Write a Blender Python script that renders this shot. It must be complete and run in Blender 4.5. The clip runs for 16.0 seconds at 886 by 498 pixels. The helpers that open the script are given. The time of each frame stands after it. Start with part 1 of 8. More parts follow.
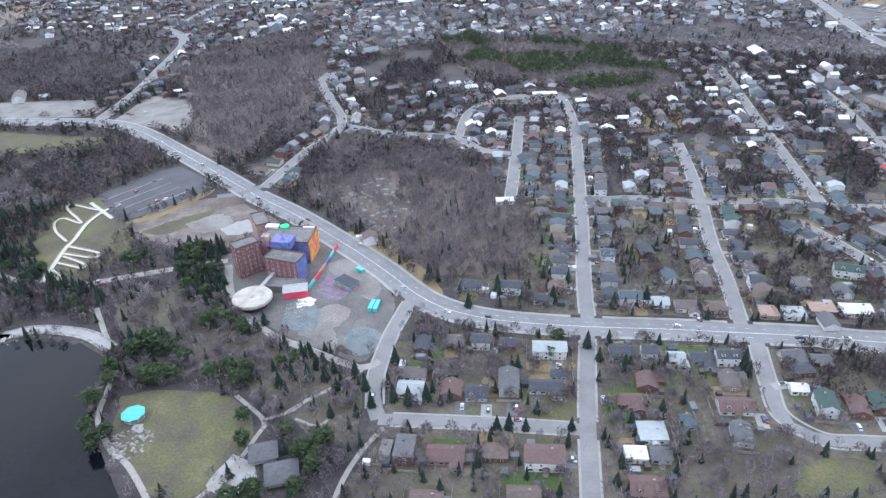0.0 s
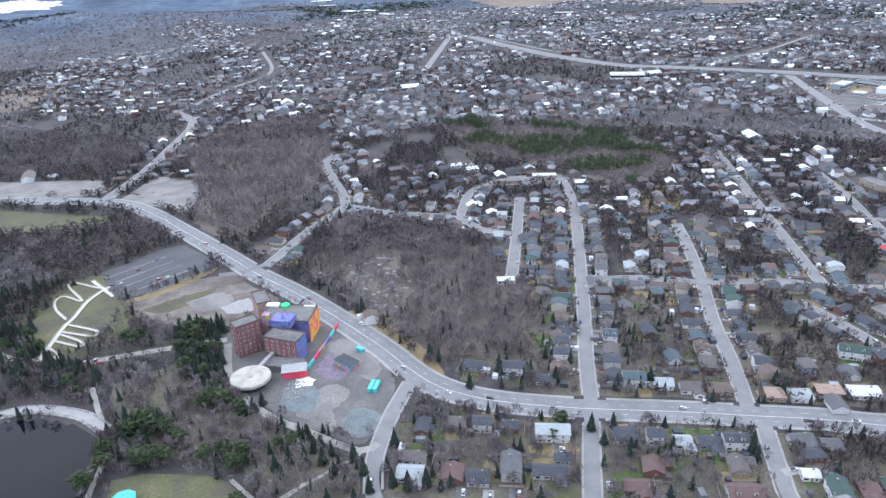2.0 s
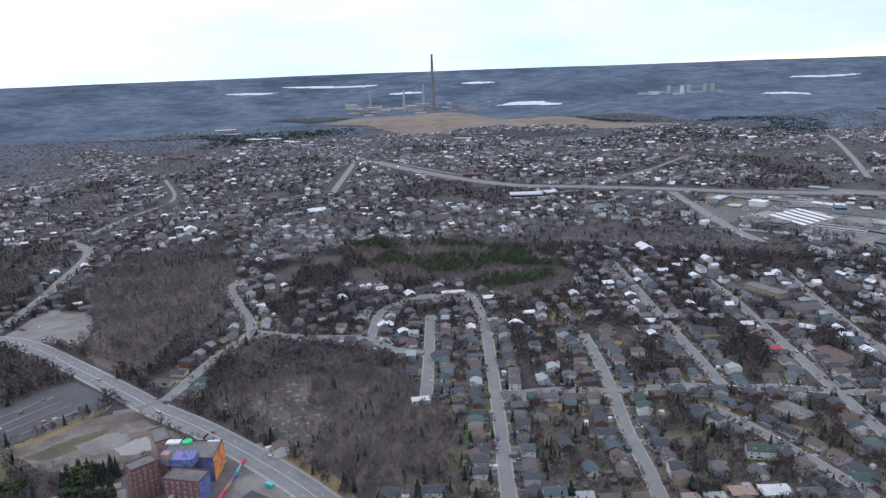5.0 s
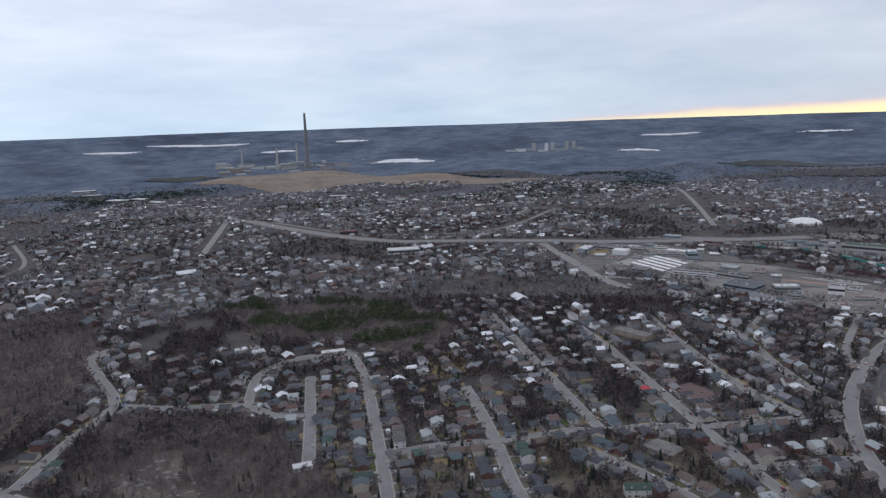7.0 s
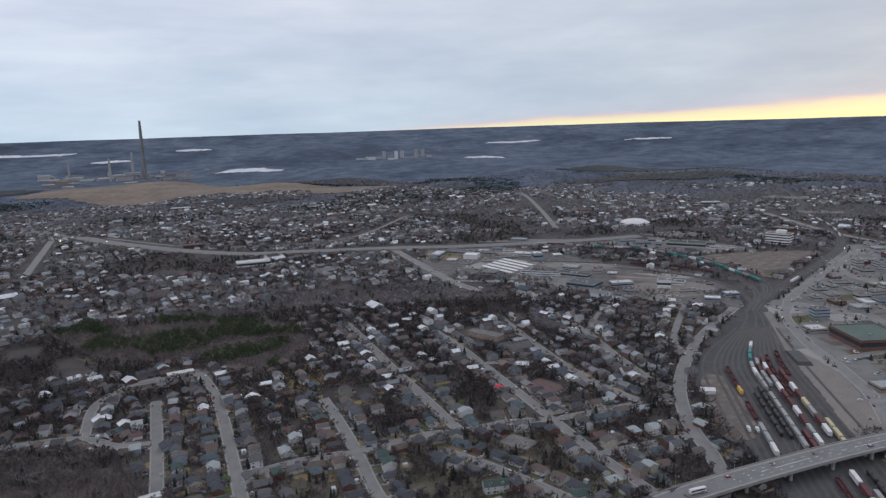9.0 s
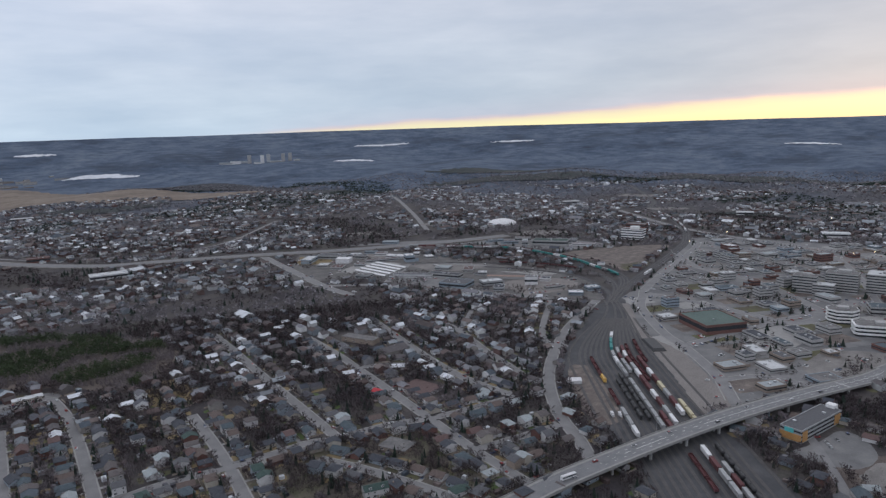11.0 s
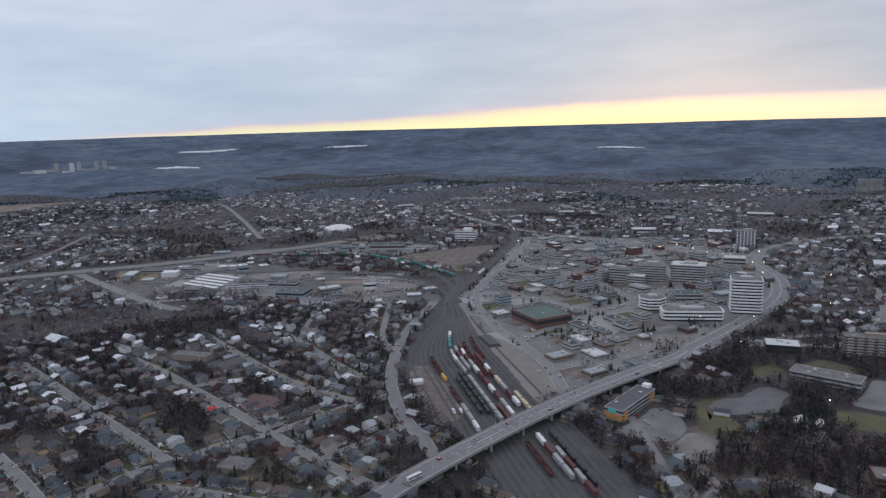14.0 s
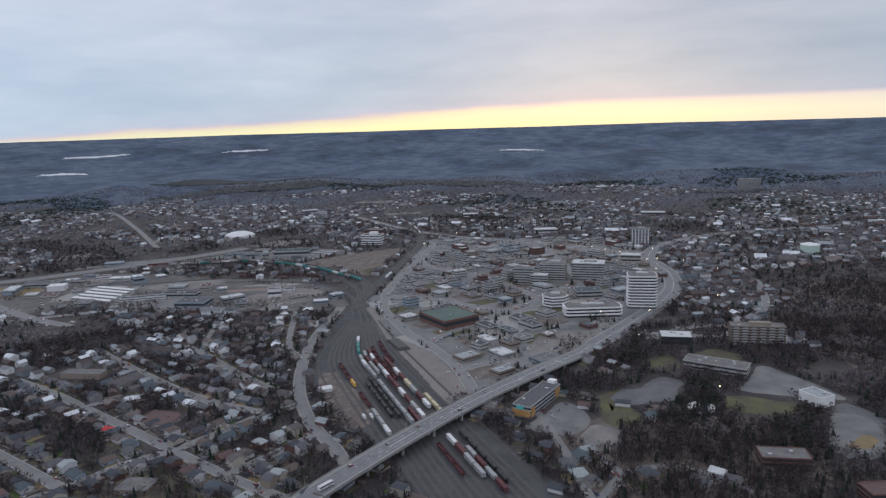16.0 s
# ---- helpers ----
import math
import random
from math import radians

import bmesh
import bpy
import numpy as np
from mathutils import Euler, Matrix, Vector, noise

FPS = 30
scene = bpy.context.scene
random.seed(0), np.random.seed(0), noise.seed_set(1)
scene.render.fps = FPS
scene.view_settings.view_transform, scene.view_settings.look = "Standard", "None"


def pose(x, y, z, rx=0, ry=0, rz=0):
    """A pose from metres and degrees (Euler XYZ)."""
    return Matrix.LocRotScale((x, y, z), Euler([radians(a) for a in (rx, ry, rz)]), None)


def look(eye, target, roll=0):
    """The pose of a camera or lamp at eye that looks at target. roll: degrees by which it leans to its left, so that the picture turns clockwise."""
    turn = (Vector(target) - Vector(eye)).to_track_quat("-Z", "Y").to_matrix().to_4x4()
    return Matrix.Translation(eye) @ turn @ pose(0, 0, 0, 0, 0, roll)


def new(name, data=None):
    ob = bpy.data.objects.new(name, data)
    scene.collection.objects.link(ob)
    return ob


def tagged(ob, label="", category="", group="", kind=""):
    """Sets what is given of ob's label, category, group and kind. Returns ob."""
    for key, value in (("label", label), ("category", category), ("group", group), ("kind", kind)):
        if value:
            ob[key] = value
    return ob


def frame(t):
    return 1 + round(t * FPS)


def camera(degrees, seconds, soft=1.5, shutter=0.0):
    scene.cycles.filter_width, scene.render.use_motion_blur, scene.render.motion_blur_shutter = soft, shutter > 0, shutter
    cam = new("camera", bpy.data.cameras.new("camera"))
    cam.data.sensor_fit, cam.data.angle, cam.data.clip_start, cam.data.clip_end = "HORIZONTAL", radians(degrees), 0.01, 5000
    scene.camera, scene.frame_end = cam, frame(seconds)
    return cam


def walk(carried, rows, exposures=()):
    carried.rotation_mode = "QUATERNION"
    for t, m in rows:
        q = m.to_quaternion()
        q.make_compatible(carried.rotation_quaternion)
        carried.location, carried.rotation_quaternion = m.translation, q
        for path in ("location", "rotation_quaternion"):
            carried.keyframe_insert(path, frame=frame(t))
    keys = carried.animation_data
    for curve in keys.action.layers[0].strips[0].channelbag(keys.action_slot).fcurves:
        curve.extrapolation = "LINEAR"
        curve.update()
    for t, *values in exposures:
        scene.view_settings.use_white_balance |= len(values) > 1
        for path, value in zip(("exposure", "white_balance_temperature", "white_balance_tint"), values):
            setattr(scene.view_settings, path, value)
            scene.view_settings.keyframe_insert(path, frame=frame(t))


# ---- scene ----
import colorsys
from collections import defaultdict

# ================= camera: hovers in one spot and turns =================
EYE = (0.0, 0.0, 250.0)
TURNS = [
    (0.0, 59.372, 2.240, -1.326),
    (0.5, 60.974, 2.208, -1.268),
    (1.0, 62.580, 2.142, -1.215),
    (1.5, 64.186, 2.134, -1.181),
    (2.0, 65.834, 2.121, -1.162),
    (2.5, 67.506, 2.113, -1.228),
    (3.0, 69.069, 2.101, -2.593),
    (5.5, 76.618, 1.998, -10.990),
    (6.0, 77.797, 1.969, -13.602),
    (6.5, 78.805, 1.922, -16.208),
    (7.0, 79.500, 1.879, -18.939),
    (7.5, 79.841, 1.862, -21.872),
    (8.0, 79.855, 1.824, -24.835),
    (8.5, 79.819, 1.822, -27.892),
    (9.0, 79.775, 1.777, -31.023),
    (9.5, 79.757, 1.741, -34.163),
    (10.0, 79.739, 1.733, -36.825),
    (12.5, 79.705, 1.688, -48.250),
    (13.0, 79.714, 1.670, -50.495),
    (13.5, 79.720, 1.587, -52.804),
    (14.0, 79.745, 1.576, -54.982),
    (14.5, 79.755, 1.616, -56.932),
    (15.0, 79.784, 1.623, -58.900),
    (15.5, 79.802, 1.637, -60.881),
    (16.0, 79.810, 1.648, -62.740),
]
cam = camera(64.5, 16.0, soft=1.35)
EXPOSURES = [(0, 1.50, 5170, 8), (3, 1.46, 5160, 8), (5.5, 0.38, 5430, 10), (7, 0.06, 5570, 10), (9, -0.07, 5640, 10), (12.5, -0.08, 5480, 10), (16, -0.08, 5450, 10)]
walk(cam, [(t, pose(*EYE, a, b, c)) for t, a, b, c in TURNS], EXPOSURES)

# ================= sky and light =================
def nd(nt, kind, **kw):
    n = nt.nodes.new(kind)
    for k, v in kw.items():
        n.inputs[k].default_value = v
    return n


def mth(nt, op, a, b=None, c=None, clamp=False):
    n = nt.nodes.new("ShaderNodeMath")
    n.operation, n.use_clamp = op, clamp
    for i, v in enumerate((a, b, c)):
        if v is None:
            continue
        if isinstance(v, (int, float)):
            n.inputs[i].default_value = v
        else:
            nt.links.new(v, n.inputs[i])
    return n.outputs[0]


def ramp(nt, fac, stops, mode="LINEAR"):
    n = nt.nodes.new("ShaderNodeValToRGB")
    n.color_ramp.interpolation = mode
    el = n.color_ramp.elements
    while len(el) < len(stops):
        el.new(0.5)
    for e, (p, c) in zip(el, stops):
        e.position, e.color = p, (*c, 1)
    if fac is not None:
        nt.links.new(fac, n.inputs[0])
    return n.outputs[0]


def mixc(nt, fac, a, b, mode="MIX"):
    n = nt.nodes.new("ShaderNodeMixRGB")
    n.blend_type = mode
    for i, v in enumerate((fac, a, b)):
        if isinstance(v, (int, float)):
            n.inputs[i].default_value = v
        elif isinstance(v, tuple):
            n.inputs[i].default_value = (*v, 1)
        else:
            nt.links.new(v, n.inputs[i])
    return n.outputs[0]


world = bpy.data.worlds.new("evening_sky")
scene.world = world
world.use_nodes = True
wt = world.node_tree
wt.nodes.clear()
tc = wt.nodes.new("ShaderNodeTexCoord")
sep = wt.nodes.new("ShaderNodeSeparateXYZ")
wt.links.new(tc.outputs["Generated"], sep.inputs[0])
up = mth(wt, "MULTIPLY", mth(wt, "ARCSINE", sep.outputs[2]), 57.2958)
az = mth(wt, "MULTIPLY", mth(wt, "ARCTAN2", sep.outputs[0], sep.outputs[1]), 57.2958)
# soft stratus deck, streaks lying flat
mp = wt.nodes.new("ShaderNodeMapping")
mp.inputs["Scale"].default_value = (2.2, 2.2, 11.0)
wt.links.new(tc.outputs["Generated"], mp.inputs[0])
cl = nd(wt, "ShaderNodeTexNoise", Scale=1.3, Detail=5.0, Roughness=0.5)
wt.links.new(mp.outputs[0], cl.inputs[0])
fine = nd(wt, "ShaderNodeTexNoise", Scale=4.0, Detail=6.0, Roughness=0.55)
wt.links.new(mp.outputs[0], fine.inputs[0])
low = ramp(wt, mth(wt, "MULTIPLY", up, 1 / 40.0, clamp=True),
           [(0.0, (0.52, 0.60, 0.64)), (0.10, (0.55, 0.60, 0.64)), (0.28, (0.63, 0.635, 0.66)), (0.6, (0.75, 0.735, 0.735)), (1.0, (0.80, 0.775, 0.76))])
wane = mth(wt, "MULTIPLY_ADD", az, -0.0042, 1.16)
wane = mth(wt, "MAXIMUM", mth(wt, "MINIMUM", wane, 1.3), 0.78)
cw = wt.nodes.new("ShaderNodeCombineColor")
for i in range(3):
    wt.links.new(wane, cw.inputs[i])
low = mixc(wt, 1.0, low, cw.outputs[0], "MULTIPLY")
shade = ramp(wt, cl.outputs[0], [(0.3, (0.96, 0.95, 0.955)), (0.5, (1.10, 1.05, 1.015)), (0.7, (1.25, 1.17, 1.10))])
streak = ramp(wt, fine.outputs[0], [(0.35, (0.95, 0.96, 0.97)), (0.65, (1.05, 1.04, 1.03))])
deck = mixc(wt, 1.0, mixc(wt, 1.0, low, shade, "MULTIPLY"), streak, "MULTIPLY")
# clear strip under the deck where the sun goes down, widening to the right
edge = mth(wt, "ADD", mth(wt, "MULTIPLY", mth(wt, "SUBTRACT", az, 27.0), 0.041), -0.42)
edge = mth(wt, "ADD", edge, mth(wt, "MULTIPLY", mth(wt, "SUBTRACT", fine.outputs[0], 0.5), 0.7))
edge = mth(wt, "MINIMUM", edge, 1.40)
gap = mth(wt, "SUBTRACT", edge, up)
strip = mth(wt, "MULTIPLY_ADD", gap, 3.2, 0.5, clamp=True)
glow = mth(wt, "MULTIPLY_ADD", gap, 0.55, 1.0, clamp=True)
side = mth(wt, "MULTIPLY_ADD", mth(wt, "SUBTRACT", az, 25.0), 0.13, 0.0, clamp=True)
glow = mth(wt, "MULTIPLY", mth(wt, "MULTIPLY", glow, glow), mth(wt, "MULTIPLY", side, 0.30))
sunset = ramp(wt, mth(wt, "MULTIPLY", gap, 0.42, clamp=True), [(0.0, (0.82, 0.62, 0.55)), (0.16, (1.0, 0.84, 0.50)), (0.45, (1.2, 1.02, 0.48)), (1.0, (1.15, 0.86, 0.36))])
pale = mth(wt, "MULTIPLY_ADD", mth(wt, "SUBTRACT", az, 60.0), 0.022, 0.0, clamp=True)
sunset = mixc(wt, mth(wt, "MULTIPLY", pale, 0.75), sunset, (0.93, 0.77, 0.64))
warm = mixc(wt, glow, deck, (0.72, 0.60, 0.60))
sky_col = mixc(wt, mth(wt, "MULTIPLY", strip, side), warm, sunset)
nish = wt.nodes.new("ShaderNodeTexSky")
nish.sky_type, nish.sun_disc, nish.sun_elevation, nish.sun_rotation = "NISHITA", False, radians(4), radians(75)
bg_a = nd(wt, "ShaderNodeBackground", Strength=1.0)
bg_b = nd(wt, "ShaderNodeBackground", Strength=0.006)
wt.links.new(sky_col, bg_a.inputs[0])
wt.links.new(nish.outputs[0], bg_b.inputs[0])
addw = wt.nodes.new("ShaderNodeAddShader")
wt.links.new(bg_a.outputs[0], addw.inputs[0])
wt.links.new(bg_b.outputs[0], addw.inputs[1])
wout = wt.nodes.new("ShaderNodeOutputWorld")
wt.links.new(addw.outputs[0], wout.inputs[0])

sun = new("sun", bpy.data.lights.new("sun", "SUN"))
sun.data.energy, sun.data.angle, sun.data.color = 0.4, radians(25), (1.0, 0.93, 0.86)
sun.matrix_world = look((0, 0, 0), (-math.sin(radians(75)), -math.cos(radians(75)), -0.75))

# ================= materials =================
MATS = {}


def mat(name, stops, scale=0.5, detail=6.0, rough=0.85, metal=0.0, bump=0.0, bscale=None, fine=None, obj=None, isl=0.0, emit=None, spec=0.3, grain=0.27):
    """Procedural surface: broad noise between the stops, a second finer noise, object or island variation."""
    m = bpy.data.materials.new(name)
    m.use_nodes = True
    nt = m.node_tree
    bs = nt.nodes["Principled BSDF"]
    bs.inputs["Roughness"].default_value, bs.inputs["Metallic"].default_value = rough, metal
    bs.inputs["Specular IOR Level"].default_value = spec
    co = nt.nodes.new("ShaderNodeNewGeometry")
    n1 = nd(nt, "ShaderNodeTexNoise", Scale=scale, Detail=detail, Roughness=0.6)
    nt.links.new(co.outputs["Position"], n1.inputs[0])
    fac = n1.outputs[0]
    k = len(stops)
    col = ramp(nt, fac, [(0.28 + 0.44 * i / max(1, k - 1), c) for i, c in enumerate(stops)])
    n2 = nd(nt, "ShaderNodeTexNoise", Scale=fine or scale * 7, Detail=4.0, Roughness=0.65)
    nt.links.new(co.outputs["Position"], n2.inputs[0])
    col = mixc(nt, 1.0, col, ramp(nt, n2.outputs[0], [(0.3, (1 - grain,) * 3), (0.7, (1 + grain,) * 3)]), "MULTIPLY")
    if obj:
        oi = nt.nodes.new("ShaderNodeObjectInfo")
        col = mixc(nt, 1.0, col, ramp(nt, oi.outputs["Random"], [(i / len(obj), c) for i, c in enumerate(obj)], "CONSTANT"), "MULTIPLY")
    if isl:
        v = mth(nt, "MULTIPLY_ADD", co.outputs["Random Per Island"], 2 * isl, 1 - isl)
        cb = nt.nodes.new("ShaderNodeCombineColor")
        for i in range(3):
            nt.links.new(v, cb.inputs[i])
        col = mixc(nt, 1.0, col, cb.outputs[0], "MULTIPLY")
    nt.links.new(col, bs.inputs["Base Color"])
    if bump:
        b = nd(nt, "ShaderNodeBump", Strength=bump, Distance=0.3)
        n3 = nd(nt, "ShaderNodeTexNoise", Scale=bscale or scale * 4, Detail=5.0)
        nt.links.new(co.outputs["Position"], n3.inputs[0])
        nt.links.new(n3.outputs[0], b.inputs["Height"])
        nt.links.new(b.outputs[0], bs.inputs["Normal"])
    if emit:
        bs.inputs["Emission Color"].default_value = (*emit[:3], 1)
        bs.inputs["Emission Strength"].default_value = emit[3]
    MATS[name] = m
    return m


def island_mat(name, stops, rough=0.8):
    """Far roofs and walls: one colour for each separate piece."""
    m = mat(name, [(0.9, 0.9, 0.9), (1.1, 1.1, 1.1)], scale=0.02, rough=rough)
    nt = m.node_tree
    bs = nt.nodes["Principled BSDF"]
    old = bs.inputs["Base Color"].links[0].from_socket
    co = nt.nodes.new("ShaderNodeNewGeometry")
    pick = ramp(nt, co.outputs["Random Per Island"], [(i / len(stops), c) for i, c in enumerate(stops)], "CONSTANT")
    nt.links.new(mixc(nt, 1.0, pick, old, "MULTIPLY"), bs.inputs["Base Color"])
    return m


# ground cover
M_ground = mat("ground_cover", [(0.052, 0.045, 0.042), (0.076, 0.067, 0.058), (0.104, 0.095, 0.072), (0.074, 0.080, 0.044)], scale=0.03, detail=9.0, fine=0.35, rough=0.95, bump=0.4, bscale=0.3)
M_litter = mat("leaf_litter", [(0.056, 0.047, 0.044), (0.098, 0.082, 0.074), (0.150, 0.126, 0.104)], scale=0.035, fine=0.6, rough=0.95, bump=0.5, bscale=0.5)
M_lawn = mat("spring_lawn", [(0.052, 0.056, 0.030), (0.076, 0.068, 0.050), (0.086, 0.088, 0.043), (0.120, 0.106, 0.064)], scale=0.045, fine=0.7, rough=0.95, bump=0.2)
M_green = mat("green_lawn", [(0.045, 0.075, 0.02), (0.075, 0.10, 0.035)], scale=0.15, fine=1.2, rough=0.95)
M_straw = mat("straw_grass", [(0.140, 0.109, 0.058), (0.211, 0.168, 0.094)], scale=0.08, fine=0.8, rough=0.95)
M_gravel = mat("gravel", [(0.10, 0.095, 0.092), (0.16, 0.152, 0.146), (0.21, 0.20, 0.19)], scale=0.05, fine=0.9, rough=0.95, bump=0.3)
M_sand = mat("brown_gravel", [(0.145, 0.134, 0.128), (0.195, 0.182, 0.173)], scale=0.06, fine=0.7, rough=0.95, bump=0.3)
M_dirt = mat("bare_dirt", [(0.075, 0.064, 0.060), (0.12, 0.103, 0.094), (0.19, 0.165, 0.148)], scale=0.07, fine=0.8, rough=0.95, bump=0.4)
M_ballast = mat("rail_ballast", [(0.038, 0.039, 0.044), (0.058, 0.059, 0.064), (0.084, 0.084, 0.088)], scale=0.05, fine=1.2, rough=0.95, bump=0.3)
M_road = mat("worn_asphalt", [(0.140, 0.139, 0.142), (0.170, 0.169, 0.172), (0.20, 0.197, 0.198)], scale=0.08, fine=1.0, grain=0.1, rough=0.9)
M_main = mat("main_asphalt", [(0.130, 0.132, 0.138), (0.155, 0.157, 0.163), (0.18, 0.182, 0.187)], scale=0.1, fine=0.9, grain=0.1, rough=0.88)
M_dark = mat("dark_asphalt", [(0.085, 0.085, 0.09), (0.13, 0.13, 0.135)], scale=0.08, fine=0.9, rough=0.9)
M_lot = mat("lot_asphalt", [(0.098, 0.098, 0.102), (0.140, 0.140, 0.142), (0.190, 0.187, 0.184)], scale=0.04, fine=0.6, grain=0.1, rough=0.9)
M_walk = mat("pale_concrete", [(0.21, 0.208, 0.203), (0.27, 0.266, 0.26)], scale=0.2, fine=1.5, grain=0.1, rough=0.9)
M_path = mat("path_gravel", [(0.20, 0.19, 0.175), (0.27, 0.258, 0.24)], scale=0.2, fine=1.5, rough=0.95)
M_yardgravel = mat("dusty_dark_gravel", [(0.070, 0.068, 0.068), (0.104, 0.100, 0.098), (0.142, 0.136, 0.130)], scale=0.06, fine=0.9, rough=0.95, bump=0.3)
M_bluepad = mat("blue_grey_old_paving", [(0.080, 0.098, 0.106), (0.118, 0.134, 0.142), (0.155, 0.165, 0.170)], scale=0.12, fine=0.9, rough=0.9)
M_purple = mat("purple_sprayed_ground", [(0.105, 0.098, 0.104), (0.14, 0.115, 0.148), (0.20, 0.14, 0.205)], scale=0.25, fine=1.2, rough=0.9)
M_tarmac = mat("dark_tarmac", [(0.058, 0.058, 0.064), (0.082, 0.082, 0.088)], scale=0.06, fine=0.9, rough=0.9)
M_sleeper = mat("oily_sleepers", [(0.066, 0.064, 0.066), (0.096, 0.093, 0.093)], scale=0.2, fine=1.5, rough=0.95)
M_paint = mat("road_paint", [(0.50, 0.50, 0.48), (0.60, 0.60, 0.58)], scale=0.6, rough=0.8)
M_rock = mat("blackened_rock", [(0.07, 0.068, 0.07), (0.18, 0.175, 0.175), (0.33, 0.32, 0.31)], scale=0.25, fine=1.3, rough=0.9, bump=0.7)
M_water = mat("lake_water", [(0.003, 0.0035, 0.006), (0.005, 0.006, 0.009)], scale=0.03, rough=0.07, bump=0.03, bscale=0.7, spec=0.10)
# far lakes: a pale base colour, unlike the near lake
M_farlake = mat("pale_pond", [(0.36, 0.38, 0.42), (0.46, 0.48, 0.52)], scale=0.01, rough=0.3)
# plants
M_twig = mat("bare_twigs", [(0.027, 0.021, 0.024), (0.045, 0.035, 0.039), (0.078, 0.063, 0.066)], scale=0.03, fine=0.25, rough=0.9, isl=0.4)
M_rosy = mat("rosy_birch_twigs", [(0.082, 0.070, 0.077), (0.126, 0.109, 0.118), (0.205, 0.186, 0.192)], scale=0.022, fine=0.2, rough=0.9, isl=0.4)
# far twigs: base colour lightened and blued to carry distance haze
M_hazetwig = mat("haze_paled_twigs", [(0.105, 0.096, 0.110), (0.155, 0.145, 0.160), (0.225, 0.212, 0.226)], scale=0.010, fine=0.1, rough=0.9, isl=0.4)
M_bark = mat("grey_bark", [(0.15, 0.13, 0.12), (0.24, 0.22, 0.20)], scale=1.0, rough=0.95)
M_birch = mat("pale_bark", [(0.36, 0.33, 0.31), (0.46, 0.43, 0.40)], scale=0.3, rough=0.9)
M_fir = mat("spruce_needles", [(0.010, 0.018, 0.015), (0.018, 0.029, 0.023), (0.030, 0.042, 0.031)], scale=0.12, fine=1.0, rough=0.9, isl=0.35)
M_pine = mat("pine_needles", [(0.018, 0.029, 0.014), (0.034, 0.050, 0.022), (0.056, 0.070, 0.032)], scale=0.05, fine=0.8, rough=0.9, isl=0.35)
# buildings
ROOFS = {
    "slate": mat("slate_shingle", [(0.036, 0.040, 0.050), (0.060, 0.064, 0.076)], scale=0.5, fine=4.0),
    "grey": mat("grey_shingle", [(0.068, 0.069, 0.076), (0.100, 0.101, 0.109)], scale=0.5, fine=4.0),
    "pale": mat("pale_shingle", [(0.22, 0.245, 0.255), (0.29, 0.315, 0.325)], scale=0.4, fine=3.0),
    "maroon": mat("maroon_shingle", [(0.080, 0.053, 0.051), (0.116, 0.080, 0.077)], scale=0.5, fine=4.0),
    "brown": mat("brown_shingle", [(0.076, 0.059, 0.054), (0.116, 0.092, 0.084)], scale=0.5, fine=4.0),
    "taupe": mat("taupe_shingle", [(0.076, 0.067, 0.068), (0.108, 0.097, 0.096)], scale=0.5, fine=4.0),
    "green": mat("green_shingle", [(0.030, 0.052, 0.047), (0.052, 0.078, 0.070)], scale=0.5, fine=4.0),
    "tan": mat("tan_shingle", [(0.21, 0.15, 0.125), (0.27, 0.20, 0.17)], scale=0.5, fine=4.0),
    "teal": mat("teal_shingle", [(0.048, 0.064, 0.076), (0.076, 0.096, 0.112)], scale=0.5, fine=4.0),
    "red": mat("red_metal_roof", [(0.35, 0.035, 0.045), (0.42, 0.05, 0.06)], scale=0.5, rough=0.6),
    "white": mat("white_membrane", [(0.38, 0.39, 0.40), (0.48, 0.49, 0.50)], scale=0.15, fine=1.0),
    "tar": mat("tar_and_gravel", [(0.080, 0.080, 0.084), (0.128, 0.124, 0.124), (0.168, 0.164, 0.160)], scale=0.15, fine=1.0),
}
WALLS = {
    "white": mat("white_siding", [(0.42, 0.42, 0.425), (0.54, 0.54, 0.545)], scale=0.4, fine=3.0, grain=0.1, rough=0.7),
    "cream": mat("cream_siding", [(0.32, 0.30, 0.26), (0.40, 0.375, 0.33)], scale=0.4, fine=3.0, grain=0.1, rough=0.7),
    "blue": mat("grey_blue_siding", [(0.19, 0.23, 0.27), (0.26, 0.30, 0.34)], scale=0.4, fine=3.0, rough=0.7),
    "brick": mat("red_brick", [(0.105, 0.058, 0.050), (0.155, 0.085, 0.074)], scale=0.6, fine=5.0, rough=0.9),
    "tanbrick": mat("tan_brick", [(0.20, 0.165, 0.14), (0.265, 0.225, 0.19)], scale=0.6, fine=5.0, rough=0.9),
    "stone": mat("grey_siding", [(0.27, 0.27, 0.27), (0.36, 0.36, 0.355)], scale=0.4, fine=3.0, rough=0.8),
}
M_conc = mat("cast_concrete", [(0.27, 0.27, 0.268), (0.35, 0.348, 0.345)], scale=0.12, fine=1.0, rough=0.85)
M_concw = mat("white_precast", [(0.56, 0.56, 0.56), (0.68, 0.68, 0.675)], scale=0.12, fine=1.0, rough=0.8)
M_glass = mat("dark_window_glass", [(0.025, 0.028, 0.033), (0.045, 0.05, 0.058)], scale=0.3, rough=0.12, spec=0.5)
M_hosp = mat("hospital_brick", [(0.125, 0.058, 0.062), (0.17, 0.085, 0.086)], scale=0.3, fine=3.0, rough=0.9)
M_frame = mat("white_window_frame", [(0.6, 0.6, 0.6), (0.7, 0.7, 0.7)], scale=1.0, rough=0.6)
M_door = mat("painted_door", [(0.16, 0.10, 0.08), (0.22, 0.15, 0.12)], scale=1.0, rough=0.6)
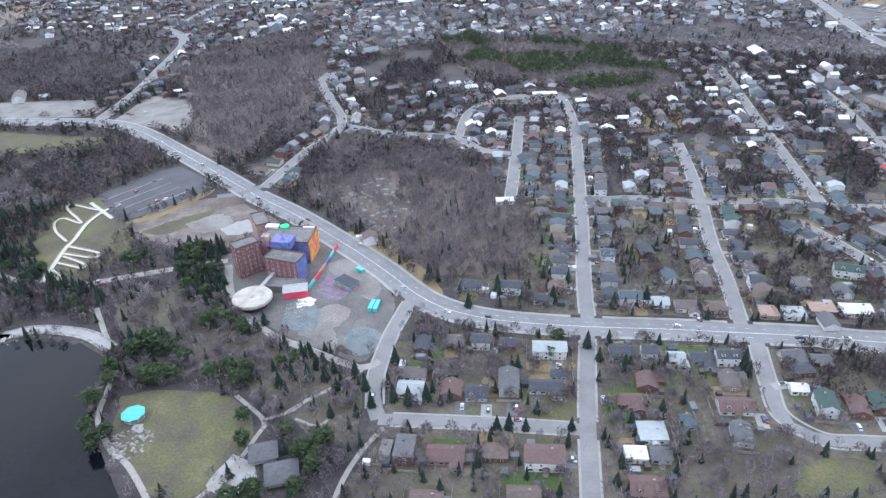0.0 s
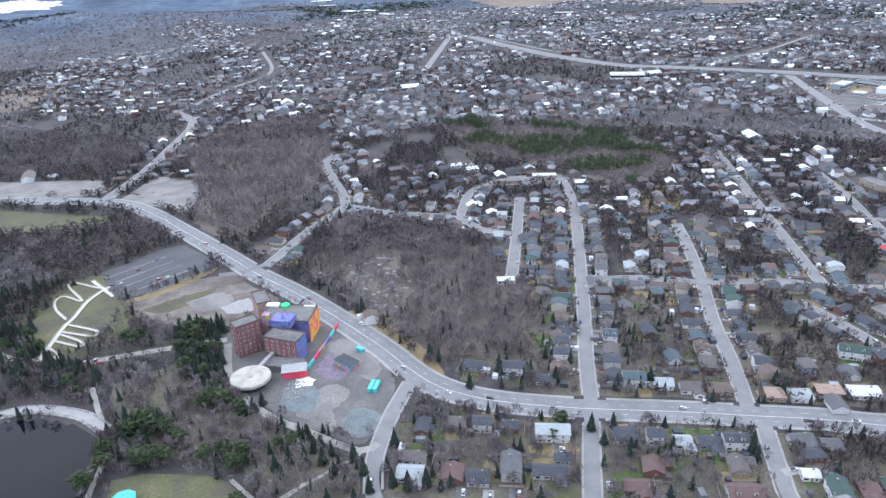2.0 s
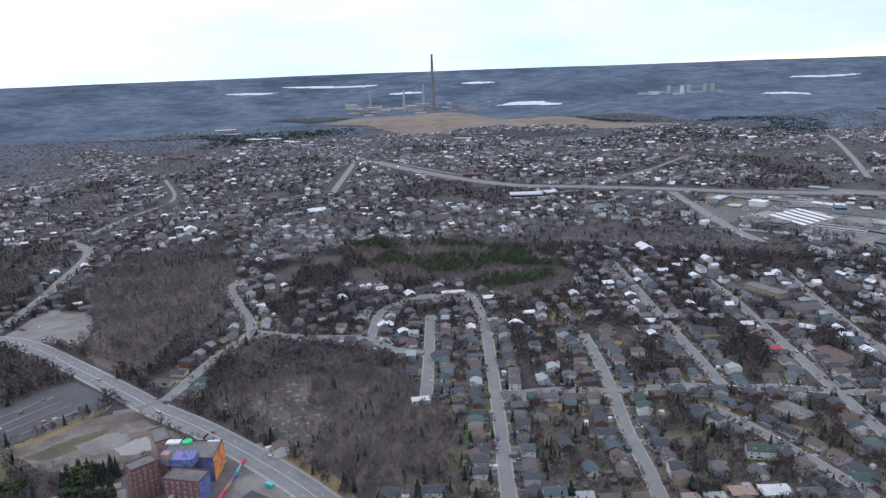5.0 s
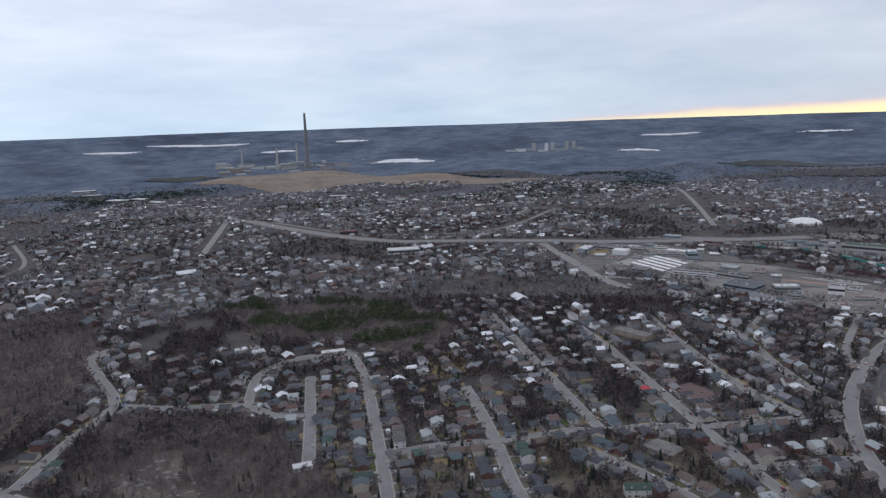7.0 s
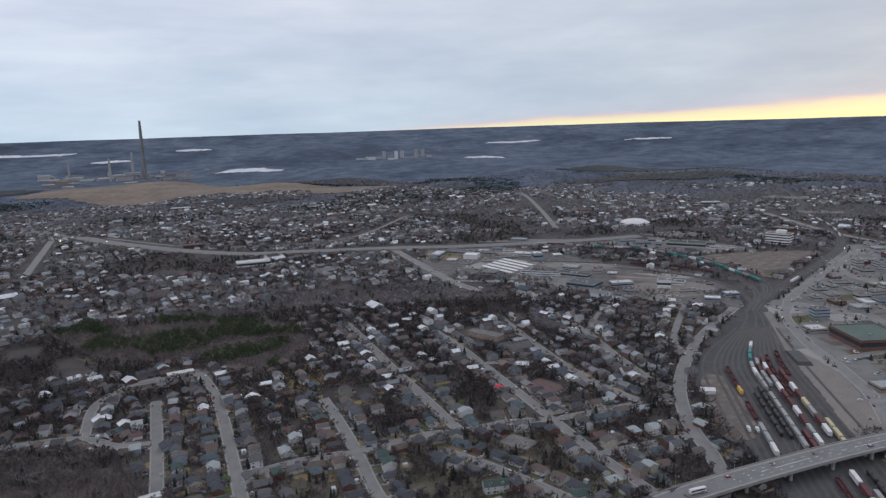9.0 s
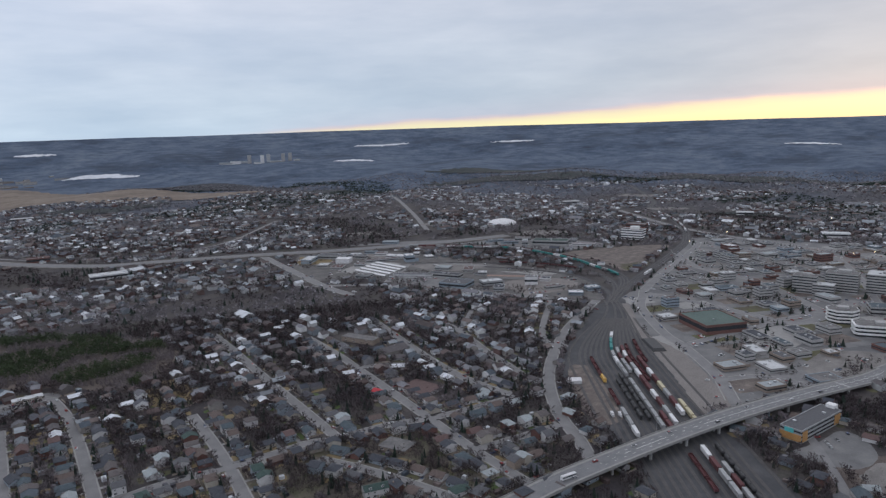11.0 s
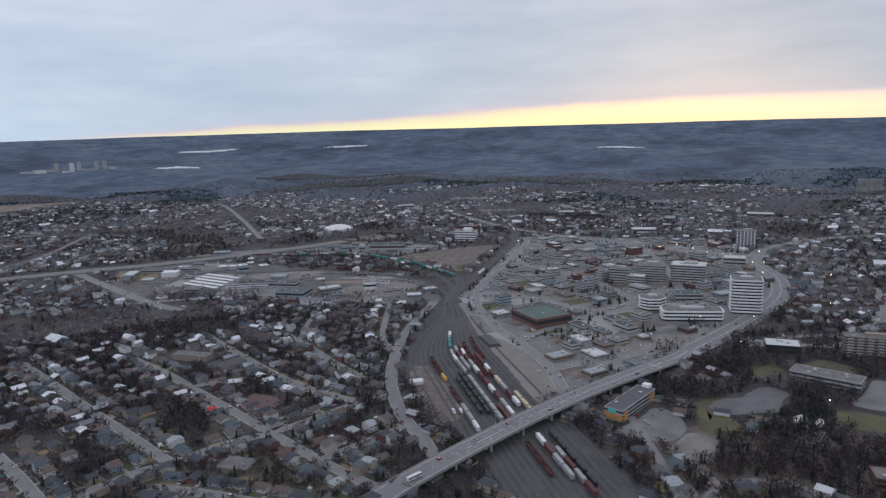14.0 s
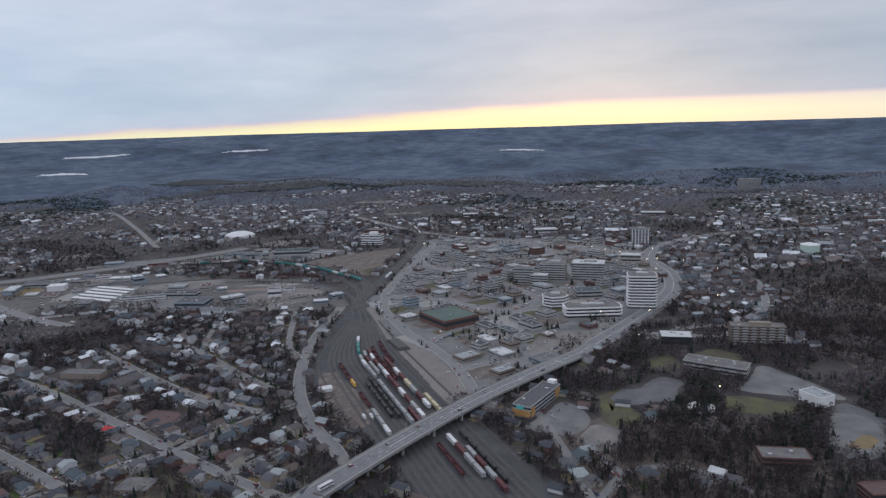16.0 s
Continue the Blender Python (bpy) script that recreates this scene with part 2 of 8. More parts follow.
M_turq = mat("turquoise_paint", [(0.08, 0.34, 0.35), (0.13, 0.42, 0.42)], scale=0.5, rough=0.6)
M_wood = mat("weathered_boards", [(0.24, 0.20, 0.17), (0.33, 0.29, 0.25)], scale=0.5, rough=0.9)
M_steel = mat("galvanised_steel", [(0.32, 0.33, 0.34), (0.42, 0.43, 0.44)], scale=0.5, rough=0.5, metal=0.6)
M_tyre = mat("tyre_rubber", [(0.02, 0.02, 0.02), (0.035, 0.035, 0.035)], scale=2.0, rough=0.9)
M_car = mat("car_paint", [(0.95, 0.95, 0.95), (1.0, 1.0, 1.0)], scale=0.5, rough=0.3, spec=0.5,
            obj=[(0.60, 0.60, 0.61), (0.03, 0.03, 0.035), (0.28, 0.29, 0.30), (0.55, 0.56, 0.57), (0.26, 0.03, 0.03), (0.04, 0.07, 0.16), (0.07, 0.075, 0.08), (0.45, 0.45, 0.46)])
M_rust = mat("rust_red_steel", [(0.070, 0.028, 0.032), (0.12, 0.050, 0.052)], scale=0.3, rough=0.8)
M_blk = mat("black_tank_steel", [(0.018, 0.018, 0.02), (0.04, 0.04, 0.042)], scale=0.3, rough=0.55)
M_hop = mat("grey_hopper_steel", [(0.22, 0.225, 0.23), (0.31, 0.315, 0.32)], scale=0.3, rough=0.7)
M_white = mat("white_steel", [(0.48, 0.48, 0.49), (0.60, 0.60, 0.61)], scale=0.3, rough=0.6)
M_loco = mat("yellow_engine_paint", [(0.40, 0.25, 0.06), (0.50, 0.33, 0.09)], scale=0.3, rough=0.6)
M_railsteel = mat("dull_rail_steel", [(0.06, 0.055, 0.055), (0.09, 0.085, 0.085)], scale=0.5, rough=0.6)
M_lamp = mat("lit_lamp", [(1, 0.8, 0.5), (1, 0.8, 0.5)], emit=(1.0, 0.72, 0.36, 7.0))
M_far_wall = island_mat("far_house_walls", [(0.40, 0.41, 0.42), (0.20, 0.20, 0.21), (0.11, 0.072, 0.068), (0.22, 0.21, 0.20), (0.16, 0.18, 0.20), (0.58, 0.59, 0.60), (0.12, 0.11, 0.11), (0.10, 0.07, 0.065)])
M_far_roof = island_mat("far_house_roofs", [(0.04, 0.045, 0.058), (0.07, 0.072, 0.085), (0.10, 0.10, 0.11), (0.07, 0.056, 0.056), (0.22, 0.24, 0.26), (0.055, 0.068, 0.085), (0.085, 0.078, 0.082), (0.48, 0.50, 0.53), (0.15, 0.15, 0.165), (0.08, 0.06, 0.058), (0.06, 0.05, 0.05), (0.12, 0.10, 0.095), (0.05, 0.05, 0.06), (0.14, 0.15, 0.165)])


def mural(name, cols, scale):
    """Bold painted fields in many colours."""
    m = mat(name, [(0.9, 0.9, 0.9), (1.08, 1.08, 1.08)], scale=0.5, rough=0.7)
    nt = m.node_tree
    bs = nt.nodes["Principled BSDF"]
    old = bs.inputs["Base Color"].links[0].from_socket
    co = nt.nodes.new("ShaderNodeNewGeometry")
    vo = nd(nt, "ShaderNodeTexNoise", Scale=scale * 0.55, Detail=3.0, Roughness=0.55, Distortion=2.2)
    nt.links.new(co.outputs["Position"], vo.inputs["Vector"])
    cols = [tuple(0.62 * c + 0.025 for c in q) for q in cols]
    spread = mth(nt, "MULTIPLY_ADD", vo.outputs[0], 2.6, -0.8, clamp=True)
    pick = ramp(nt, spread, [((i + 0.5) / len(cols), c) for i, c in enumerate(cols)], "LINEAR")
    nt.links.new(mixc(nt, 1.0, pick, old, "MULTIPLY"), bs.inputs["Base Color"])
    return m


M_mural_warm = mural("mural_orange_yellow", [(0.85, 0.38, 0.03), (0.85, 0.55, 0.06), (0.80, 0.20, 0.03), (0.75, 0.10, 0.14), (0.9, 0.65, 0.2)], 0.16)
M_mural_cool = mural("mural_blue_purple", [(0.04, 0.12, 0.42), (0.20, 0.08, 0.42), (0.05, 0.30, 0.48), (0.32, 0.10, 0.40), (0.10, 0.20, 0.55), (0.05, 0.09, 0.25)], 0.2)
M_mural_mix = mural("mural_many_colours", [(0.70, 0.06, 0.16), (0.05, 0.40, 0.42), (0.30, 0.10, 0.45), (0.80, 0.35, 0.05), (0.10, 0.45, 0.20), (0.75, 0.12, 0.35), (0.05, 0.18, 0.5)], 0.16)
M_mural_red = mural("mural_red_pink", [(0.72, 0.03, 0.07), (0.80, 0.08, 0.20), (0.65, 0.03, 0.05)], 0.2)
M_lot_car = island_mat("lot_car_paint", [(0.55, 0.55, 0.56), (0.03, 0.03, 0.035), (0.25, 0.26, 0.27), (0.45, 0.46, 0.47), (0.2, 0.03, 0.03), (0.05, 0.07, 0.14), (0.06, 0.06, 0.065)], rough=0.4)

# ================= shape helpers =================
class Shape:
    """Collects faces of one mesh."""

    def __init__(self):
        self.v, self.f, self.mi = [], [], []

    def add(self, vs, fs, m=0):
        o = len(self.v)
        self.v += [tuple(p) for p in vs]
        self.f += [tuple(o + i for i in q) for q in fs]
        self.mi += [m] * len(fs)
        return self

    def box(self, x, y, z, w, d, h, m=0, top=1.0):
        a, b = w / 2, d / 2
        vs = [(x + sx * a * s, y + sy * b * s, z + zz) for zz, s in ((0, 1), (h, top)) for sx, sy in ((-1, -1), (1, -1), (1, 1), (-1, 1))]
        return self.add(vs, [(3, 2, 1, 0), (4, 5, 6, 7), (0, 1, 5, 4), (1, 2, 6, 5), (2, 3, 7, 6), (3, 0, 4, 7)], m)

    def prism(self, pts, z, h, m=0, scale=1.0):
        n = len(pts)
        cx, cy = sum(p[0] for p in pts) / n, sum(p[1] for p in pts) / n
        vs = [(*p, z) for p in pts] + [(cx + (p[0] - cx) * scale, cy + (p[1] - cy) * scale, z + h) for p in pts]
        return self.add(vs, [tuple(range(n - 1, -1, -1)), tuple(range(n, 2 * n))] + [(i, (i + 1) % n, n + (i + 1) % n, n + i) for i in range(n)], m)

    def cyl(self, x, y, z, r, h, n=10, m=0, r2=None):
        r2 = r if r2 is None else r2
        ring = [(math.cos(2 * math.pi * i / n), math.sin(2 * math.pi * i / n)) for i in range(n)]
        vs = [(x + c * r, y + s * r, z) for c, s in ring] + [(x + c * r2, y + s * r2, z + h) for c, s in ring]
        return self.add(vs, [tuple(range(n - 1, -1, -1)), tuple(range(n, 2 * n))] + [(i, (i + 1) % n, n + (i + 1) % n, n + i) for i in range(n)], m)

    def gable(self, w, d, z, rise, over=0.5, thick=0.18, m=0, x=0.0, y=0.0):
        """Two slabs of roof with the ridge along x."""
        a, b = w / 2 + over, d / 2 + over
        drop = rise * over / (d / 2)
        for s in (-1, 1):
            lo, hi = (y + s * b, z - drop), (y, z + rise)
            vs = [(x - a, lo[0], lo[1]), (x + a, lo[0], lo[1]), (x + a, hi[0], hi[1]), (x - a, hi[0], hi[1])]
            vs += [(p[0], p[1], p[2] + thick) for p in vs]
            self.add(vs, [(0, 1, 2, 3), (7, 6, 5, 4), (0, 4, 5, 1), (1, 5, 6, 2), (2, 6, 7, 3), (3, 7, 4, 0)], m)
        return self

    def hip(self, w, d, z, rise, over=0.5, m=0, x=0.0, y=0.0):
        a, b = w / 2 + over, d / 2 + over
        r = max(0.0, a - b) if a > b else 0.0
        q = max(0.0, b - a) if b > a else 0.0
        vs = [(x - a, y - b, z), (x + a, y - b, z), (x + a, y + b, z), (x - a, y + b, z), (x - r - 0.05, y - q - 0.05, z + rise), (x + r + 0.05, y - q - 0.05, z + rise), (x + r + 0.05, y + q + 0.05, z + rise), (x - r - 0.05, y + q + 0.05, z + rise)]
        self.add(vs, [(3, 2, 1, 0), (4, 5, 6, 7), (0, 1, 5, 4), (1, 2, 6, 5), (2, 3, 7, 6), (3, 0, 4, 7)], m)
        return self.box(x, y, z - 0.2, 2 * a, 2 * b, 0.2, m)

    def mesh(self, name, *mats):
        me = bpy.data.meshes.new(name)
        me.from_pydata(self.v, [], self.f)
        for m in mats:
            me.materials.append(m)
        if len(mats) > 1:
            me.polygons.foreach_set("material_index", self.mi)
        me.update()
        return me


def soup(name, tris, m):
    """One mesh from an (n, 3, 3) array of triangles."""
    tris = np.asarray(tris, dtype=np.float32).reshape(-1, 3, 3)
    n = len(tris)
    me = bpy.data.meshes.new(name)
    me.vertices.add(3 * n)
    me.loops.add(3 * n)
    me.polygons.add(n)
    me.vertices.foreach_set("co", tris.ravel())
    me.loops.foreach_set("vertex_index", np.arange(3 * n, dtype=np.int32))
    me.polygons.foreach_set("loop_start", np.arange(0, 3 * n, 3, dtype=np.int32))
    me.materials.append(m)
    me.update()
    return me


def link(name, me, parent=None, m=None, label="", mat_over=None):
    ob = new(name, me)
    if parent is not None:
        ob.parent = parent
    if m is not None:
        ob.matrix_basis = m
    if mat_over is not None:
        ob.material_slots[0].link = "OBJECT"
        ob.material_slots[0].material = mat_over
    if label:
        ob["label"] = label
    return ob


def part(name, shape, material, parent, label=""):
    return link(name, shape.mesh(name, material), parent, label=label)


def empty(name, m, label, category, group=""):
    e = new(name)
    e.empty_display_size = 0.5
    e.matrix_basis = m
    return tagged(e, label, category, group)


# ================= lie of the land =================
def ground_z(x, y):
    r = np.hypot(x, y)
    # rim raised beyond 3.3 km to fit the horizon in the camera's view
    far = np.clip((r - 3300.0) / 1600.0, 0, None)
    a = np.arctan2(x, y)
    roll = 9 * np.sin(a * 9 + r * 0.004) + 6 * np.sin(a * 23 - r * 0.006) + 3.0 * np.sin(a * 51 + 2 + r * 0.003)
    return 186 * far ** 1.75 + roll * 1.25 * np.clip((r - 2000) / 1000, 0, 1) * np.clip((5000 - r) / 900, 0.12, 1)


def zat(x, y):
    return float(ground_z(np.float64(x), np.float64(y)))


def smooth(pts, step=6.0):
    """Catmull-Rom line through the points."""
    P = [np.array(p, float) for p in pts]
    P = [2 * P[0] - P[1]] + P + [2 * P[-1] - P[-2]]
    out = []
    for i in range(1, len(P) - 2):
        a, b, c, d = P[i - 1:i + 3]
        n = max(1, int(np.linalg.norm(c - b) / step))
        for k in range(n):
            t = k / n
            out.append(0.5 * (2 * b + (c - a) * t + (2 * a - 5 * b + 4 * c - d) * t * t + (3 * b - a - 3 * c + d) * t ** 3))
    out.append(P[-2])
    return np.array(out)


def normals(line):
    t = np.gradient(line[:, :2], axis=0)
    t /= np.linalg.norm(t, axis=1)[:, None] + 1e-9
    return np.stack([-t[:, 1], t[:, 0]], 1)


def ribbon(line, lo, hi, z, thick=0.0, s=None):
    """A strip between two offsets from a line; with thickness it gets sides."""
    s = s or Shape()
    n = normals(line)
    zz = ground_z(line[:, 0], line[:, 1]) + z + (line[:, 2] if line.shape[1] > 2 else 0)
    L, R = line[:, :2] + n * hi, line[:, :2] + n * lo
    k = len(line)
    if not thick:
        vs = [(*L[i], zz[i]) for i in range(k)] + [(*R[i], zz[i]) for i in range(k)]
        return s.add(vs, [(k + i, k + i + 1, i + 1, i) for i in range(k - 1)])
    vs = [(*p, q) for P, dz in ((L, 0), (R, 0), (L, -thick), (R, -thick)) for p, q in zip(P, zz + dz)]
    fs = []
    for i in range(k - 1):
        fs += [(k + i, k + i + 1, i + 1, i), (2 * k + i, 2 * k + i + 1, 3 * k + i + 1, 3 * k + i), (i, i + 1, 2 * k + i + 1, 2 * k + i), (3 * k + i, 3 * k + i + 1, k + i + 1, k + i)]
    fs += [(0, 2 * k, 3 * k, k), (k - 1, 2 * k - 1, 4 * k - 1, 3 * k - 1)]
    return s.add(vs, fs)


def inside(poly, x, y):
    x, y = np.asarray(x, float), np.asarray(y, float)
    c = np.zeros(x.shape, bool)
    n = len(poly)
    for i in range(n):
        (x1, y1), (x2, y2) = poly[i], poly[(i + 1) % n]
        hit = ((y1 > y) != (y2 > y)) & (x < (x2 - x1) * (y - y1) / ((y2 - y1) or 1e-9) + x1)
        c ^= hit
    return c


def round_poly(pts, step=5.0, wobble=0.0):
    P = smooth(list(pts) + [pts[0]], step)[:-1]
    if wobble:
        rng = np.random.RandomState(len(P))
        P = P + rng.uniform(-wobble, wobble, P.shape)
    return P


def patch(name, pts, z, m, label, wobble=0.8, category="ground", step=5.0, thick=0.0):
    """A flat area with an uneven outline, a hand above the ground."""
    P = round_poly(pts, step, wobble)
    bm = bmesh.new()
    vs = [bm.verts.new((p[0], p[1], zat(p[0], p[1]) + z)) for p in P]
    f = bm.faces.new(vs)
    if f.normal.z < 0 or f.calc_area() and (f.normal_update() or f.normal.z < 0):
        f.normal_flip()
    bmesh.ops.triangulate(bm, faces=[f])
    me = bpy.data.meshes.new(name)
    bm.to_mesh(me)
    bm.free()
    me.materials.append(m)
    return tagged(link(name, me), label, category, kind="structure")


# occupancy map, 2 m cells
X0, Y0, CELL, NX, NY = -900, -300, 2.0, 1500, 1100
TAKEN = np.zeros((NX, NY), bool)
HOUSED = np.zeros((NX, NY), bool)
GX, GY = np.meshgrid(X0 + CELL * (np.arange(NX) + 0.5), Y0 + CELL * (np.arange(NY) + 0.5), indexing="ij")


def mark(grid, x, y, r):
    i0, i1 = int((x - r - X0) / CELL), int((x + r - X0) / CELL) + 1
    j0, j1 = int((y - r - Y0) / CELL), int((y + r - Y0) / CELL) + 1
    i0, j0, i1, j1 = max(i0, 0), max(j0, 0), min(i1, NX), min(j1, NY)
    if i0 < i1 and j0 < j1:
        sub = (GX[i0:i1, j0:j1] - x) ** 2 + (GY[i0:i1, j0:j1] - y) ** 2 <= r * r
        grid[i0:i1, j0:j1] |= sub


def taken(grid, x, y):
    u, v = (np.asarray(x) - X0) / CELL, (np.asarray(y) - Y0) / CELL
    ok = (u >= 0) & (u < NX) & (v >= 0) & (v < NY)
    return grid[np.clip(u, 0, NX - 1).astype(int), np.clip(v, 0, NY - 1).astype(int)] & ok


LAKE = [(-700, 372), (-480, 352), (-286, 340), (-265, 336), (-240, 338), (-208, 329), (-193, 315), (-187, 291), (-184, 269), (-173, 249), (-159, 231), (-147, 211), (-135, 150), (-130, 60), (-160, -60), (-320, -160), (-700, -100)]


def make_ground():
    na = 720
    rad = [0.0] + list(30 * (5000 / 30.0) ** (np.arange(230) / 229.0))
    A = np.arange(na) * 2 * math.pi / na
    R, AA = np.meshgrid(np.array(rad[1:]), A, indexing="ij")
    X, Y = R * np.sin(AA), R * np.cos(AA)
    Z = ground_z(X, Y)
    Z = np.where(inside(LAKE, X, Y), -2.2, Z)
    V = np.concatenate([[[0, 0, 0]], np.stack([X.ravel(), Y.ravel(), Z.ravel()], 1)])
    nr = len(rad) - 1
    i, j = np.meshgrid(np.arange(nr - 1), np.arange(na), indexing="ij")
    a = 1 + i * na + j
    b = 1 + i * na + (j + 1) % na
    q = np.stack([a, b, b + na, a + na], -1).reshape(-1, 4)
    q = q[:, ::-1]
    faces = q.tolist() + [(0, 1 + (k + 1) % na, 1 + k)[::-1] for k in range(na)]
    me = bpy.data.meshes.new("ground")
    me.from_pydata(V.tolist(), [], faces)
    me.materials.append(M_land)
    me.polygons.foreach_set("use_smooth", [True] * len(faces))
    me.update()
    tagged(link("ground", me), "brown late-winter ground of town and far wooded hills tinted with haze", "ground", kind="structure")


def land_material():
    """Near: leaf-brown yards; far out: conifer country and clearings, blue haze mixed into the colour."""
    m = mat("town_ground", [(0.026, 0.023, 0.026), (0.038, 0.034, 0.037), (0.062, 0.056, 0.054), (0.044, 0.046, 0.034)], scale=0.02, detail=10.0, fine=0.35, rough=0.95, bump=0.4, bscale=0.3)
    nt = m.node_tree
    bs = nt.nodes["Principled BSDF"]
    old = bs.inputs["Base Color"].links[0].from_socket
    co = nt.nodes.new("ShaderNodeNewGeometry")
    sp = nt.nodes.new("ShaderNodeSeparateXYZ")
    nt.links.new(co.outputs["Position"], sp.inputs[0])
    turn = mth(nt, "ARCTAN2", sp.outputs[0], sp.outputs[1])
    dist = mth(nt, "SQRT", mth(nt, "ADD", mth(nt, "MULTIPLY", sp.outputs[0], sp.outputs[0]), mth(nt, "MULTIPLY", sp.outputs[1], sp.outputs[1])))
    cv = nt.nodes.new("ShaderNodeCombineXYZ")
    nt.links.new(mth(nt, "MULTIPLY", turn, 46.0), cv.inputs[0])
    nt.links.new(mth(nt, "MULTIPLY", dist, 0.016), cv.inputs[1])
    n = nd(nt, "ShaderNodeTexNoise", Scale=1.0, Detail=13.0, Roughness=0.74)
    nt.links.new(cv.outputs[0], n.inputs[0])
    # blue of distant haze is part of these woodland colours
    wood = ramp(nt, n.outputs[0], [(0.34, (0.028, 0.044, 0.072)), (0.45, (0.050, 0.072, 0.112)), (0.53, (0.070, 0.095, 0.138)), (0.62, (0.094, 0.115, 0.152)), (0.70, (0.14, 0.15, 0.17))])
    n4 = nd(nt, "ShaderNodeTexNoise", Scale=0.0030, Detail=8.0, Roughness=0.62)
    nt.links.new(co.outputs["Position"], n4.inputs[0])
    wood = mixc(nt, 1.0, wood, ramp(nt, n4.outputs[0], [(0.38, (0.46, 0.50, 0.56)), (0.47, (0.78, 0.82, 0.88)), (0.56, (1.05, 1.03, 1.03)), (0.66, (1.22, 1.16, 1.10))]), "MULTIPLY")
    ln = nt.nodes.new("ShaderNodeVectorMath")
    ln.operation = "LENGTH"
    nt.links.new(co.outputs["Position"], ln.inputs[0])
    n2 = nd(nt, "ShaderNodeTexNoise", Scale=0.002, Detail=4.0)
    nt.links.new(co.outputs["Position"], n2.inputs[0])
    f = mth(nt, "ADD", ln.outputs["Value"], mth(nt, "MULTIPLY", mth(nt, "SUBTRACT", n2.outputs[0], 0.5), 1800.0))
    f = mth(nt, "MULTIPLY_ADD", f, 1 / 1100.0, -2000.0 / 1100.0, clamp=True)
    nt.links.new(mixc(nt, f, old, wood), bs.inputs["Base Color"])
    return m


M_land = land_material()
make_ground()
P = round_poly([(x * 1.0, y) for x, y in LAKE], 6, 0)
cx, cy = -330, 150
lake = Shape()
ring = [(cx + (p[0] - cx) * 1.03, cy + (p[1] - cy) * 1.03) for p in P]
lake.add([(cx, cy, -0.5)] + [(*p, -0.5) for p in ring], [(0, 1 + i, 1 + (i + 1) % len(ring)) for i in range(len(ring))])
tagged(link("lake_water", lake.mesh("lake_water", M_water)), "dark calm lake water beside the park", "water", kind="structure")
TAKEN |= inside([(x * 1.0, y) for x, y in LAKE], GX, GY)

# ================= land cover =================
W_SLOPE = [(-131, 592), (-96, 650), (-8, 617), (51, 565), (45, 504), (65, 482), (69, 450), (57, 418), (46, 396), (-10, 392), (-50, 446), (-104, 515)]
W_NORTH = [(-330, 880), (-300, 1037), (-181, 1088), (-129, 868), (-133, 739), (-172, 659), (-178, 590), (-246, 655), (-262, 757)]
WEST_YARD = [(-560, 812), (-510, 804), (-388, 794), (-376, 746), (-430, 742), (-560, 752)]
WEST_LAWN = [(-470, 708), (-400, 688), (-318, 668), (-347, 650), (-397, 640), (-450, 640)]
W_BELT = [(-345, 566), (-333, 595), (-321, 640), (-299, 662), (-270, 634), (-250, 607), (-269, 590), (-292, 570), (-289, 540), (-324, 542)]
W_PARK = [(-212, 372), (-175, 395), (-194, 457), (-156, 437), (-138, 366), (-73, 304), (-48, 286), (-50, 240), (-92, 272), (-122, 296), (-181, 305), (-190, 330)]
W_PINE = [(10, 1004), (68, 1026), (178, 958), (276, 846), (269, 758), (202, 692), (143, 762), (41, 836)]
W_HILL = [(540, 165), (556, 140), (549, 120), (580, 90), (600, 60), (600, 0), (560, -25), (480, -20), (420, 20), (440, 120), (500, 170)]
W_EAST = [(850, 40), (900, 10), (760, -60), (700, -120), (900, -220), (1200, -260), (1180, -40), (1000, 20)]
W_WEST = [(-520, 818), (-388, 812), (-370, 898), (-461, 1010), (-640, 1060), (-640, 830)]
FIELD = [(-174, 285), (-152, 288), (-118, 282), (-98, 260), (-103, 231), (-120, 214), (-141, 222), (-166, 253)]
ROCKS = [(-89, 534), (-38, 551), (-18, 467), (-34, 440), (-65, 478)]
INDUSTRY = [(686, 1210), (738, 1196), (840, 1062), (862, 866), (903, 754), (872, 651), (819, 590), (773, 569), (722, 667), (695, 779), (661, 867), (629, 949), (561, 999), (600, 1100)]
INDUSTRY_NORTH = [(1030, 880), (1068, 838), (1150, 806), (1150, 900), (1090, 1000), (1010, 1090), (910, 1170), (800, 1225), (880, 1150), (940, 1080), (1010, 985)]
BARE_FIELD = [(1012, 826), (1054, 823), (1148, 783), (1216, 722), (1129, 695), (990, 652), (968, 660), (997, 725)]
CENTRE = [(770, 545), (700, 440), (545, 262), (650, 238), (760, 215), (930, 178), (1060, 182), (1150, 205), (1300, 262), (1430, 330), (1400, 560), (1330, 720), (1230, 690), (1000, 610), (880, 570)]
BALLAST = [(762, 556), (812, 548), (744, 493), (642, 384), (559, 301), (520, 262), (476, 196), (380, 90), (300, 110), (340, 180), (397, 242), (432, 293), (477, 360), (511, 410), (555, 447), (607, 480), (670, 510), (740, 545)]
SANDLOT = [(789, 535), (786, 520), (698, 441), (656, 365), (570, 274), (545, 271), (533, 280), (605, 354), (694, 452)]
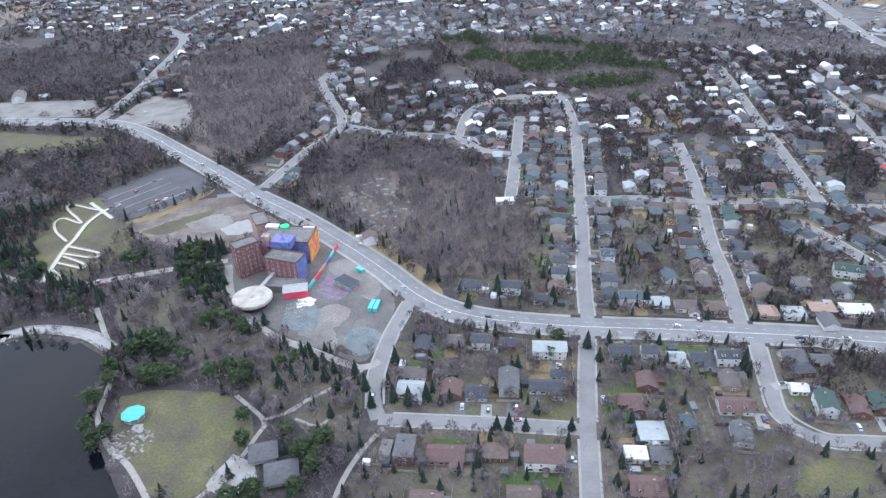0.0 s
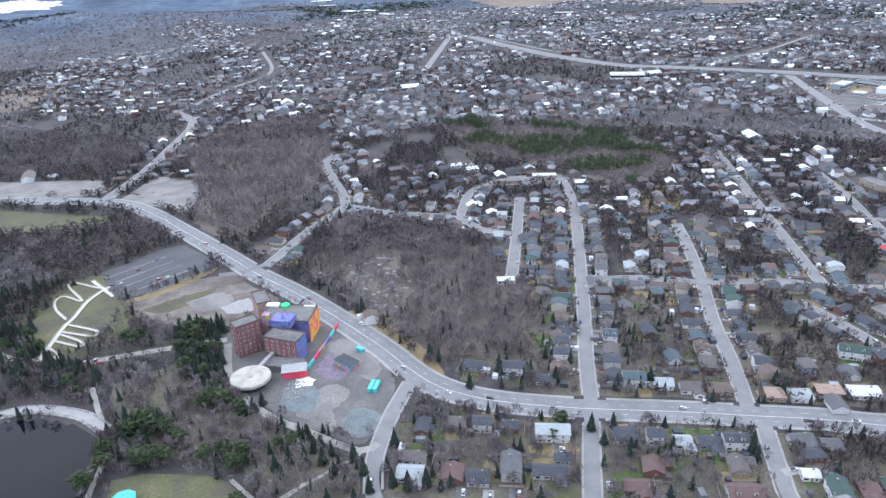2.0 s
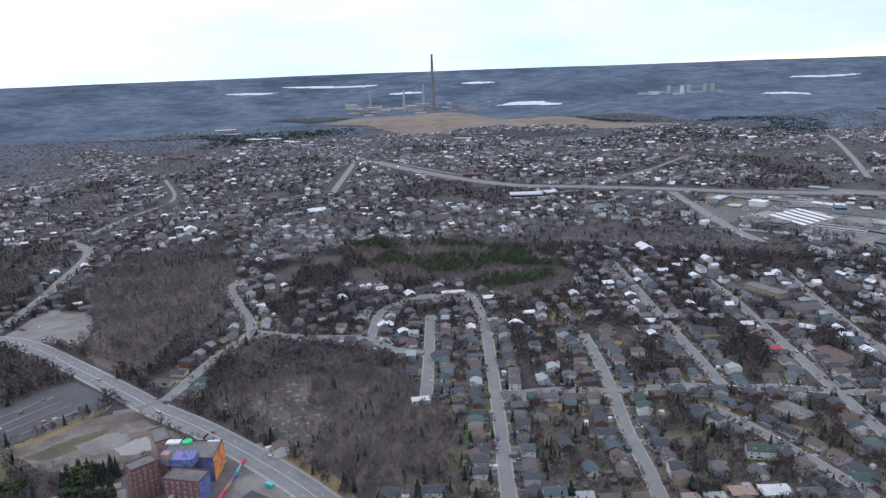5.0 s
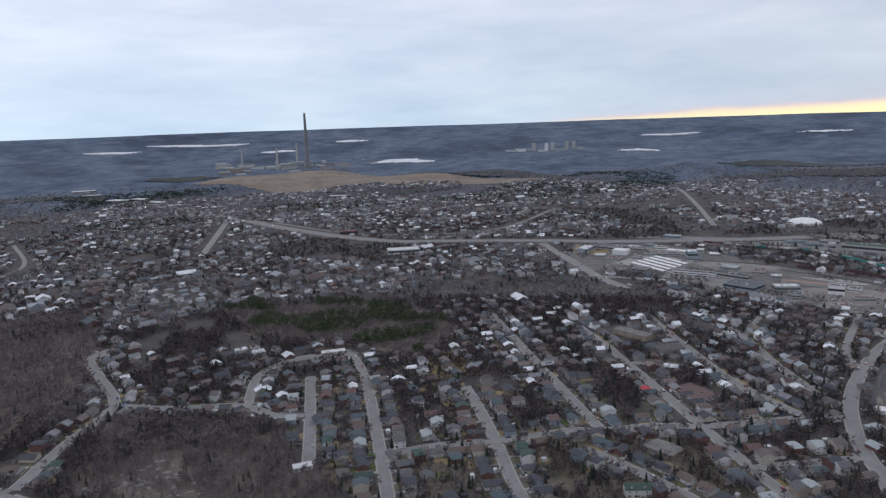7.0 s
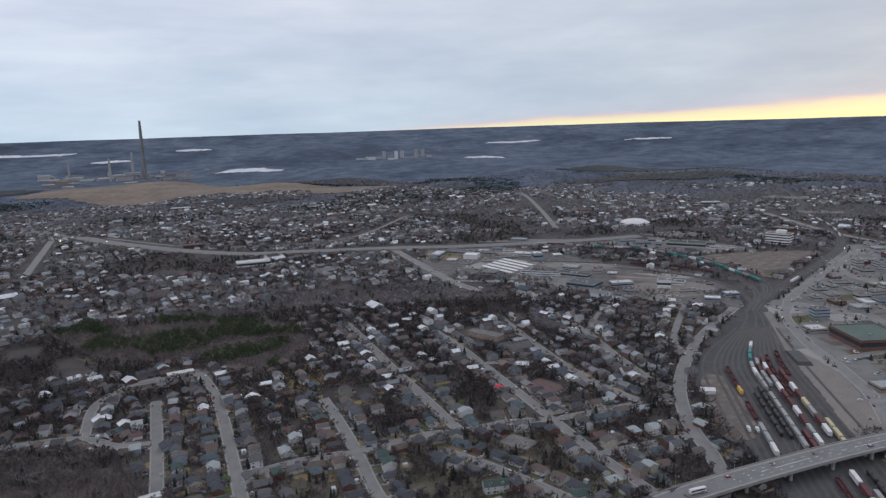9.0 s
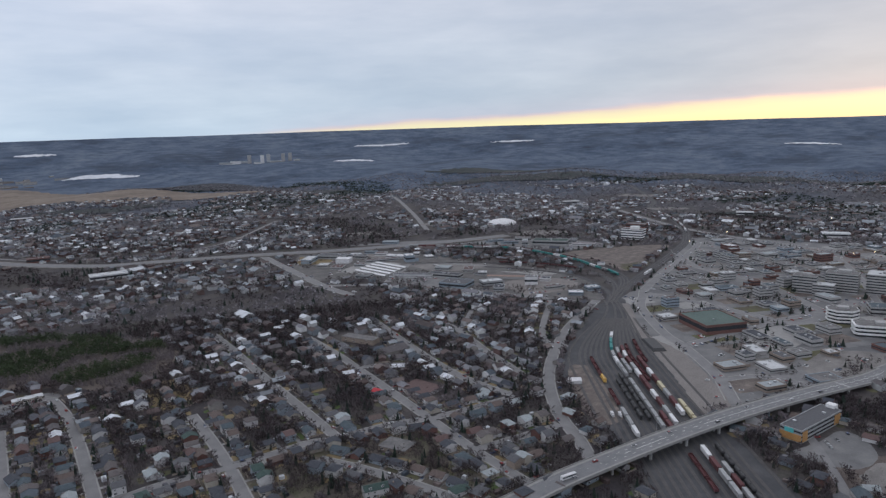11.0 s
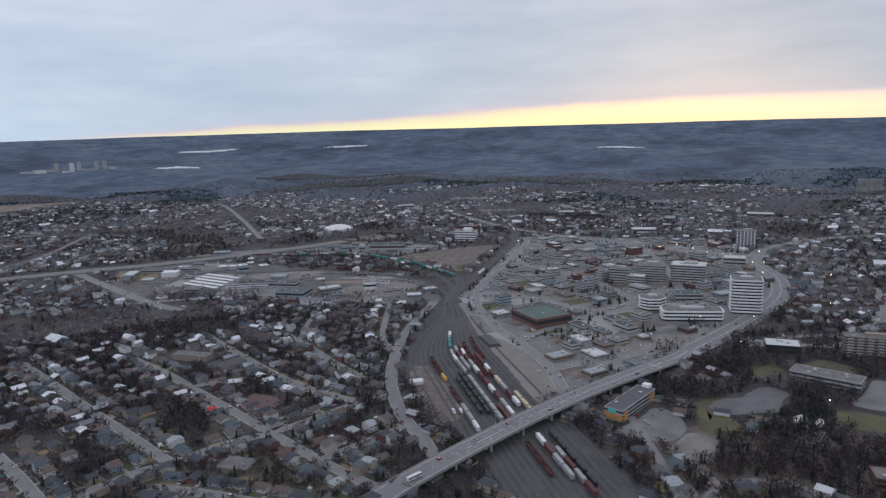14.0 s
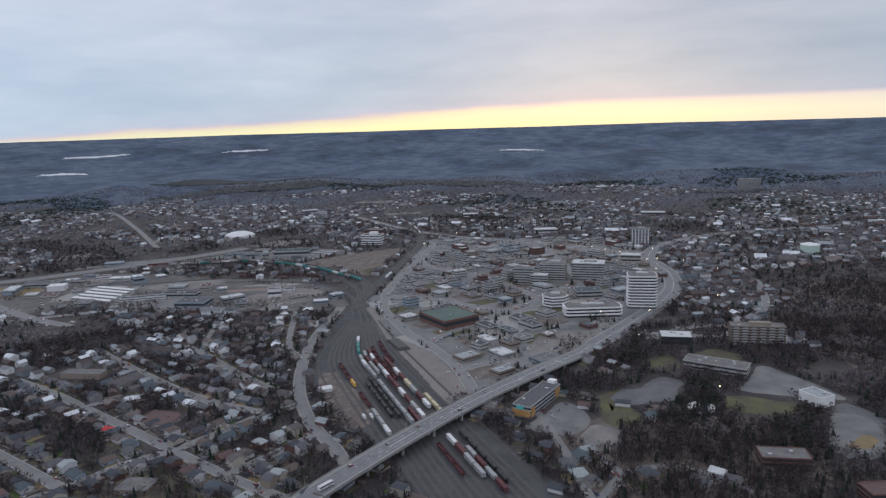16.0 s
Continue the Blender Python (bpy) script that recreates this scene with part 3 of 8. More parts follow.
RAIL_LINES = [  # width of the bed, then the line
    (17, [(785, 548), (827, 568), (883, 589), (997, 624), (1095, 654), (1205, 691), (1285, 723), (1408, 796), (1531, 897), (1644, 1017), (1727, 1083), (1852, 1152), (2107, 1387), (2375, 1715)]),
    (18, [(785, 550), (827, 568), (891, 600), (935, 640), (963, 705), (989, 773), (1001, 861), (997, 940), (962, 992), (915, 1061), (869, 1113), (774, 1188), (706, 1243), (560, 1340)]),
    (11, [(780, 548), (797, 557), (861, 595), (910, 650), (930, 716), (918, 791), (879, 857), (831, 913), (770, 980)]),
    (9, [(760, 545), (769, 546), (823, 579), (862, 633), (885, 694), (872, 777), (840, 850)])]
HOSPITAL_LOT = [(-150, 440), (-110, 462), (-68, 425), (-36, 382), (-32, 350), (-45, 306), (-74, 318), (-108, 342), (-140, 378), (-152, 415)]
CAR_PARK = [(-287, 538), (-243, 588), (-223, 580), (-198, 554), (-194, 539), (-244, 490), (-268, 508)]
GRAVEL_FLAT = [(-346, 716), (-340, 755), (-332, 800), (-282, 777), (-258, 710), (-266, 680), (-290, 695)]

for poly, m, z, label in (
        (W_SLOPE, M_litter, 0.03, "leaf litter under bare birch wood"), (W_NORTH, M_litter, 0.03, "leaf litter under grey bare wood"),
        (W_BELT, M_litter, 0.03, "leaf litter under mixed wood belt"), (W_PARK, M_ground, 0.03, "brown and straw grass under park trees"),
        (W_PINE, M_litter, 0.03, "forest floor of the pine hill"), (W_HILL, M_litter, 0.03, "leaf litter on the brushy hill"),
        (W_EAST, M_litter, 0.03, "leaf litter on the rocky hillside")):
    patch("ground_litter", poly, z, m, label, 2.0)
patch("ground_yards", [(-30, 318), (40, 318), (160, 300), (312, 280), (300, 190), (130, 180), (-44, 188), (-34, 250)], 0.012, M_ground, "straw-brown yard ground between the near houses", 1.0)
patch("ground_yards", [(14, 392), (50, 346), (160, 330), (330, 308), (346, 372), (352, 432), (280, 462), (112, 484), (60, 470)], 0.012, M_ground, "straw-brown yard ground north of the main road", 1.0)
patch("ground_lawn", FIELD, 0.05, M_lawn, "patchy green and straw park lawn")
patch("ground_lawn", [(-322, 520), (-284, 534), (-262, 500), (-236, 476), (-226, 440), (-236, 410), (-262, 403), (-290, 430), (-316, 462)], 0.05, M_lawn, "dry grass slope round the zigzag ramps")
patch("ground_dirt", [(-240, 490), (-185, 522), (-150, 500), (-118, 462), (-150, 440), (-180, 440), (-230, 460)], 0.05, M_dirt, "bare churned dirt behind the old hospital")
for k, (strip, m, what) in enumerate((([(-249, 480), (-219, 510), (-190, 539), (-195, 523), (-222, 491)], M_straw, "straw grass bank below the car park"), ([(-228, 470), (-205, 486), (-180, 500), (-186, 480), (-210, 462)], M_lawn, "thin grass on the churned slope"), ([(-196, 478), (-172, 492), (-160, 474), (-178, 462)], M_gravel, "grey rubble spread on the slope"),
                       ([(-168, 468), (-150, 480), (-140, 462), (-156, 456)], M_walk, "pale sandy scrape on the slope"), ([(-184, 520), (-165, 526), (-158, 510), (-180, 502)], M_litter, "dark brush patch on the slope"))):
    patch("ground_strip", strip, 0.062 + 0.005 * k, m, what, 1.5, step=4)
patch("ground_gravel", HOSPITAL_LOT, 0.06, M_yardgravel, "grey gravel lot round the old hospital")
patch("ground_pad", [(-60, 326), (-54, 336), (-45, 335), (-38, 326), (-42, 312), (-54, 311)], 0.09, M_bluepad, "darker green-grey stained ground", 0.5, step=2.5)
patch("ground_pad", [(-98, 360), (-88, 366), (-76, 352), (-80, 334), (-98, 342)], 0.09, M_bluepad, "blue-grey old parking surface", 0.8, step=3)
patch("ground_sand", [(-84, 352), (-70, 362), (-58, 352), (-66, 336), (-80, 334)], 0.075, M_sand, "brown dirt patch on the lot", 1.2, step=3)
patch("ground_sand", [(-70, 345), (-62, 318), (-74, 322), (-88, 334), (-84, 344)], 0.082, M_gravel, "pale dusty patch on the lot", 1.4, step=3)
patch("ground_sand", [(-80, 410), (-62, 414), (-50, 396), (-40, 372), (-52, 366), (-74, 396)], 0.075, M_gravel, "pale worn patch on the lot", 1.2, step=3)
patch("ground_paint", [(-77, 396), (-66, 392), (-62, 372), (-72, 366), (-82, 378)], 0.088, M_purple, "purple sprayed patch on the lot", 1.4, step=3)
patch("ground_paint", [(-93, 369), (-84, 370), (-82, 362), (-92, 360)], 0.094, M_white, "white spilled paint on the lot", 1.2, step=2)
patch("ground_gravel", GRAVEL_FLAT, 0.05, M_gravel, "pale gravel clearing beside the road")
patch("ground_gravel", WEST_YARD, 0.05, M_gravel, "grey gravel yard across the road")
patch("car_park", CAR_PARK, 0.07, M_tarmac, "grey asphalt car park with dividing strips", 0.4, "car park")
patch("ground_lot", [(60, 748), (135, 750), (138, 724), (64, 720)], 0.07, M_lot, "pale asphalt school yard", 0.5)
patch("ground_straw", [(196, 678), (241, 698), (246, 640), (204, 622)], 0.05, M_straw, "straw-coloured dry grass knoll", 2.0)
patch("ground_straw", [(-50, 446), (-10, 392), (-2, 366), (-14, 376), (-36, 410), (-70, 452)], 0.05, M_straw, "dry grass verge of the main road", 0.8)
patch("rail_ballast", BALLAST, 0.10, M_ballast, "dark ballast of the railway yard", 1.0, "railway yard")
patch("ground_sand", SANDLOT, 0.12, M_sand, "brown gravel lot beside the yard", 1.0)
patch("ground_lot", CENTRE, 0.04, M_lot, "grey paved blocks of the town centre", 1.0)
LOT_KINDS = ((M_dark, "dark patched asphalt lot in the town centre"), (M_gravel, "grey gravel lot in the town centre"), (M_walk, "pale concrete yard in the town centre"), (M_lawn, "thin spring grass between town blocks"), (M_dirt, "bare dirt lot in the town centre"), (M_road, "pale worn street block in the town centre"))
lot_rng = random.Random(77)
lot_u, lot_v = (math.cos(radians(-28)), math.sin(radians(-28))), (math.cos(radians(62)), math.sin(radians(62)))
for i in range(-12, 14):
    for j in range(-9, 10):
        bx, by = 1000 + 58 * i * lot_u[0] + 44 * j * lot_v[0], 380 + 58 * i * lot_u[1] + 44 * j * lot_v[1]
        hw, hd = lot_rng.uniform(17, 25), lot_rng.uniform(12, 18)
        quad = [(bx + a * hw * lot_u[0] + b * hd * lot_v[0], by + a * hw * lot_u[1] + b * hd * lot_v[1]) for a, b in ((-1, -1), (0, -1), (1, -1), (1, 0), (1, 1), (0, 1), (-1, 1), (-1, 0))]
        if all(bool(inside(CENTRE, *q)) for q in quad) and lot_rng.random() < 0.86:
            m, what = lot_rng.choice(LOT_KINDS)
            patch("ground_lot", quad, 0.052, m, what, 0.2, step=30)
patch("ground_lot", INDUSTRY, 0.04, M_yardgravel, "grey-brown bare ground of the industrial yards", 1.0)
patch("ground_lot", INDUSTRY_NORTH, 0.04, M_lot, "grey gravel of the sidings beyond the curve", 1.0)
patch("ground_sand", BARE_FIELD, 0.04, M_dirt, "brown bare field beside the railway", 2.0)
patch("ground_lawn", [(1004, 686), (1055, 664), (1000, 640), (975, 655)], 0.06, M_lawn, "thin green grass on the bare field", 1.5)
for lot, m, what in (([(664, 877), (732, 918), (747, 859), (695, 779)], M_lot, "grey paved yard beside the sheds"), ([(760, 960), (820, 930), (850, 860), (800, 850), (760, 900)], M_gravel, "pale gravel yard inside the curve"), ([(640, 1010), (720, 1040), (760, 985), (690, 950)], M_walk, "pale concrete yard round the storage sheds"),
                     ([(700, 1140), (780, 1100), (800, 1040), (740, 1060)], M_gravel, "grey gravel yard by the ball field"), ([(740, 660), (800, 640), (850, 660), (840, 720), (760, 740)], M_sand, "brown gravel flat inside the curve"), ([(830, 800), (870, 760), (880, 720), (850, 740)], M_walk, "pale worn strip along the inner track")):
    patch("ground_lot", lot, 0.055 + 0.004 * len(what) % 0.02, m, what, 2.0)
patch("ground_lot", [(602, 148), (626, 143), (635, 129), (672, 118), (670, 94), (646, 96), (621, 94), (609, 109), (591, 130)], 0.07, M_dark, "dark curved asphalt car park", 0.6)
PARK_LAWNS = ([(605, 158), (563, 146), (545, 132), (560, 106), (586, 124), (592, 146)], [(645, 54), (655, 34), (647, 1), (632, 10), (628, 32), (628, 52)], [(746, 100), (780, 81), (764, 48), (745, 61), (734, 87)], [(715, 138), (742, 119), (708, 103), (690, 124)])
for lawn in PARK_LAWNS:
    patch("ground_lawn", lawn, 0.05, M_lawn, "patchy lawn between low park buildings", 1.0)
patch("ground_lot", [(738, 35), (743, 23), (689, -38), (674, -29), (666, 43), (690, 40)], 0.06, M_lot, "pale grey asphalt drive and lot", 0.8)
patch("ground_lot", [(654, -29), (670, -42), (643, -68), (580, -63), (557, -45), (567, -34), (612, -40)], 0.06, M_dark, "grey asphalt lot below the white hall", 0.8)
patch("ground_sand", [(579, -38), (606, -51), (599, -60), (581, -53)], 0.075, M_straw, "oval straw-coloured plot in the lot", 0.5, step=3)
patch("ground_lot", [(508, 200), (545, 190), (575, 186), (572, 168), (545, 150), (515, 158)], 0.07, M_lot, "grey parking lot beside the motel", 0.5)
patch("ground_lot", [(508, 150), (540, 146), (536, 122), (508, 118), (494, 134)], 0.075, M_gravel, "rough gravel lot below the bridge", 0.8)
patch("ground_sand", [(560, 420), (520, 365), (478, 320), (455, 330), (490, 385), (545, 430)], 0.13, M_dirt, "brown dirt service strip in the yard", 1.0)
for lot, m in (([(772, 358), (834, 336), (822, 300), (731, 299), (735, 330)], M_walk), ([(767, 270), (795, 232), (788, 192), (690, 212), (695, 262)], M_gravel), ([(678, 428), (708, 412), (662, 365), (646, 378)], M_walk), ([(1301, 450), (1332, 275), (1262, 262), (1195, 365)], M_sand),
               ([(1080, 250), (1150, 268), (1180, 215), (1100, 190)], M_gravel), ([(1090, 480), (1190, 540), (1230, 480), (1140, 420)], M_gravel), ([(900, 470), (960, 500), (985, 440), (930, 420)], M_gravel)):
    patch("ground_lot", lot, 0.07, m, "pale worn parking lot in the town centre", 0.6)
patch("ground_lawn", [(1010, 440), (1060, 420), (1040, 360), (990, 400)], 0.06, M_lawn, "dry lawn of the memorial park", 1.0)
patch("ground_lawn", [(673, 1187), (710, 1146), (682, 1095), (633, 1120)], 0.08, M_straw, "dry grass ball field", 1.0)
patch("ground_lawn", [(144, 201), (156, 216), (173, 222), (186, 218), (184, 204), (175, 198)], 0.05, M_lawn, "dry grass lot behind the houses", 0.8)
patch("ground_lawn", [(76, 264), (84, 266), (84, 252), (76, 250)], 0.05, M_green, "fresh green front lawn", 0.3, step=2)
patch("ground_lawn", [(176, 322), (186, 324), (192, 318), (176, 314)], 0.05, M_green, "fresh green front lawn", 0.3, step=2)
patch("ground_lawn", [(120, 306), (150, 303), (150, 298), (120, 300)], 0.05, M_green, "green roadside lawn", 0.3, step=2)
patch("ground_lawn", [(40, 266), (66, 264), (64, 252), (40, 254)], 0.05, M_lawn, "dry hedged front lawn", 0.3, step=2)
# ================= roads =================
PARIS = [(-700, 745), (-498, 737), (-432, 730), (-357, 718), (-306, 688), (-244, 624), (-186, 561), (-153, 524), (-114, 486), (-75, 442), (-40, 399), (-21, 372), (-3, 353), (24, 339), (56, 331), (85, 326), (132, 320), (169, 314), (207, 308), (240, 300), (272, 298), (310, 290)]
AVENUE = [(740, 203), (868, 180), (970, 168), (1058, 168), (1154, 190), (1224, 224), (1285, 250), (1410, 248), (1557, 178), (1655, 78), (1799, -101)]
STREETS = {
    "elgin": [(-363, 712), (-355, 812), (-358, 921), (-365, 1043), (-392, 1109), (-424, 1154), (-408, 1184), (-386, 1320)],
    "pine": [(83, 331), (89, 373), (102, 447), (111, 502), (126, 594), (136, 667)],
    "spur": [(55, 496), (66, 563), (84, 680)],
    "oak": [(168, 314), (179, 372), (185, 415), (198, 474), (209, 535), (217, 593)],
    "long": [(284, 460), (295, 537), (307, 622), (325, 739), (336, 817)],
    "cross": [(109, 487), (154, 486), (199, 476), (264, 469), (284, 460), (325, 452), (363, 435)],
    "wind": [(-148, 537), (-124, 610), (-97, 678), (-118, 763), (-136, 828), (-124, 861), (-91, 861)],
    "crest": [(-97, 678), (-52, 652), (-8, 639), (19, 628), (38, 598), (65, 586)],
    "school": [(19, 628), (33, 697), (59, 729), (98, 743), (133, 734), (136, 667)],
    "side": [(-20, 366), (-32, 329), (-38, 299), (-40, 276), (-36, 259)],
    "south": [(-36, 259), (-11, 256), (28, 251), (67, 245)],
    "down": [(82, 326), (72, 278), (66, 246), (59, 203), (50, 150)],
    "bend": [(174, 314), (167, 285), (162, 259), (161, 242), (169, 234), (200, 228), (260, 222)],
    "maple": [(410, 718), (400, 637), (390, 585), (377, 516), (361, 435), (348, 367), (339, 300)],
    "birch": [(511, 726), (476, 606), (450, 496), (448, 417)],
    "ridge": [(562, 709), (563, 651), (551, 600), (522, 528), (495, 451)],
    "stub": [(628, 661), (550, 602)],
    "lane": [(745, 622), (626, 536), (588, 494), (597, 474)],
    "link_a": [(448, 417), (407, 425), (361, 435)],
    "link_b": [(348, 367), (387, 358), (430, 349)],
    "link_c": [(390, 585), (412, 577), (437, 559)],
    "yard": [(254, 440), (270, 400), (285, 345), (292, 305)],
    "bank": [(780, 570), (658, 520), (568, 470), (501, 421), (448, 366), (417, 319), (395, 292)],
    "ave_a": [(45, 1914), (-14, 1462)],
    "depot": [(634, 1281), (599, 1098), (570, 935), (567, 854)],
    "elm": [(1290, 698), (1227, 670), (1100, 628), (988, 594), (880, 557), (845, 538), (786, 502), (710, 424), (683, 384), (642, 334), (613, 304), (569, 269)],
    "king": [(858, 540), (860, 473), (849, 380), (843, 340), (868, 322), (928, 320), (1004, 317)],
    "notre": [(849, 352), (920, 323), (965, 302)],
    "larch": [(690, 382), (765, 366), (840, 348)],
    "siding": [(539, 962), (592, 920), (660, 843), (709, 718), (756, 590)],
    "sheds": [(654, 884), (741, 948), (775, 969), (815, 922), (849, 853)],
    "plaza": [(958, 269), (1157, 365), (1301, 457), (1341, 545)],
    "north": [(1341, 545), (1216, 615), (1225, 670)],
    "flats": [(811, 165), (826, 93), (849, 64)],
    "queen": [(613, 304), (647, 284), (659, 232)],
    "court": [(925, 330), (1026, 457), (1073, 587), (1180, 690)],
    "hillside": [(790, 150), (850, 120), (900, 60), (1000, 40), (1150, 60)],
    "beyond": [(1290, 250), (1330, 380), (1360, 560), (1420, 800), (1600, 1100)],
    "far_a": [(1691, 2362), (1459, 1915), (1250, 1560), (1050, 1250)],
    "far_b": [(-386, 1320), (-340, 1500), (-420, 1800)],
    "far_c": [(160, 1850), (330, 1550), (600, 1450), (900, 1700)],
}
WIDTH = defaultdict(lambda: 8.0, king=13.0, siding=9.0, elgin=12.0, bank=10.0, elm=11.0, depot=13.0, court=11.0, beyond=12.0, stub=6.5, link_a=7.0, link_b=7.0, link_c=7.0, ave_a=14.0, far_a=12.0, school=7.0)
ARTERY = [(-316, 2775), (-110, 2358), (50, 2035), (171, 1729), (272, 1529), (369, 1400), (464, 1350), (625, 1263), (756, 1180), (945, 1090), (1100, 1040)]


for bed_w, pts in RAIL_LINES:
    for q in smooth(pts, 8):
        mark(TAKEN, q[0], q[1], bed_w / 2 + 3)
        mark(HOUSED, q[0], q[1], bed_w / 2 + 6)
ROADS = []


def road(name, pts, width, m, label, walk_w=1.8, z=0.10, curb=True, clear=2.5):
    line = smooth(pts)
    tagged(link(name, ribbon(line, -width / 2, width / 2, z).mesh(name, m)), label, "road", kind="structure")
    ROADS.append((line, width, walk_w, z, curb))
    for p in line[::1]:
        mark(TAKEN, p[0], p[1], width / 2 + clear)
    return line


def kerbs():
    """Raised kerb and pavement along each street, left open where another road joins."""
    for i, (line, width, walk_w, z, curb) in enumerate(ROADS):
        if not curb:
            continue
        fine_line = smooth(line[::3], 2.0)
        n = normals(fine_line)
        s = Shape()
        for side in (-1, 1):
            mid = fine_line + n * side * (width / 2 + walk_w / 2)
            free = np.ones(len(mid), bool)
            for j, (other, w2, _, _, _) in enumerate(ROADS):
                if j == i:
                    continue
                near = other[(np.abs(other[:, 0] - mid[:, 0].mean()) < 900)]
                if len(near):
                    d = np.sqrt(((mid[:, None, :] - near[None, :, :]) ** 2).sum(-1)).min(1)
                    free &= d > w2 / 2 + walk_w * 0.5 + 1.8
            k = 0
            while k < len(mid):
                e = k
                while e < len(mid) and free[e]:
                    e += 1
                if e - k > 2:
                    lo, hi = (width / 2, width / 2 + walk_w) if side > 0 else (-width / 2 - walk_w, -width / 2)
                    ribbon(fine_line[k:e:2] if e - k > 4 else fine_line[k:e], lo, hi, z + 0.14, 0.3, s)
                k = e + 1
        if s.v:
            tagged(link("pavement", s.mesh("pavement", M_walk)), "pale concrete kerb and pavement", "pavement", kind="structure")


def dashes(line, off, width, dash, gap, z):
    """Painted lane marks along a road."""
    s = Shape()
    d = np.concatenate([[0], np.cumsum(np.linalg.norm(np.diff(line[:, :2], axis=0), axis=1))])
    n = normals(line)
    t = 0.0
    while t + dash < d[-1]:
        a = np.array([[np.interp(q, d, line[:, k] + n[:, k] * off) for k in (0, 1)] for q in (t, t + dash)])
        zz = z + (np.interp(t, d, line[:, 2]) if line.shape[1] > 2 else 0)
        e = a[1] - a[0]
        e = np.array([-e[1], e[0]]) / (np.linalg.norm(e) + 1e-9) * width / 2
        s.add([(*(a[0] - e), zz), (*(a[1] - e), zz), (*(a[1] + e), zz), (*(a[0] + e), zz)], [(0, 1, 2, 3)])
        t += dash + gap
    return s


paris = road("road_main", PARIS, 17.0, M_main, "grey four-lane main road with worn paint", 2.2, 0.12)
for off, dash, gap in ((0.15, 12, 0.1), (-0.15, 12, 0.1), (4.2, 3, 6), (-4.2, 3, 6)):
    tagged(link("road_paint", dashes(paris, off, 0.14, dash, gap, 0.128).mesh("road_paint", M_paint)), "worn white lane paint on the main road", "road paint", kind="structure")
avenue = road("road_avenue", AVENUE, 22.0, M_main, "wide grey avenue past office blocks", 2.2, 0.12)
tagged(link("road_paint", dashes(avenue, 0, 0.4, 12, 0.5, 0.128).mesh("road_paint", M_paint)), "worn centre paint on the avenue", "road paint", kind="structure")
STREET_LINES = {}
for k, (nm, pts) in enumerate(STREETS.items()):
    STREET_LINES[nm] = road("road_street", pts, WIDTH[nm], M_road, "pale worn residential street", 1.2, 0.09 + 0.0015 * (k % 12), curb=nm not in ("far_a", "far_b", "far_c", "ave_a", "lane", "stub"), clear=14 if nm in ("far_a", "far_b", "far_c", "ave_a", "depot", "beyond") else 2.5)
artery = road("road_artery", ARTERY, 20.0, M_main, "broad pale arterial road far across town", 2, 2.5, curb=False, clear=20)
tagged(link("embankment", ribbon(artery, -17, 17, 2.2, 4).mesh("embankment", M_gravel)), "gravel embankment of the arterial road", "embankment", kind="structure")
kerbs()

PATHS = [[(-33, 253), (-43, 238), (-51, 218), (-56, 190)], [(-112, 281), (-94, 262), (-95, 252), (-104, 228), (-118, 210)],
         [(-184, 296), (-180, 269), (-167, 249), (-151, 234), (-129, 205)], [(-148, 414), (-135, 372), (-108, 337), (-74, 314), (-48, 299), (-38, 304)],
         [(-47, 297), (-59, 286), (-75, 274), (-85, 265)], [(-221, 369), (-207, 345), (-195, 326)], [(-360, 432), (-321, 421), (-286, 405), (-266, 404)],
         [(-240, 397), (-213, 405), (-181, 413), (-150, 420)], [(-94, 262), (-80, 268), (-74, 276)], [(-60, 262), (-66, 256), (-78, 262)], [(-184, 524), (-165, 528), (-150, 540)]]
for i, p in enumerate(PATHS):
    line = smooth(p, 4)
    w = (2.6, 2.4, 3.0, 5.0, 2.2, 3.2, 4.5, 6.0, 2.0, 1.6, 7.0)[i]
    tagged(link("path", ribbon(line, -w / 2, w / 2, 0.11 + 0.004 * i).mesh("path", M_lot if i == 10 else M_path)), "pale gravel park path", "path", kind="structure")
    for q in line:
        mark(TAKEN, q[0], q[1], w / 2 + 1)
# stone causeway with a walk on it along the lake
cause = smooth([(-480, 362), (-280, 343), (-268, 343), (-247, 348), (-216, 341), (-195, 326)], 4)
tagged(link("causeway", ribbon(cause, -4.5, 4.5, 0.55, 3.2).mesh("causeway", M_rock)), "low stone causeway along the lake", "causeway", kind="structure")
tagged(link("causeway_walk", ribbon(cause, -2.6, 2.6, 0.66, 0.2).mesh("causeway_walk", M_walk)), "pale concrete walk on the causeway", "path", kind="structure")
for q in cause:
    mark(TAKEN, q[0], q[1], 6)
for poly in (BARE_FIELD, FIELD, HOSPITAL_LOT, CAR_PARK, GRAVEL_FLAT, BALLAST, SANDLOT):
    TAKEN |= inside(poly, GX, GY)
TAKEN |= inside([(60, 748), (135, 750), (138, 724), (64, 720)], GX, GY)
TAKEN |= inside([(608, 149), (672, 112), (654, 86), (610, 94), (588, 130)], GX, GY)
for poly in PARK_LAWNS + ([(738, 35), (743, 23), (689, -38), (674, -29), (666, 43)], [(654, -29), (670, -42), (643, -68), (580, -63), (557, -45), (612, -40)], [(602, 148), (626, 143), (672, 118), (670, 94), (621, 94), (591, 130)]):
    TAKEN |= inside(poly, GX, GY)
TAKEN |= inside([(508, 200), (575, 186), (572, 168), (540, 122), (508, 118), (494, 134), (505, 158)], GX, GY)
TAKEN |= inside([(-300, 520), (-284, 530), (-262, 500), (-240, 470), (-240, 430), (-262, 405), (-290, 430), (-300, 470)], GX, GY)
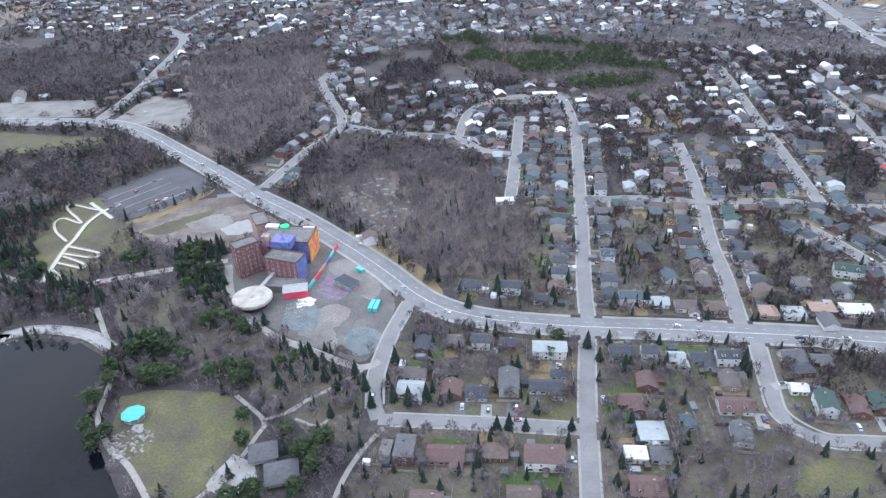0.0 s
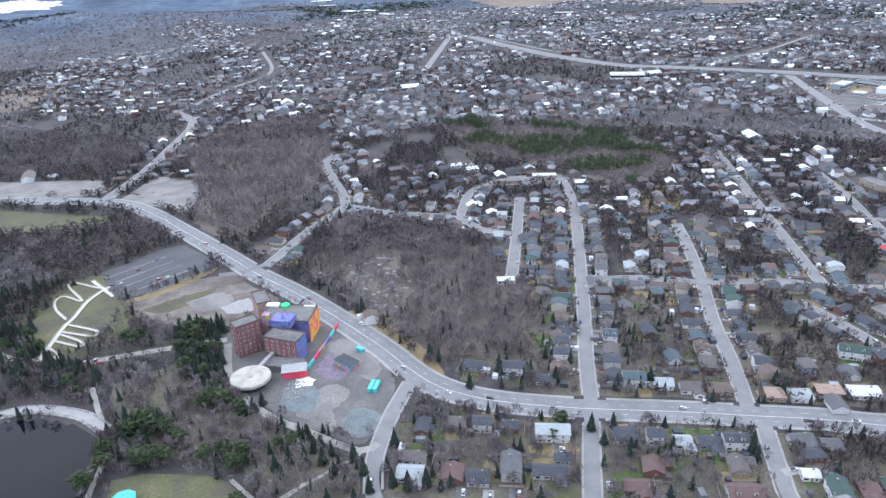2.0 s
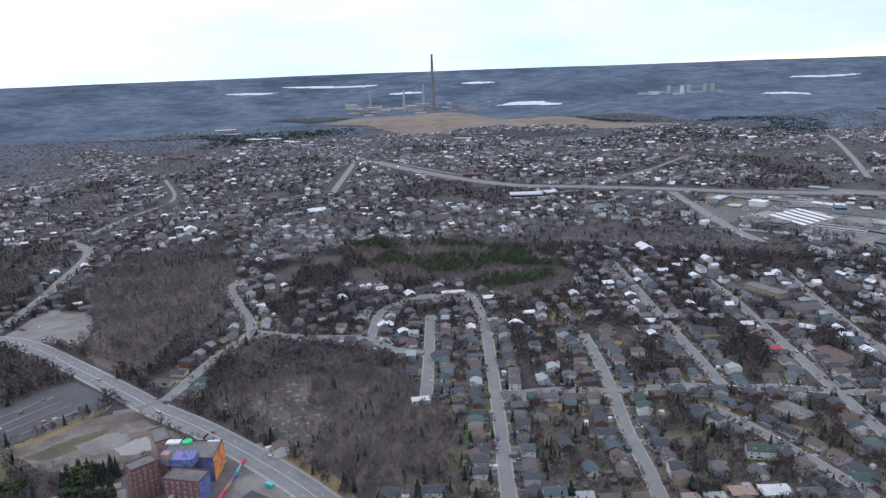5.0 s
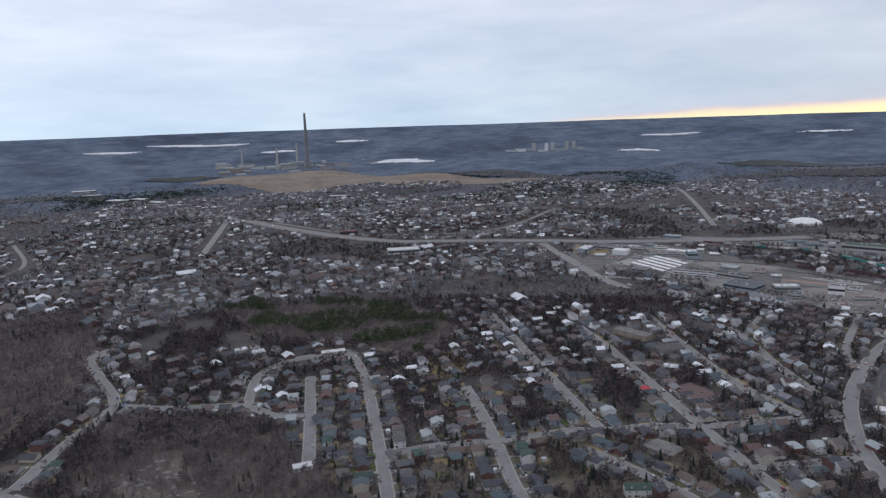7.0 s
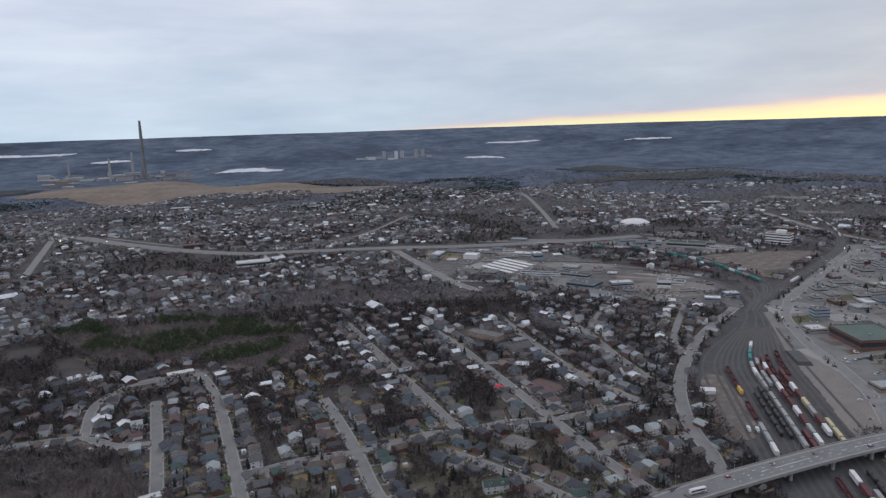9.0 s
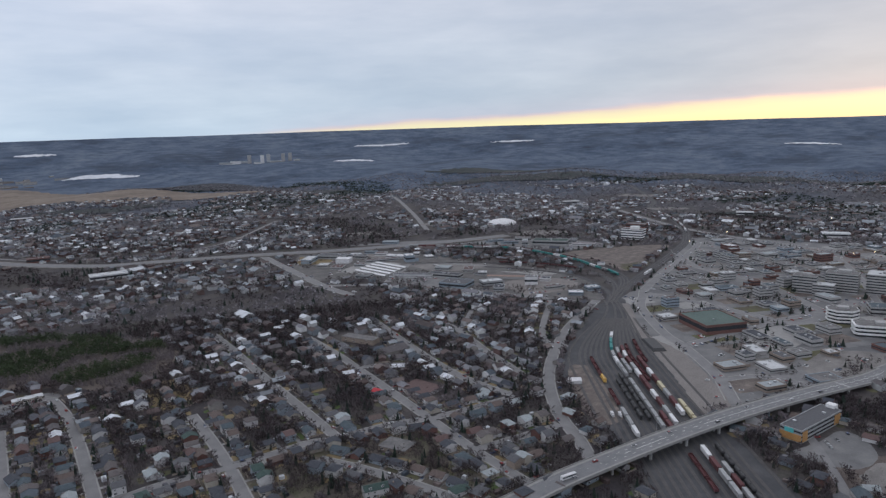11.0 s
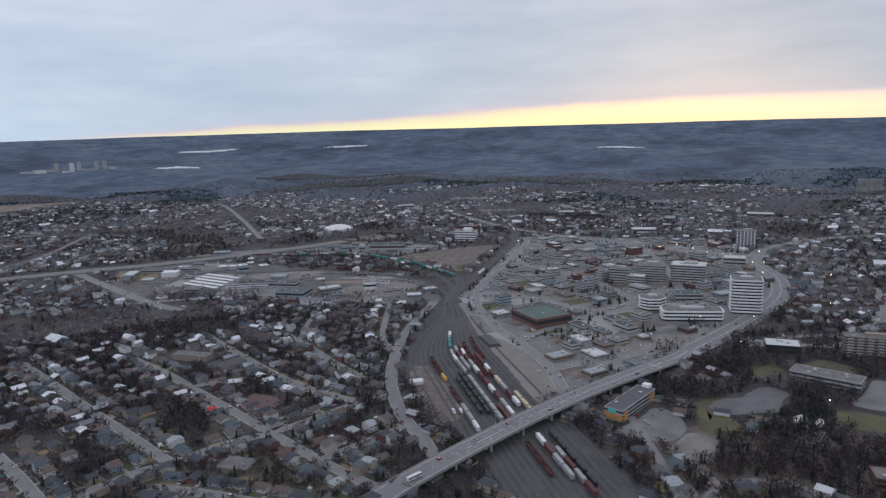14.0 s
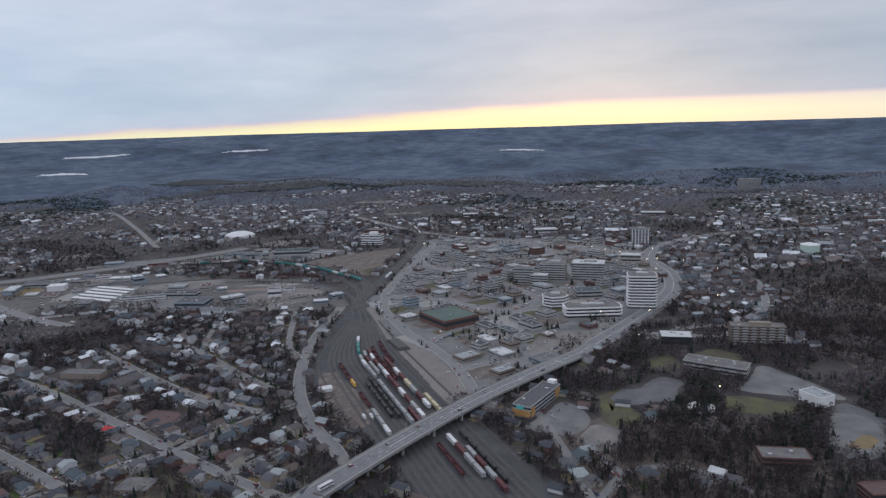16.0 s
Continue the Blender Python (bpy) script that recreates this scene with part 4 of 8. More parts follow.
TAKEN |= inside([(-240, 490), (-185, 522), (-150, 500), (-118, 462), (-150, 440), (-180, 440), (-230, 460)], GX, GY)
TAKEN |= inside([(144, 201), (156, 216), (173, 222), (186, 218), (184, 204), (175, 198)], GX, GY)

# lawns, drives and lots south of the tracks
for k, (poly, m, what) in enumerate((([(604, 158), (626, 143), (559, 136), (555, 117)], M_lawn, "thin lawn strip below the bridge"), ([(757, 101), (764, 51), (738, 55), (732, 92)], M_lawn, "lawn strip beside a long building"), ([(641, 55), (654, -7), (624, 0), (616, 48)], M_lawn, "thin lawn among conifers"), ([(643, -28), (643, -57), (590, -64), (565, -30)], M_lot, "worn asphalt lot behind the buildings"))):
    patch("ground_lot", poly, 0.06 + 0.004 * k, m, what, 0.4)
    TAKEN |= inside(poly, GX, GY)
for k, (pts, w) in enumerate((([(560, 210), (541, 193), (484, 152), (434, 121), (390, 95)], 7.0), ([(429, 111), (472, 103), (492, 79), (494, 55), (480, 20)], 6.0), ([(494, 134), (480, 118), (468, 104)], 5.0))):
    line = smooth(pts, 5)
    tagged(link("road_drive", ribbon(line, -w / 2, w / 2, 0.1 + 0.004 * k).mesh("road_drive", M_road)), "pale worn service road below the bridge", "road", kind="structure")
    for q in line:
        mark(TAKEN, q[0], q[1], w / 2 + 1.5)

patch("ground_lawn", WEST_LAWN, 0.056, M_lawn, "spring grass beside the main road", 1.0)
TAKEN |= inside(WEST_LAWN, GX, GY) | inside(WEST_YARD, GX, GY)

# ================= houses =================
rng = random.Random(7)


def window_mesh(w, h):
    s = Shape()
    s.box(0, -0.04, 0, w, 0.10, h, 0)
    s.box(0, -0.07, 0.10, w - 0.24, 0.10, h - 0.2, 1)
    return s.mesh("window", M_frame, M_glass)


WIN, WIN_WIDE = window_mesh(1.3, 1.3), window_mesh(2.4, 1.4)
DOOR = Shape().box(0, -0.05, 0, 1.0, 0.12, 2.1).mesh("door", M_door)
CHIMNEY = Shape().box(0, 0, 0, 0.9, 0.7, 1.6).box(0, 0, 1.6, 1.05, 0.85, 0.15).mesh("chimney", WALLS["tanbrick"])


PORCH_ROOF = Shape().gable(2.6, 3.2, 2.5, 0.8, 0.25, 0.14).box(-1.1, -1.3, 0, 0.18, 0.18, 2.5).box(-1.1, 1.3, 0, 0.18, 0.18, 2.5).mesh("porch", ROOFS["grey"])
PORCH_STEP = Shape().box(0, 0, 0, 3.0, 2.2, 0.35).box(0, -1.4, 0, 1.6, 0.6, 0.18).mesh("step", M_walk)
WING_WALL = Shape().box(0, 0, -0.1, 5.0, 5.6, 2.8).add([(-2.5, -2.8, 2.7), (-2.5, 2.8, 2.7), (-2.5, 0, 4.05), (2.5, -2.8, 2.7), (2.5, 2.8, 2.7), (2.5, 0, 4.05)], [(0, 2, 1), (3, 4, 5)]).mesh("wing", WALLS["white"])
WING_ROOF = Shape().gable(5.0, 5.6, 2.7, 1.35, 0.4).mesh("wing_roof", ROOFS["grey"])
DORMER_WALL = Shape().box(0, 0, 0, 2.6, 1.9, 1.5).mesh("dormer", WALLS["white"])
DORMER_ROOF = Shape().gable(2.8, 1.9, 1.5, 0.6, 0.2, 0.1).mesh("dormer_roof", ROOFS["grey"])


def wall_shape(w, d, h, rise, style):
    s = Shape().box(0, 0, -0.1, w, d, h + 0.1)
    if style == "gable" and rise:
        for sx in (-1, 1):
            x = sx * w / 2
            s.add([(x, -d / 2, h), (x, d / 2, h), (x, 0, h + rise), (x - sx * 0.2, -d / 2, h), (x - sx * 0.2, d / 2, h), (x - sx * 0.2, 0, h + rise)],
                  [(0, 1, 2), (5, 4, 3), (0, 2, 5, 3), (1, 4, 5, 2)])
    return s


def roof_shape(w, d, h, rise, style):
    s = Shape()
    if style == "gable":
        s.gable(w, d, h, rise)
    elif style == "hip":
        s.hip(w, d, h + 0.2, rise)
    else:
        s.box(0, 0, h, w + 0.5, d + 0.5, 0.3)
        s.box(w * 0.2, d * 0.1, h + 0.3, 1.1, 1.1, 0.6)
    return s


BODY = {}


def body(w, d, floors, style):
    key = (round(w), round(d), floors, style)
    if key not in BODY:
        h, rise = 2.8 * floors + 0.3, 0.0 if style == "flat" else min(d, w) * (0.24 if style == "gable" else 0.2)
        BODY[key] = (wall_shape(*key[:2], h, rise, style).mesh("wall", WALLS["white"]), roof_shape(*key[:2], h, rise, style).mesh("roof", ROOFS["grey"]), h, rise)
    return BODY[key]


ROOF_WORDS = {"slate": "dark slate-blue", "grey": "grey", "pale": "pale grey", "maroon": "maroon", "brown": "brown", "taupe": "taupe", "green": "dark green", "tan": "tan", "teal": "blue-grey", "red": "bright red", "white": "white", "tar": "dark flat"}
WALL_WORDS = {"white": "white siding", "cream": "cream siding", "blue": "grey-blue siding", "brick": "red brick", "tanbrick": "tan brick", "stone": "grey siding"}


HOUSES = []


def house(x, y, ang, w, d, *rest, **kw):
    """Sets a house down; the nearest become things when all are known."""
    HOUSES.append((math.hypot(x, y), len(HOUSES), (x, y, ang, w, d) + rest, kw))
    mark(TAKEN, x, y, max(w, d) * 0.5 + 1.0)
    mark(HOUSED, x, y, max(w, d) * 0.5 + 2.0)


def build_house(x, y, ang, w, d, floors=1, roof="grey", wall="white", style="gable", detail=2, group="houses of the town"):
    w, d = round(w), round(d)
    wm, rm, h, rise = body(w, d, floors, style)
    label = "%s house with %s %s roof" % (WALL_WORDS[wall], ROOF_WORDS[roof], {"gable": "gabled", "hip": "hipped", "flat": "low"}[style])
    e = empty("house", pose(x, y, zat(x, y), 0, 0, ang), label, "house", group)
    link("wall", wm, e, mat_over=WALLS[wall])
    link("roof", rm, e, mat_over=ROOFS[roof])
    if detail >= 1:
        k = 2 if detail > 1 else 1
        for fl in range(floors):
            z = 0.9 + 2.8 * fl
            for sx in ((-0.3, 0.28) if w < 14 else (-0.36, -0.1, 0.3)):
                link("window", WIN_WIDE if (sx < 0 and fl == 0) else WIN, e, pose(sx * w, -d / 2, z))
            if k > 1:
                link("window", WIN, e, pose(0.2 * w, d / 2, z, 0, 0, 180))
                link("window", WIN, e, pose(w / 2, 0.1 * d, z, 0, 0, 90))
                link("window", WIN, e, pose(-w / 2, -0.1 * d, z, 0, 0, -90))
        if k > 1:
            link("door", DOOR, e, pose(0.02 * w, -d / 2, 0.2))
            if rng.random() < 0.42:
                porch = link("porch", PORCH_ROOF, e, pose(0.02 * w, -d / 2 - 1.2, 0, 0, 0, 90), mat_over=ROOFS[roof])
                link("step", PORCH_STEP, porch, pose(-0.1, 0, 0, 0, 0, -90))
            if style == "gable" and floors == 1 and rng.random() < 0.36:
                wing_ = link("wing", WING_WALL, e, pose(0.30 * w, -d / 2 - 1.8, 0, 0, 0, 90), mat_over=WALLS[wall])
                link("wing_roof", WING_ROOF, wing_, mat_over=ROOFS[roof])
                link("window", WIN_WIDE, wing_, pose(-2.5, 0, 0.9, 0, 0, -90))
            elif style == "gable" and rng.random() < 0.35:
                for sx in (-0.25, 0.25):
                    dm_ = link("dormer", DORMER_WALL, e, pose(sx * w, -d * 0.26, h + rise * 0.28, 0, 0, 90), mat_over=WALLS[wall])
                    link("dormer_roof", DORMER_ROOF, dm_, mat_over=ROOFS[roof])
                    link("window", WIN, dm_, pose(-1.3, 0, 0.1, 0, 0, -90))
            if style != "flat" and rng.random() < 0.6:
                link("chimney", CHIMNEY, e, pose(0.18 * w, 0.08 * d, h + rise * 0.55))
    return e


# the blocks nearest the crossing, house by house: x, y, turn, width, depth, floors, roof, wall, style
BLOCK_A = [(-14, 314, 82, 12, 8, 1, "slate", "brick", "gable"), (5, 316, -8, 10, 9, 1, "taupe", "tanbrick", "hip"), (19, 313, -8, 10, 8, 2, "slate", "white", "gable"), (34, 312, -8, 9, 8, 1, "slate", "brick", "gable"),
           (56, 303, -6, 18, 9, 2, "pale", "white", "gable"), (-18, 290, -8, 12, 8, 1, "taupe", "white", "gable"), (-20, 278, -8, 13, 10, 1, "pale", "white", "gable"), (1, 276, 82, 11, 11, 1, "maroon", "brick", "gable"),
           (14, 273, -6, 11, 10, 1, "slate", "stone", "gable"), (31, 278, 84, 15, 10, 2, "grey", "stone", "gable"), (50, 275, -6, 17, 8, 1, "slate", "white", "gable"), (58, 284, -6, 8, 5, 1, "slate", "blue", "gable")]
BLOCK_B = [(-22, 235, 82, 14, 9, 2, "grey", "brick", "flat"), (-3, 232, -6, 17, 10, 1, "maroon", "tanbrick", "gable"), (20, 232, -6, 11, 9, 1, "brown", "brick", "hip"), (42, 226, -6, 18, 11, 2, "maroon", "white", "hip"),
           (-31, 237, 82, 10, 5, 1, "tar", "stone", "flat"), (-12, 206, -6, 14, 10, 1, "brown", "white", "gable"), (30, 206, -6, 14, 10, 1, "brown", "white", "gable")]
BLOCK_C = [(95, 300, 0, 12, 11, 1, "slate", "stone", "hip"), (109, 297, -6, 8, 8, 2, "slate", "white", "gable"), (123, 293, -6, 8, 8, 1, "pale", "cream", "gable"), (136, 292, -6, 11, 8, 1, "slate", "blue", "gable"),
           (149, 290, -6, 12, 8, 2, "slate", "white", "gable"), (144, 273, 84, 12, 9, 1, "taupe", "tanbrick", "gable"), (102, 275, 80, 11, 10, 1, "maroon", "brick", "gable"), (90, 262, -6, 12, 8, 1, "maroon", "brick", "gable"),
           (140, 255, -6, 16, 10, 1, "maroon", "white", "gable"), (95, 240, -4, 13, 12, 1, "pale", "white", "flat"), (136, 236, 78, 13, 9, 1, "grey", "white", "gable"), (84, 227, -6, 10, 8, 1, "white", "white", "flat"),
           (95, 226, -6, 9, 8, 1, "grey", "stone", "gable"), (84, 208, -6, 15, 11, 1, "maroon", "brick", "gable"), (113, 248, 0, 5, 4, 1, "teal", "blue", "gable")]
BLOCK_D = [(184, 291, 0, 12, 7, 1, "grey", "stone", "gable"), (184, 279, 0, 11, 8, 1, "slate", "brick", "hip"), (197, 286, -8, 10, 7, 1, "grey", "brick", "gable"), (176, 265, -8, 8, 6, 1, "white", "white", "gable"),
           (183, 252, 78, 13, 9, 2, "green", "white", "gable"), (198, 250, 78, 12, 9, 1, "maroon", "brick", "gable"), (210, 252, 78, 12, 9, 1, "green", "brick", "gable"), (224, 250, 78, 12, 9, 1, "maroon", "white", "gable")]
BLOCK_N = [(18, 373, -18, 12, 8, 1, "slate", "blue", "gable"), (42, 366, -12, 14, 8, 2, "slate", "white", "gable"), (60, 354, -10, 12, 8, 1, "slate", "stone", "hip"), (112, 349, -6, 13, 9, 2, "teal", "white", "gable"),
           (129, 345, -6, 10, 9, 1, "pale", "white", "gable"), (143, 340, -6, 12, 9, 1, "taupe", "white", "gable"), (159, 337, -6, 13, 10, 1, "brown", "brick", "hip"), (188, 330, -8, 10, 10, 1, "tan", "tanbrick", "hip"),
           (202, 328, -8, 12, 10, 1, "pale", "white", "hip"), (220, 331, -8, 14, 9, 1, "tan", "brick", "hip"), (239, 328, -8, 17, 10, 1, "white", "white", "hip"), (254, 367, -20, 17, 9, 2, "green", "white", "gable"), (258, 322, -8, 13, 9, 1, "grey", "white", "gable")]
for block in (BLOCK_A, BLOCK_B, BLOCK_C, BLOCK_D, BLOCK_N):
    for a in block:
        house(*a, detail=2, group="houses round the crossing")

ROOF_PICK = ["slate"] * 9 + ["grey"] * 3 + ["teal"] * 4 + ["taupe"] * 3 + ["brown"] * 4 + ["pale"] * 2 + ["maroon"] + ["green"]
WALL_PICK = ["white"] * 8 + ["cream"] * 3 + ["blue"] * 3 + ["brick"] * 3 + ["tanbrick", "stone", "stone"]
WOODS = (W_SLOPE, W_NORTH, W_BELT, W_PARK, W_PINE, W_HILL, W_EAST, W_WEST)
KEEP_OUT = WOODS + (INDUSTRY_NORTH, BARE_FIELD, FIELD, HOSPITAL_LOT, CAR_PARK, GRAVEL_FLAT, INDUSTRY, CENTRE, BALLAST, SANDLOT, LAKE)


def open_land(x, y):
    return not any(bool(inside(p, x, y)) for p in KEEP_OUT)


drives = []


def street_row(line, width):
    d = np.concatenate([[0], np.cumsum(np.linalg.norm(np.diff(line, axis=0), axis=1))])
    n = normals(line)
    for side in (-1, 1):
        t = rng.uniform(8, 14)
        while t < d[-1] - 4:
            p = [np.interp(t, d, line[:, k]) for k in (0, 1)]
            nn = [np.interp(t, d, n[:, k]) for k in (0, 1)]
            style = rng.choice(["gable", "gable", "gable", "hip"])
            w, dep, fl = rng.choice([(9, 10, 2), (11, 9, 1), (12, 9, 1), (8, 11, 2), (10, 8, 1), (13, 9, 1)])
            off = width / 2 + 5.5 + dep / 2 + rng.uniform(0, 2.5)
            x, y = p[0] + side * nn[0] * off, p[1] + side * nn[1] * off
            if open_land(x, y) and not taken(HOUSED, x, y) and not any(taken(TAKEN, x + a, y + b) for a, b in ((3, 0), (-3, 0), (0, 3), (0, -3), (0, 0))) and not (-150 < x < 260 and y < 345):
                ang = math.degrees(math.atan2(nn[1] * side, nn[0] * side)) - 90
                r = math.hypot(x, y)
                turn = 90 if rng.random() < 0.35 else 0
                house(x, y, ang + turn, w, dep, fl, rng.choice(ROOF_PICK), rng.choice(WALL_PICK), style, detail=2 if r < 450 else 1, group="houses along the streets")
                if r < 700:
                    drives.append((x + nn[1] * side * (w / 2 + 1.8) * 0.9, y - nn[0] * side * (w / 2 + 1.8) * 0.9, ang, dep))
            t += rng.uniform(14.5, 19.5)


for nm in ("pine", "spur", "oak", "long", "cross", "wind", "crest", "school", "bend", "down", "maple", "birch", "ridge", "link_a", "link_b", "link_c", "lane", "stub", "yard", "south"):
    street_row(STREET_LINES[nm], WIDTH[nm])

# single known buildings: a red metal roof, a long brown hall and low school blocks
MARK = len(HOUSES)
house(364, 512, -80, 12, 8, 1, "red", "white", "gable", detail=1)
house(398, 492, -82, 34, 26, 1, "maroon", "white", "flat", detail=1)
house(308, 412, -70, 24, 18, 1, "tar", "tanbrick", "flat", detail=1)
house(445, 658, -70, 44, 14, 2, "tar", "tanbrick", "flat", detail=1)
house(118, 741, -3, 26, 9, 1, "white", "cream", "flat", detail=1)
house(78, 727, -3, 28, 8, 1, "tar", "tanbrick", "flat", detail=0)
house(50, 489, 0, 14, 7, 1, "white", "white", "flat", detail=1)

for _, _, a, kw in HOUSES[MARK:]:
    build_house(*a, **kw)
del HOUSES[MARK:]

# houses between the traced streets, and on to the edge of town
def town_fill(r0, r1, step, seed):
    g = random.Random(seed)
    out = []
    for i in range(int(-900 / step), int(2700 / step)):
        for j in range(int(-900 / step), int(2900 / step)):
            x, y = i * step + g.uniform(-0.3, 0.3) * step, j * step + g.uniform(-0.3, 0.3) * step
            r, a = math.hypot(x, y), math.degrees(math.atan2(x, y))
            if not (r0 < r < r1 and -40 < a < 101) or (x < -60 and y < 780) or (x < 60 and y < 420):
                continue
            if noise.noise(Vector((x * 0.004, y * 0.004, 3.3))) < (-0.12 if r < 700 else -0.24 if r < 1900 else -0.24 + (r - 1900) / 2800) + (0.20 if a < -8 and r > 1050 else 0.0):
                continue
            if open_land(x, y) and not taken(HOUSED, x, y) and not taken(TAKEN, x, y):
                out.append((x, y, 12 + 30 * noise.noise(Vector((x * 0.0015, y * 0.0015, 9))) + g.choice((0, 90)), g))
    return out


for x, y, ang, g in town_fill(380, 680, 27, 3):
    style = g.choice(["gable", "gable", "hip"])
    w, dep, fl = g.choice([(9, 10, 2), (11, 9, 1), (12, 9, 1), (8, 11, 2), (10, 8, 1), (13, 9, 1)])
    house(x, y, ang, w, dep, fl, g.choice(ROOF_PICK), g.choice(WALL_PICK), style, detail=1, group="houses of the town")


# small houses and depots beside the service road below the bridge
for x, y, ang, w, dep, fl, rf, wl, st in ((478, 138, 40, 14, 10, 1, "teal", "stone", "gable"), (462, 144, 40, 12, 9, 1, "grey", "blue", "gable"), (452, 132, 40, 13, 11, 1, "pale", "stone", "hip"), (446, 120, 40, 10, 9, 1, "grey", "cream", "gable"), (491, 138, 130, 10, 8, 1, "pale", "white", "gable"),
                                           (467, 87, 60, 13, 11, 2, "slate", "tanbrick", "hip"), (477, 53, 75, 12, 9, 1, "grey", "white", "gable"), (489, 44, 75, 10, 9, 2, "white", "white", "gable"), (488, 34, 75, 11, 9, 1, "grey", "stone", "gable"),
                                           (690, 193, 60, 11, 9, 2, "pale", "white", "gable"), (721, 189, 60, 10, 9, 2, "maroon", "brick", "gable"), (683, 165, 60, 10, 8, 2, "teal", "blue", "gable"), (680, 150, 60, 10, 9, 1, "grey", "white", "gable"), (664, 168, 60, 11, 9, 1, "slate", "cream", "gable")):
    house(x, y, ang, w, dep, fl, rf, wl, st, detail=1, group="houses of the town")
HOUSES.sort(key=lambda q: q[:2])
NEAR = 300
for _, _, a, kw in HOUSES[:NEAR]:
    build_house(*a, **kw)


def far_houses():
    walls, roofs = [], []
    g = random.Random(8)
    rest = [(a[0], a[1], a[2], a[3], a[4], 2.8 * a[5] + 0.4) for _, _, a, kw in HOUSES[NEAR:]]
    for x, y, ang, g in town_fill(680, 2750, 22, 5):
        w, d, h = g.uniform(8, 15), g.uniform(7, 11), g.choice((3.2, 3.4, 5.8))
        if g.random() < 0.04:
            w, d, h = w * 2.2, d * 1.8, 5
        rest.append((x, y, ang, w, d, h))
    for x, y, ang, w, d, h in rest:
        c, s, z = math.cos(radians(ang)), math.sin(radians(ang)), zat(x, y)
        def at(px, py, pz):
            return (x + px * c - py * s, y + px * s + py * c, z + pz)
        a, b = w / 2, d / 2
        lo = [at(-a, -b, -1), at(a, -b, -1), at(a, b, -1), at(-a, b, -1)]
        hi = [at(-a, -b, h), at(a, -b, h), at(a, b, h), at(-a, b, h)]
        ra, rb = at(-a - 0.3, 0, h + d * 0.24), at(a + 0.3, 0, h + d * 0.24)
        walls.append((lo + hi, ra, rb))
        roofs.append((at(-a - 0.3, -b - 0.5, h - 0.1), at(a + 0.3, -b - 0.5, h - 0.1), at(a + 0.3, b + 0.5, h - 0.1), at(-a - 0.3, b + 0.5, h - 0.1), ra, rb))
        mark(TAKEN, x, y, w * 0.5)
    sw, sr = Shape(), Shape()
    for v, ra, rb in walls:
        sw.add(v + [ra, rb], [(0, 1, 5, 4), (1, 2, 6, 9, 5), (2, 3, 7, 6), (3, 0, 4, 8, 7)])
    for q in roofs:
        sr.add(q, [(0, 1, 5, 4), (3, 4, 5, 2)])
    tagged(link("distant_house_walls", sw.mesh("distant_house_walls", M_far_wall)), "far pale and brick house walls across town", "houses", kind="stuff")
    tagged(link("distant_house_roofs", sr.mesh("distant_house_roofs", M_far_roof)), "far grey and brown house roofs across town", "houses", kind="stuff")


far_houses()

# lawns and worn grass round the nearer houses
lg = random.Random(4)
for r, _, a, kw in HOUSES:
    if r < 520:
        x, y, ang, w, d = a[:5]
        for sgn in (-1, 1):
            ww, dd = w * lg.uniform(0.8, 1.45), lg.uniform(4, 11 if x < 0.6 * y else 7)
            off = d / 2 + dd / 2 + 0.5
            px, py = x + sgn * math.sin(radians(ang)) * off, y - sgn * math.cos(radians(ang)) * off
            if any(taken(TAKEN, px + u, py + v) and not taken(HOUSED, px + u, py + v) for u in (-4, 0, 4) for v in (-4, 0, 4)):
                continue
            pts = [(px + u * math.cos(radians(ang)) - v * math.sin(radians(ang)), py + u * math.sin(radians(ang)) + v * math.cos(radians(ang))) for u, v in ((-ww / 2, -dd / 2), (0, -dd / 2 * 1.1), (ww / 2, -dd / 2), (ww / 2, dd / 2), (0, dd / 2 * 1.1), (-ww / 2, dd / 2))]
            patch("ground_lawn", pts, 0.036 + 0.004 * lg.random(), lg.choice([M_lawn, M_lawn, M_lawn, M_straw, M_green, M_litter]), "patchy spring grass in a yard", 0.5, step=3)

yard_grass = {"dry": Shape(), "straw": Shape(), "green": Shape()}
for r, _, a, kw in HOUSES:
    if 470 < r < 1000:
        x, y, ang, w, d = a[:5]
        for sgn in (-1, 1):
            ww, dd = w * lg.uniform(0.7, 1.3), lg.uniform(4, 9)
            off = d / 2 + dd / 2 + 0.5
            px, py = x + sgn * math.sin(radians(ang)) * off, y - sgn * math.cos(radians(ang)) * off
            if taken(TAKEN, px, py) and not taken(HOUSED, px, py):
                continue
            c, s_ = math.cos(radians(ang)), math.sin(radians(ang))
            ring_ = [(ww * 0.5 * math.cos(t) * lg.uniform(0.85, 1.2), dd * 0.5 * math.sin(t) * lg.uniform(0.85, 1.2)) for t in np.arange(8) * math.pi / 4]
            z = 0.036 + 0.02 * lg.random()
            yard_grass[lg.choice(("dry", "dry", "dry", "straw", "straw", "green"))].add([(px + u * c - v * s_, py + u * s_ + v * c, z) for u, v in ring_], [tuple(range(8))])
for nm, m in (("dry", M_lawn), ("straw", M_straw), ("green", M_green)):
    tagged(link("yard_grass", yard_grass[nm].mesh("yard_grass", m)), nm + " spring grass in the farther yards", "grass", kind="stuff")

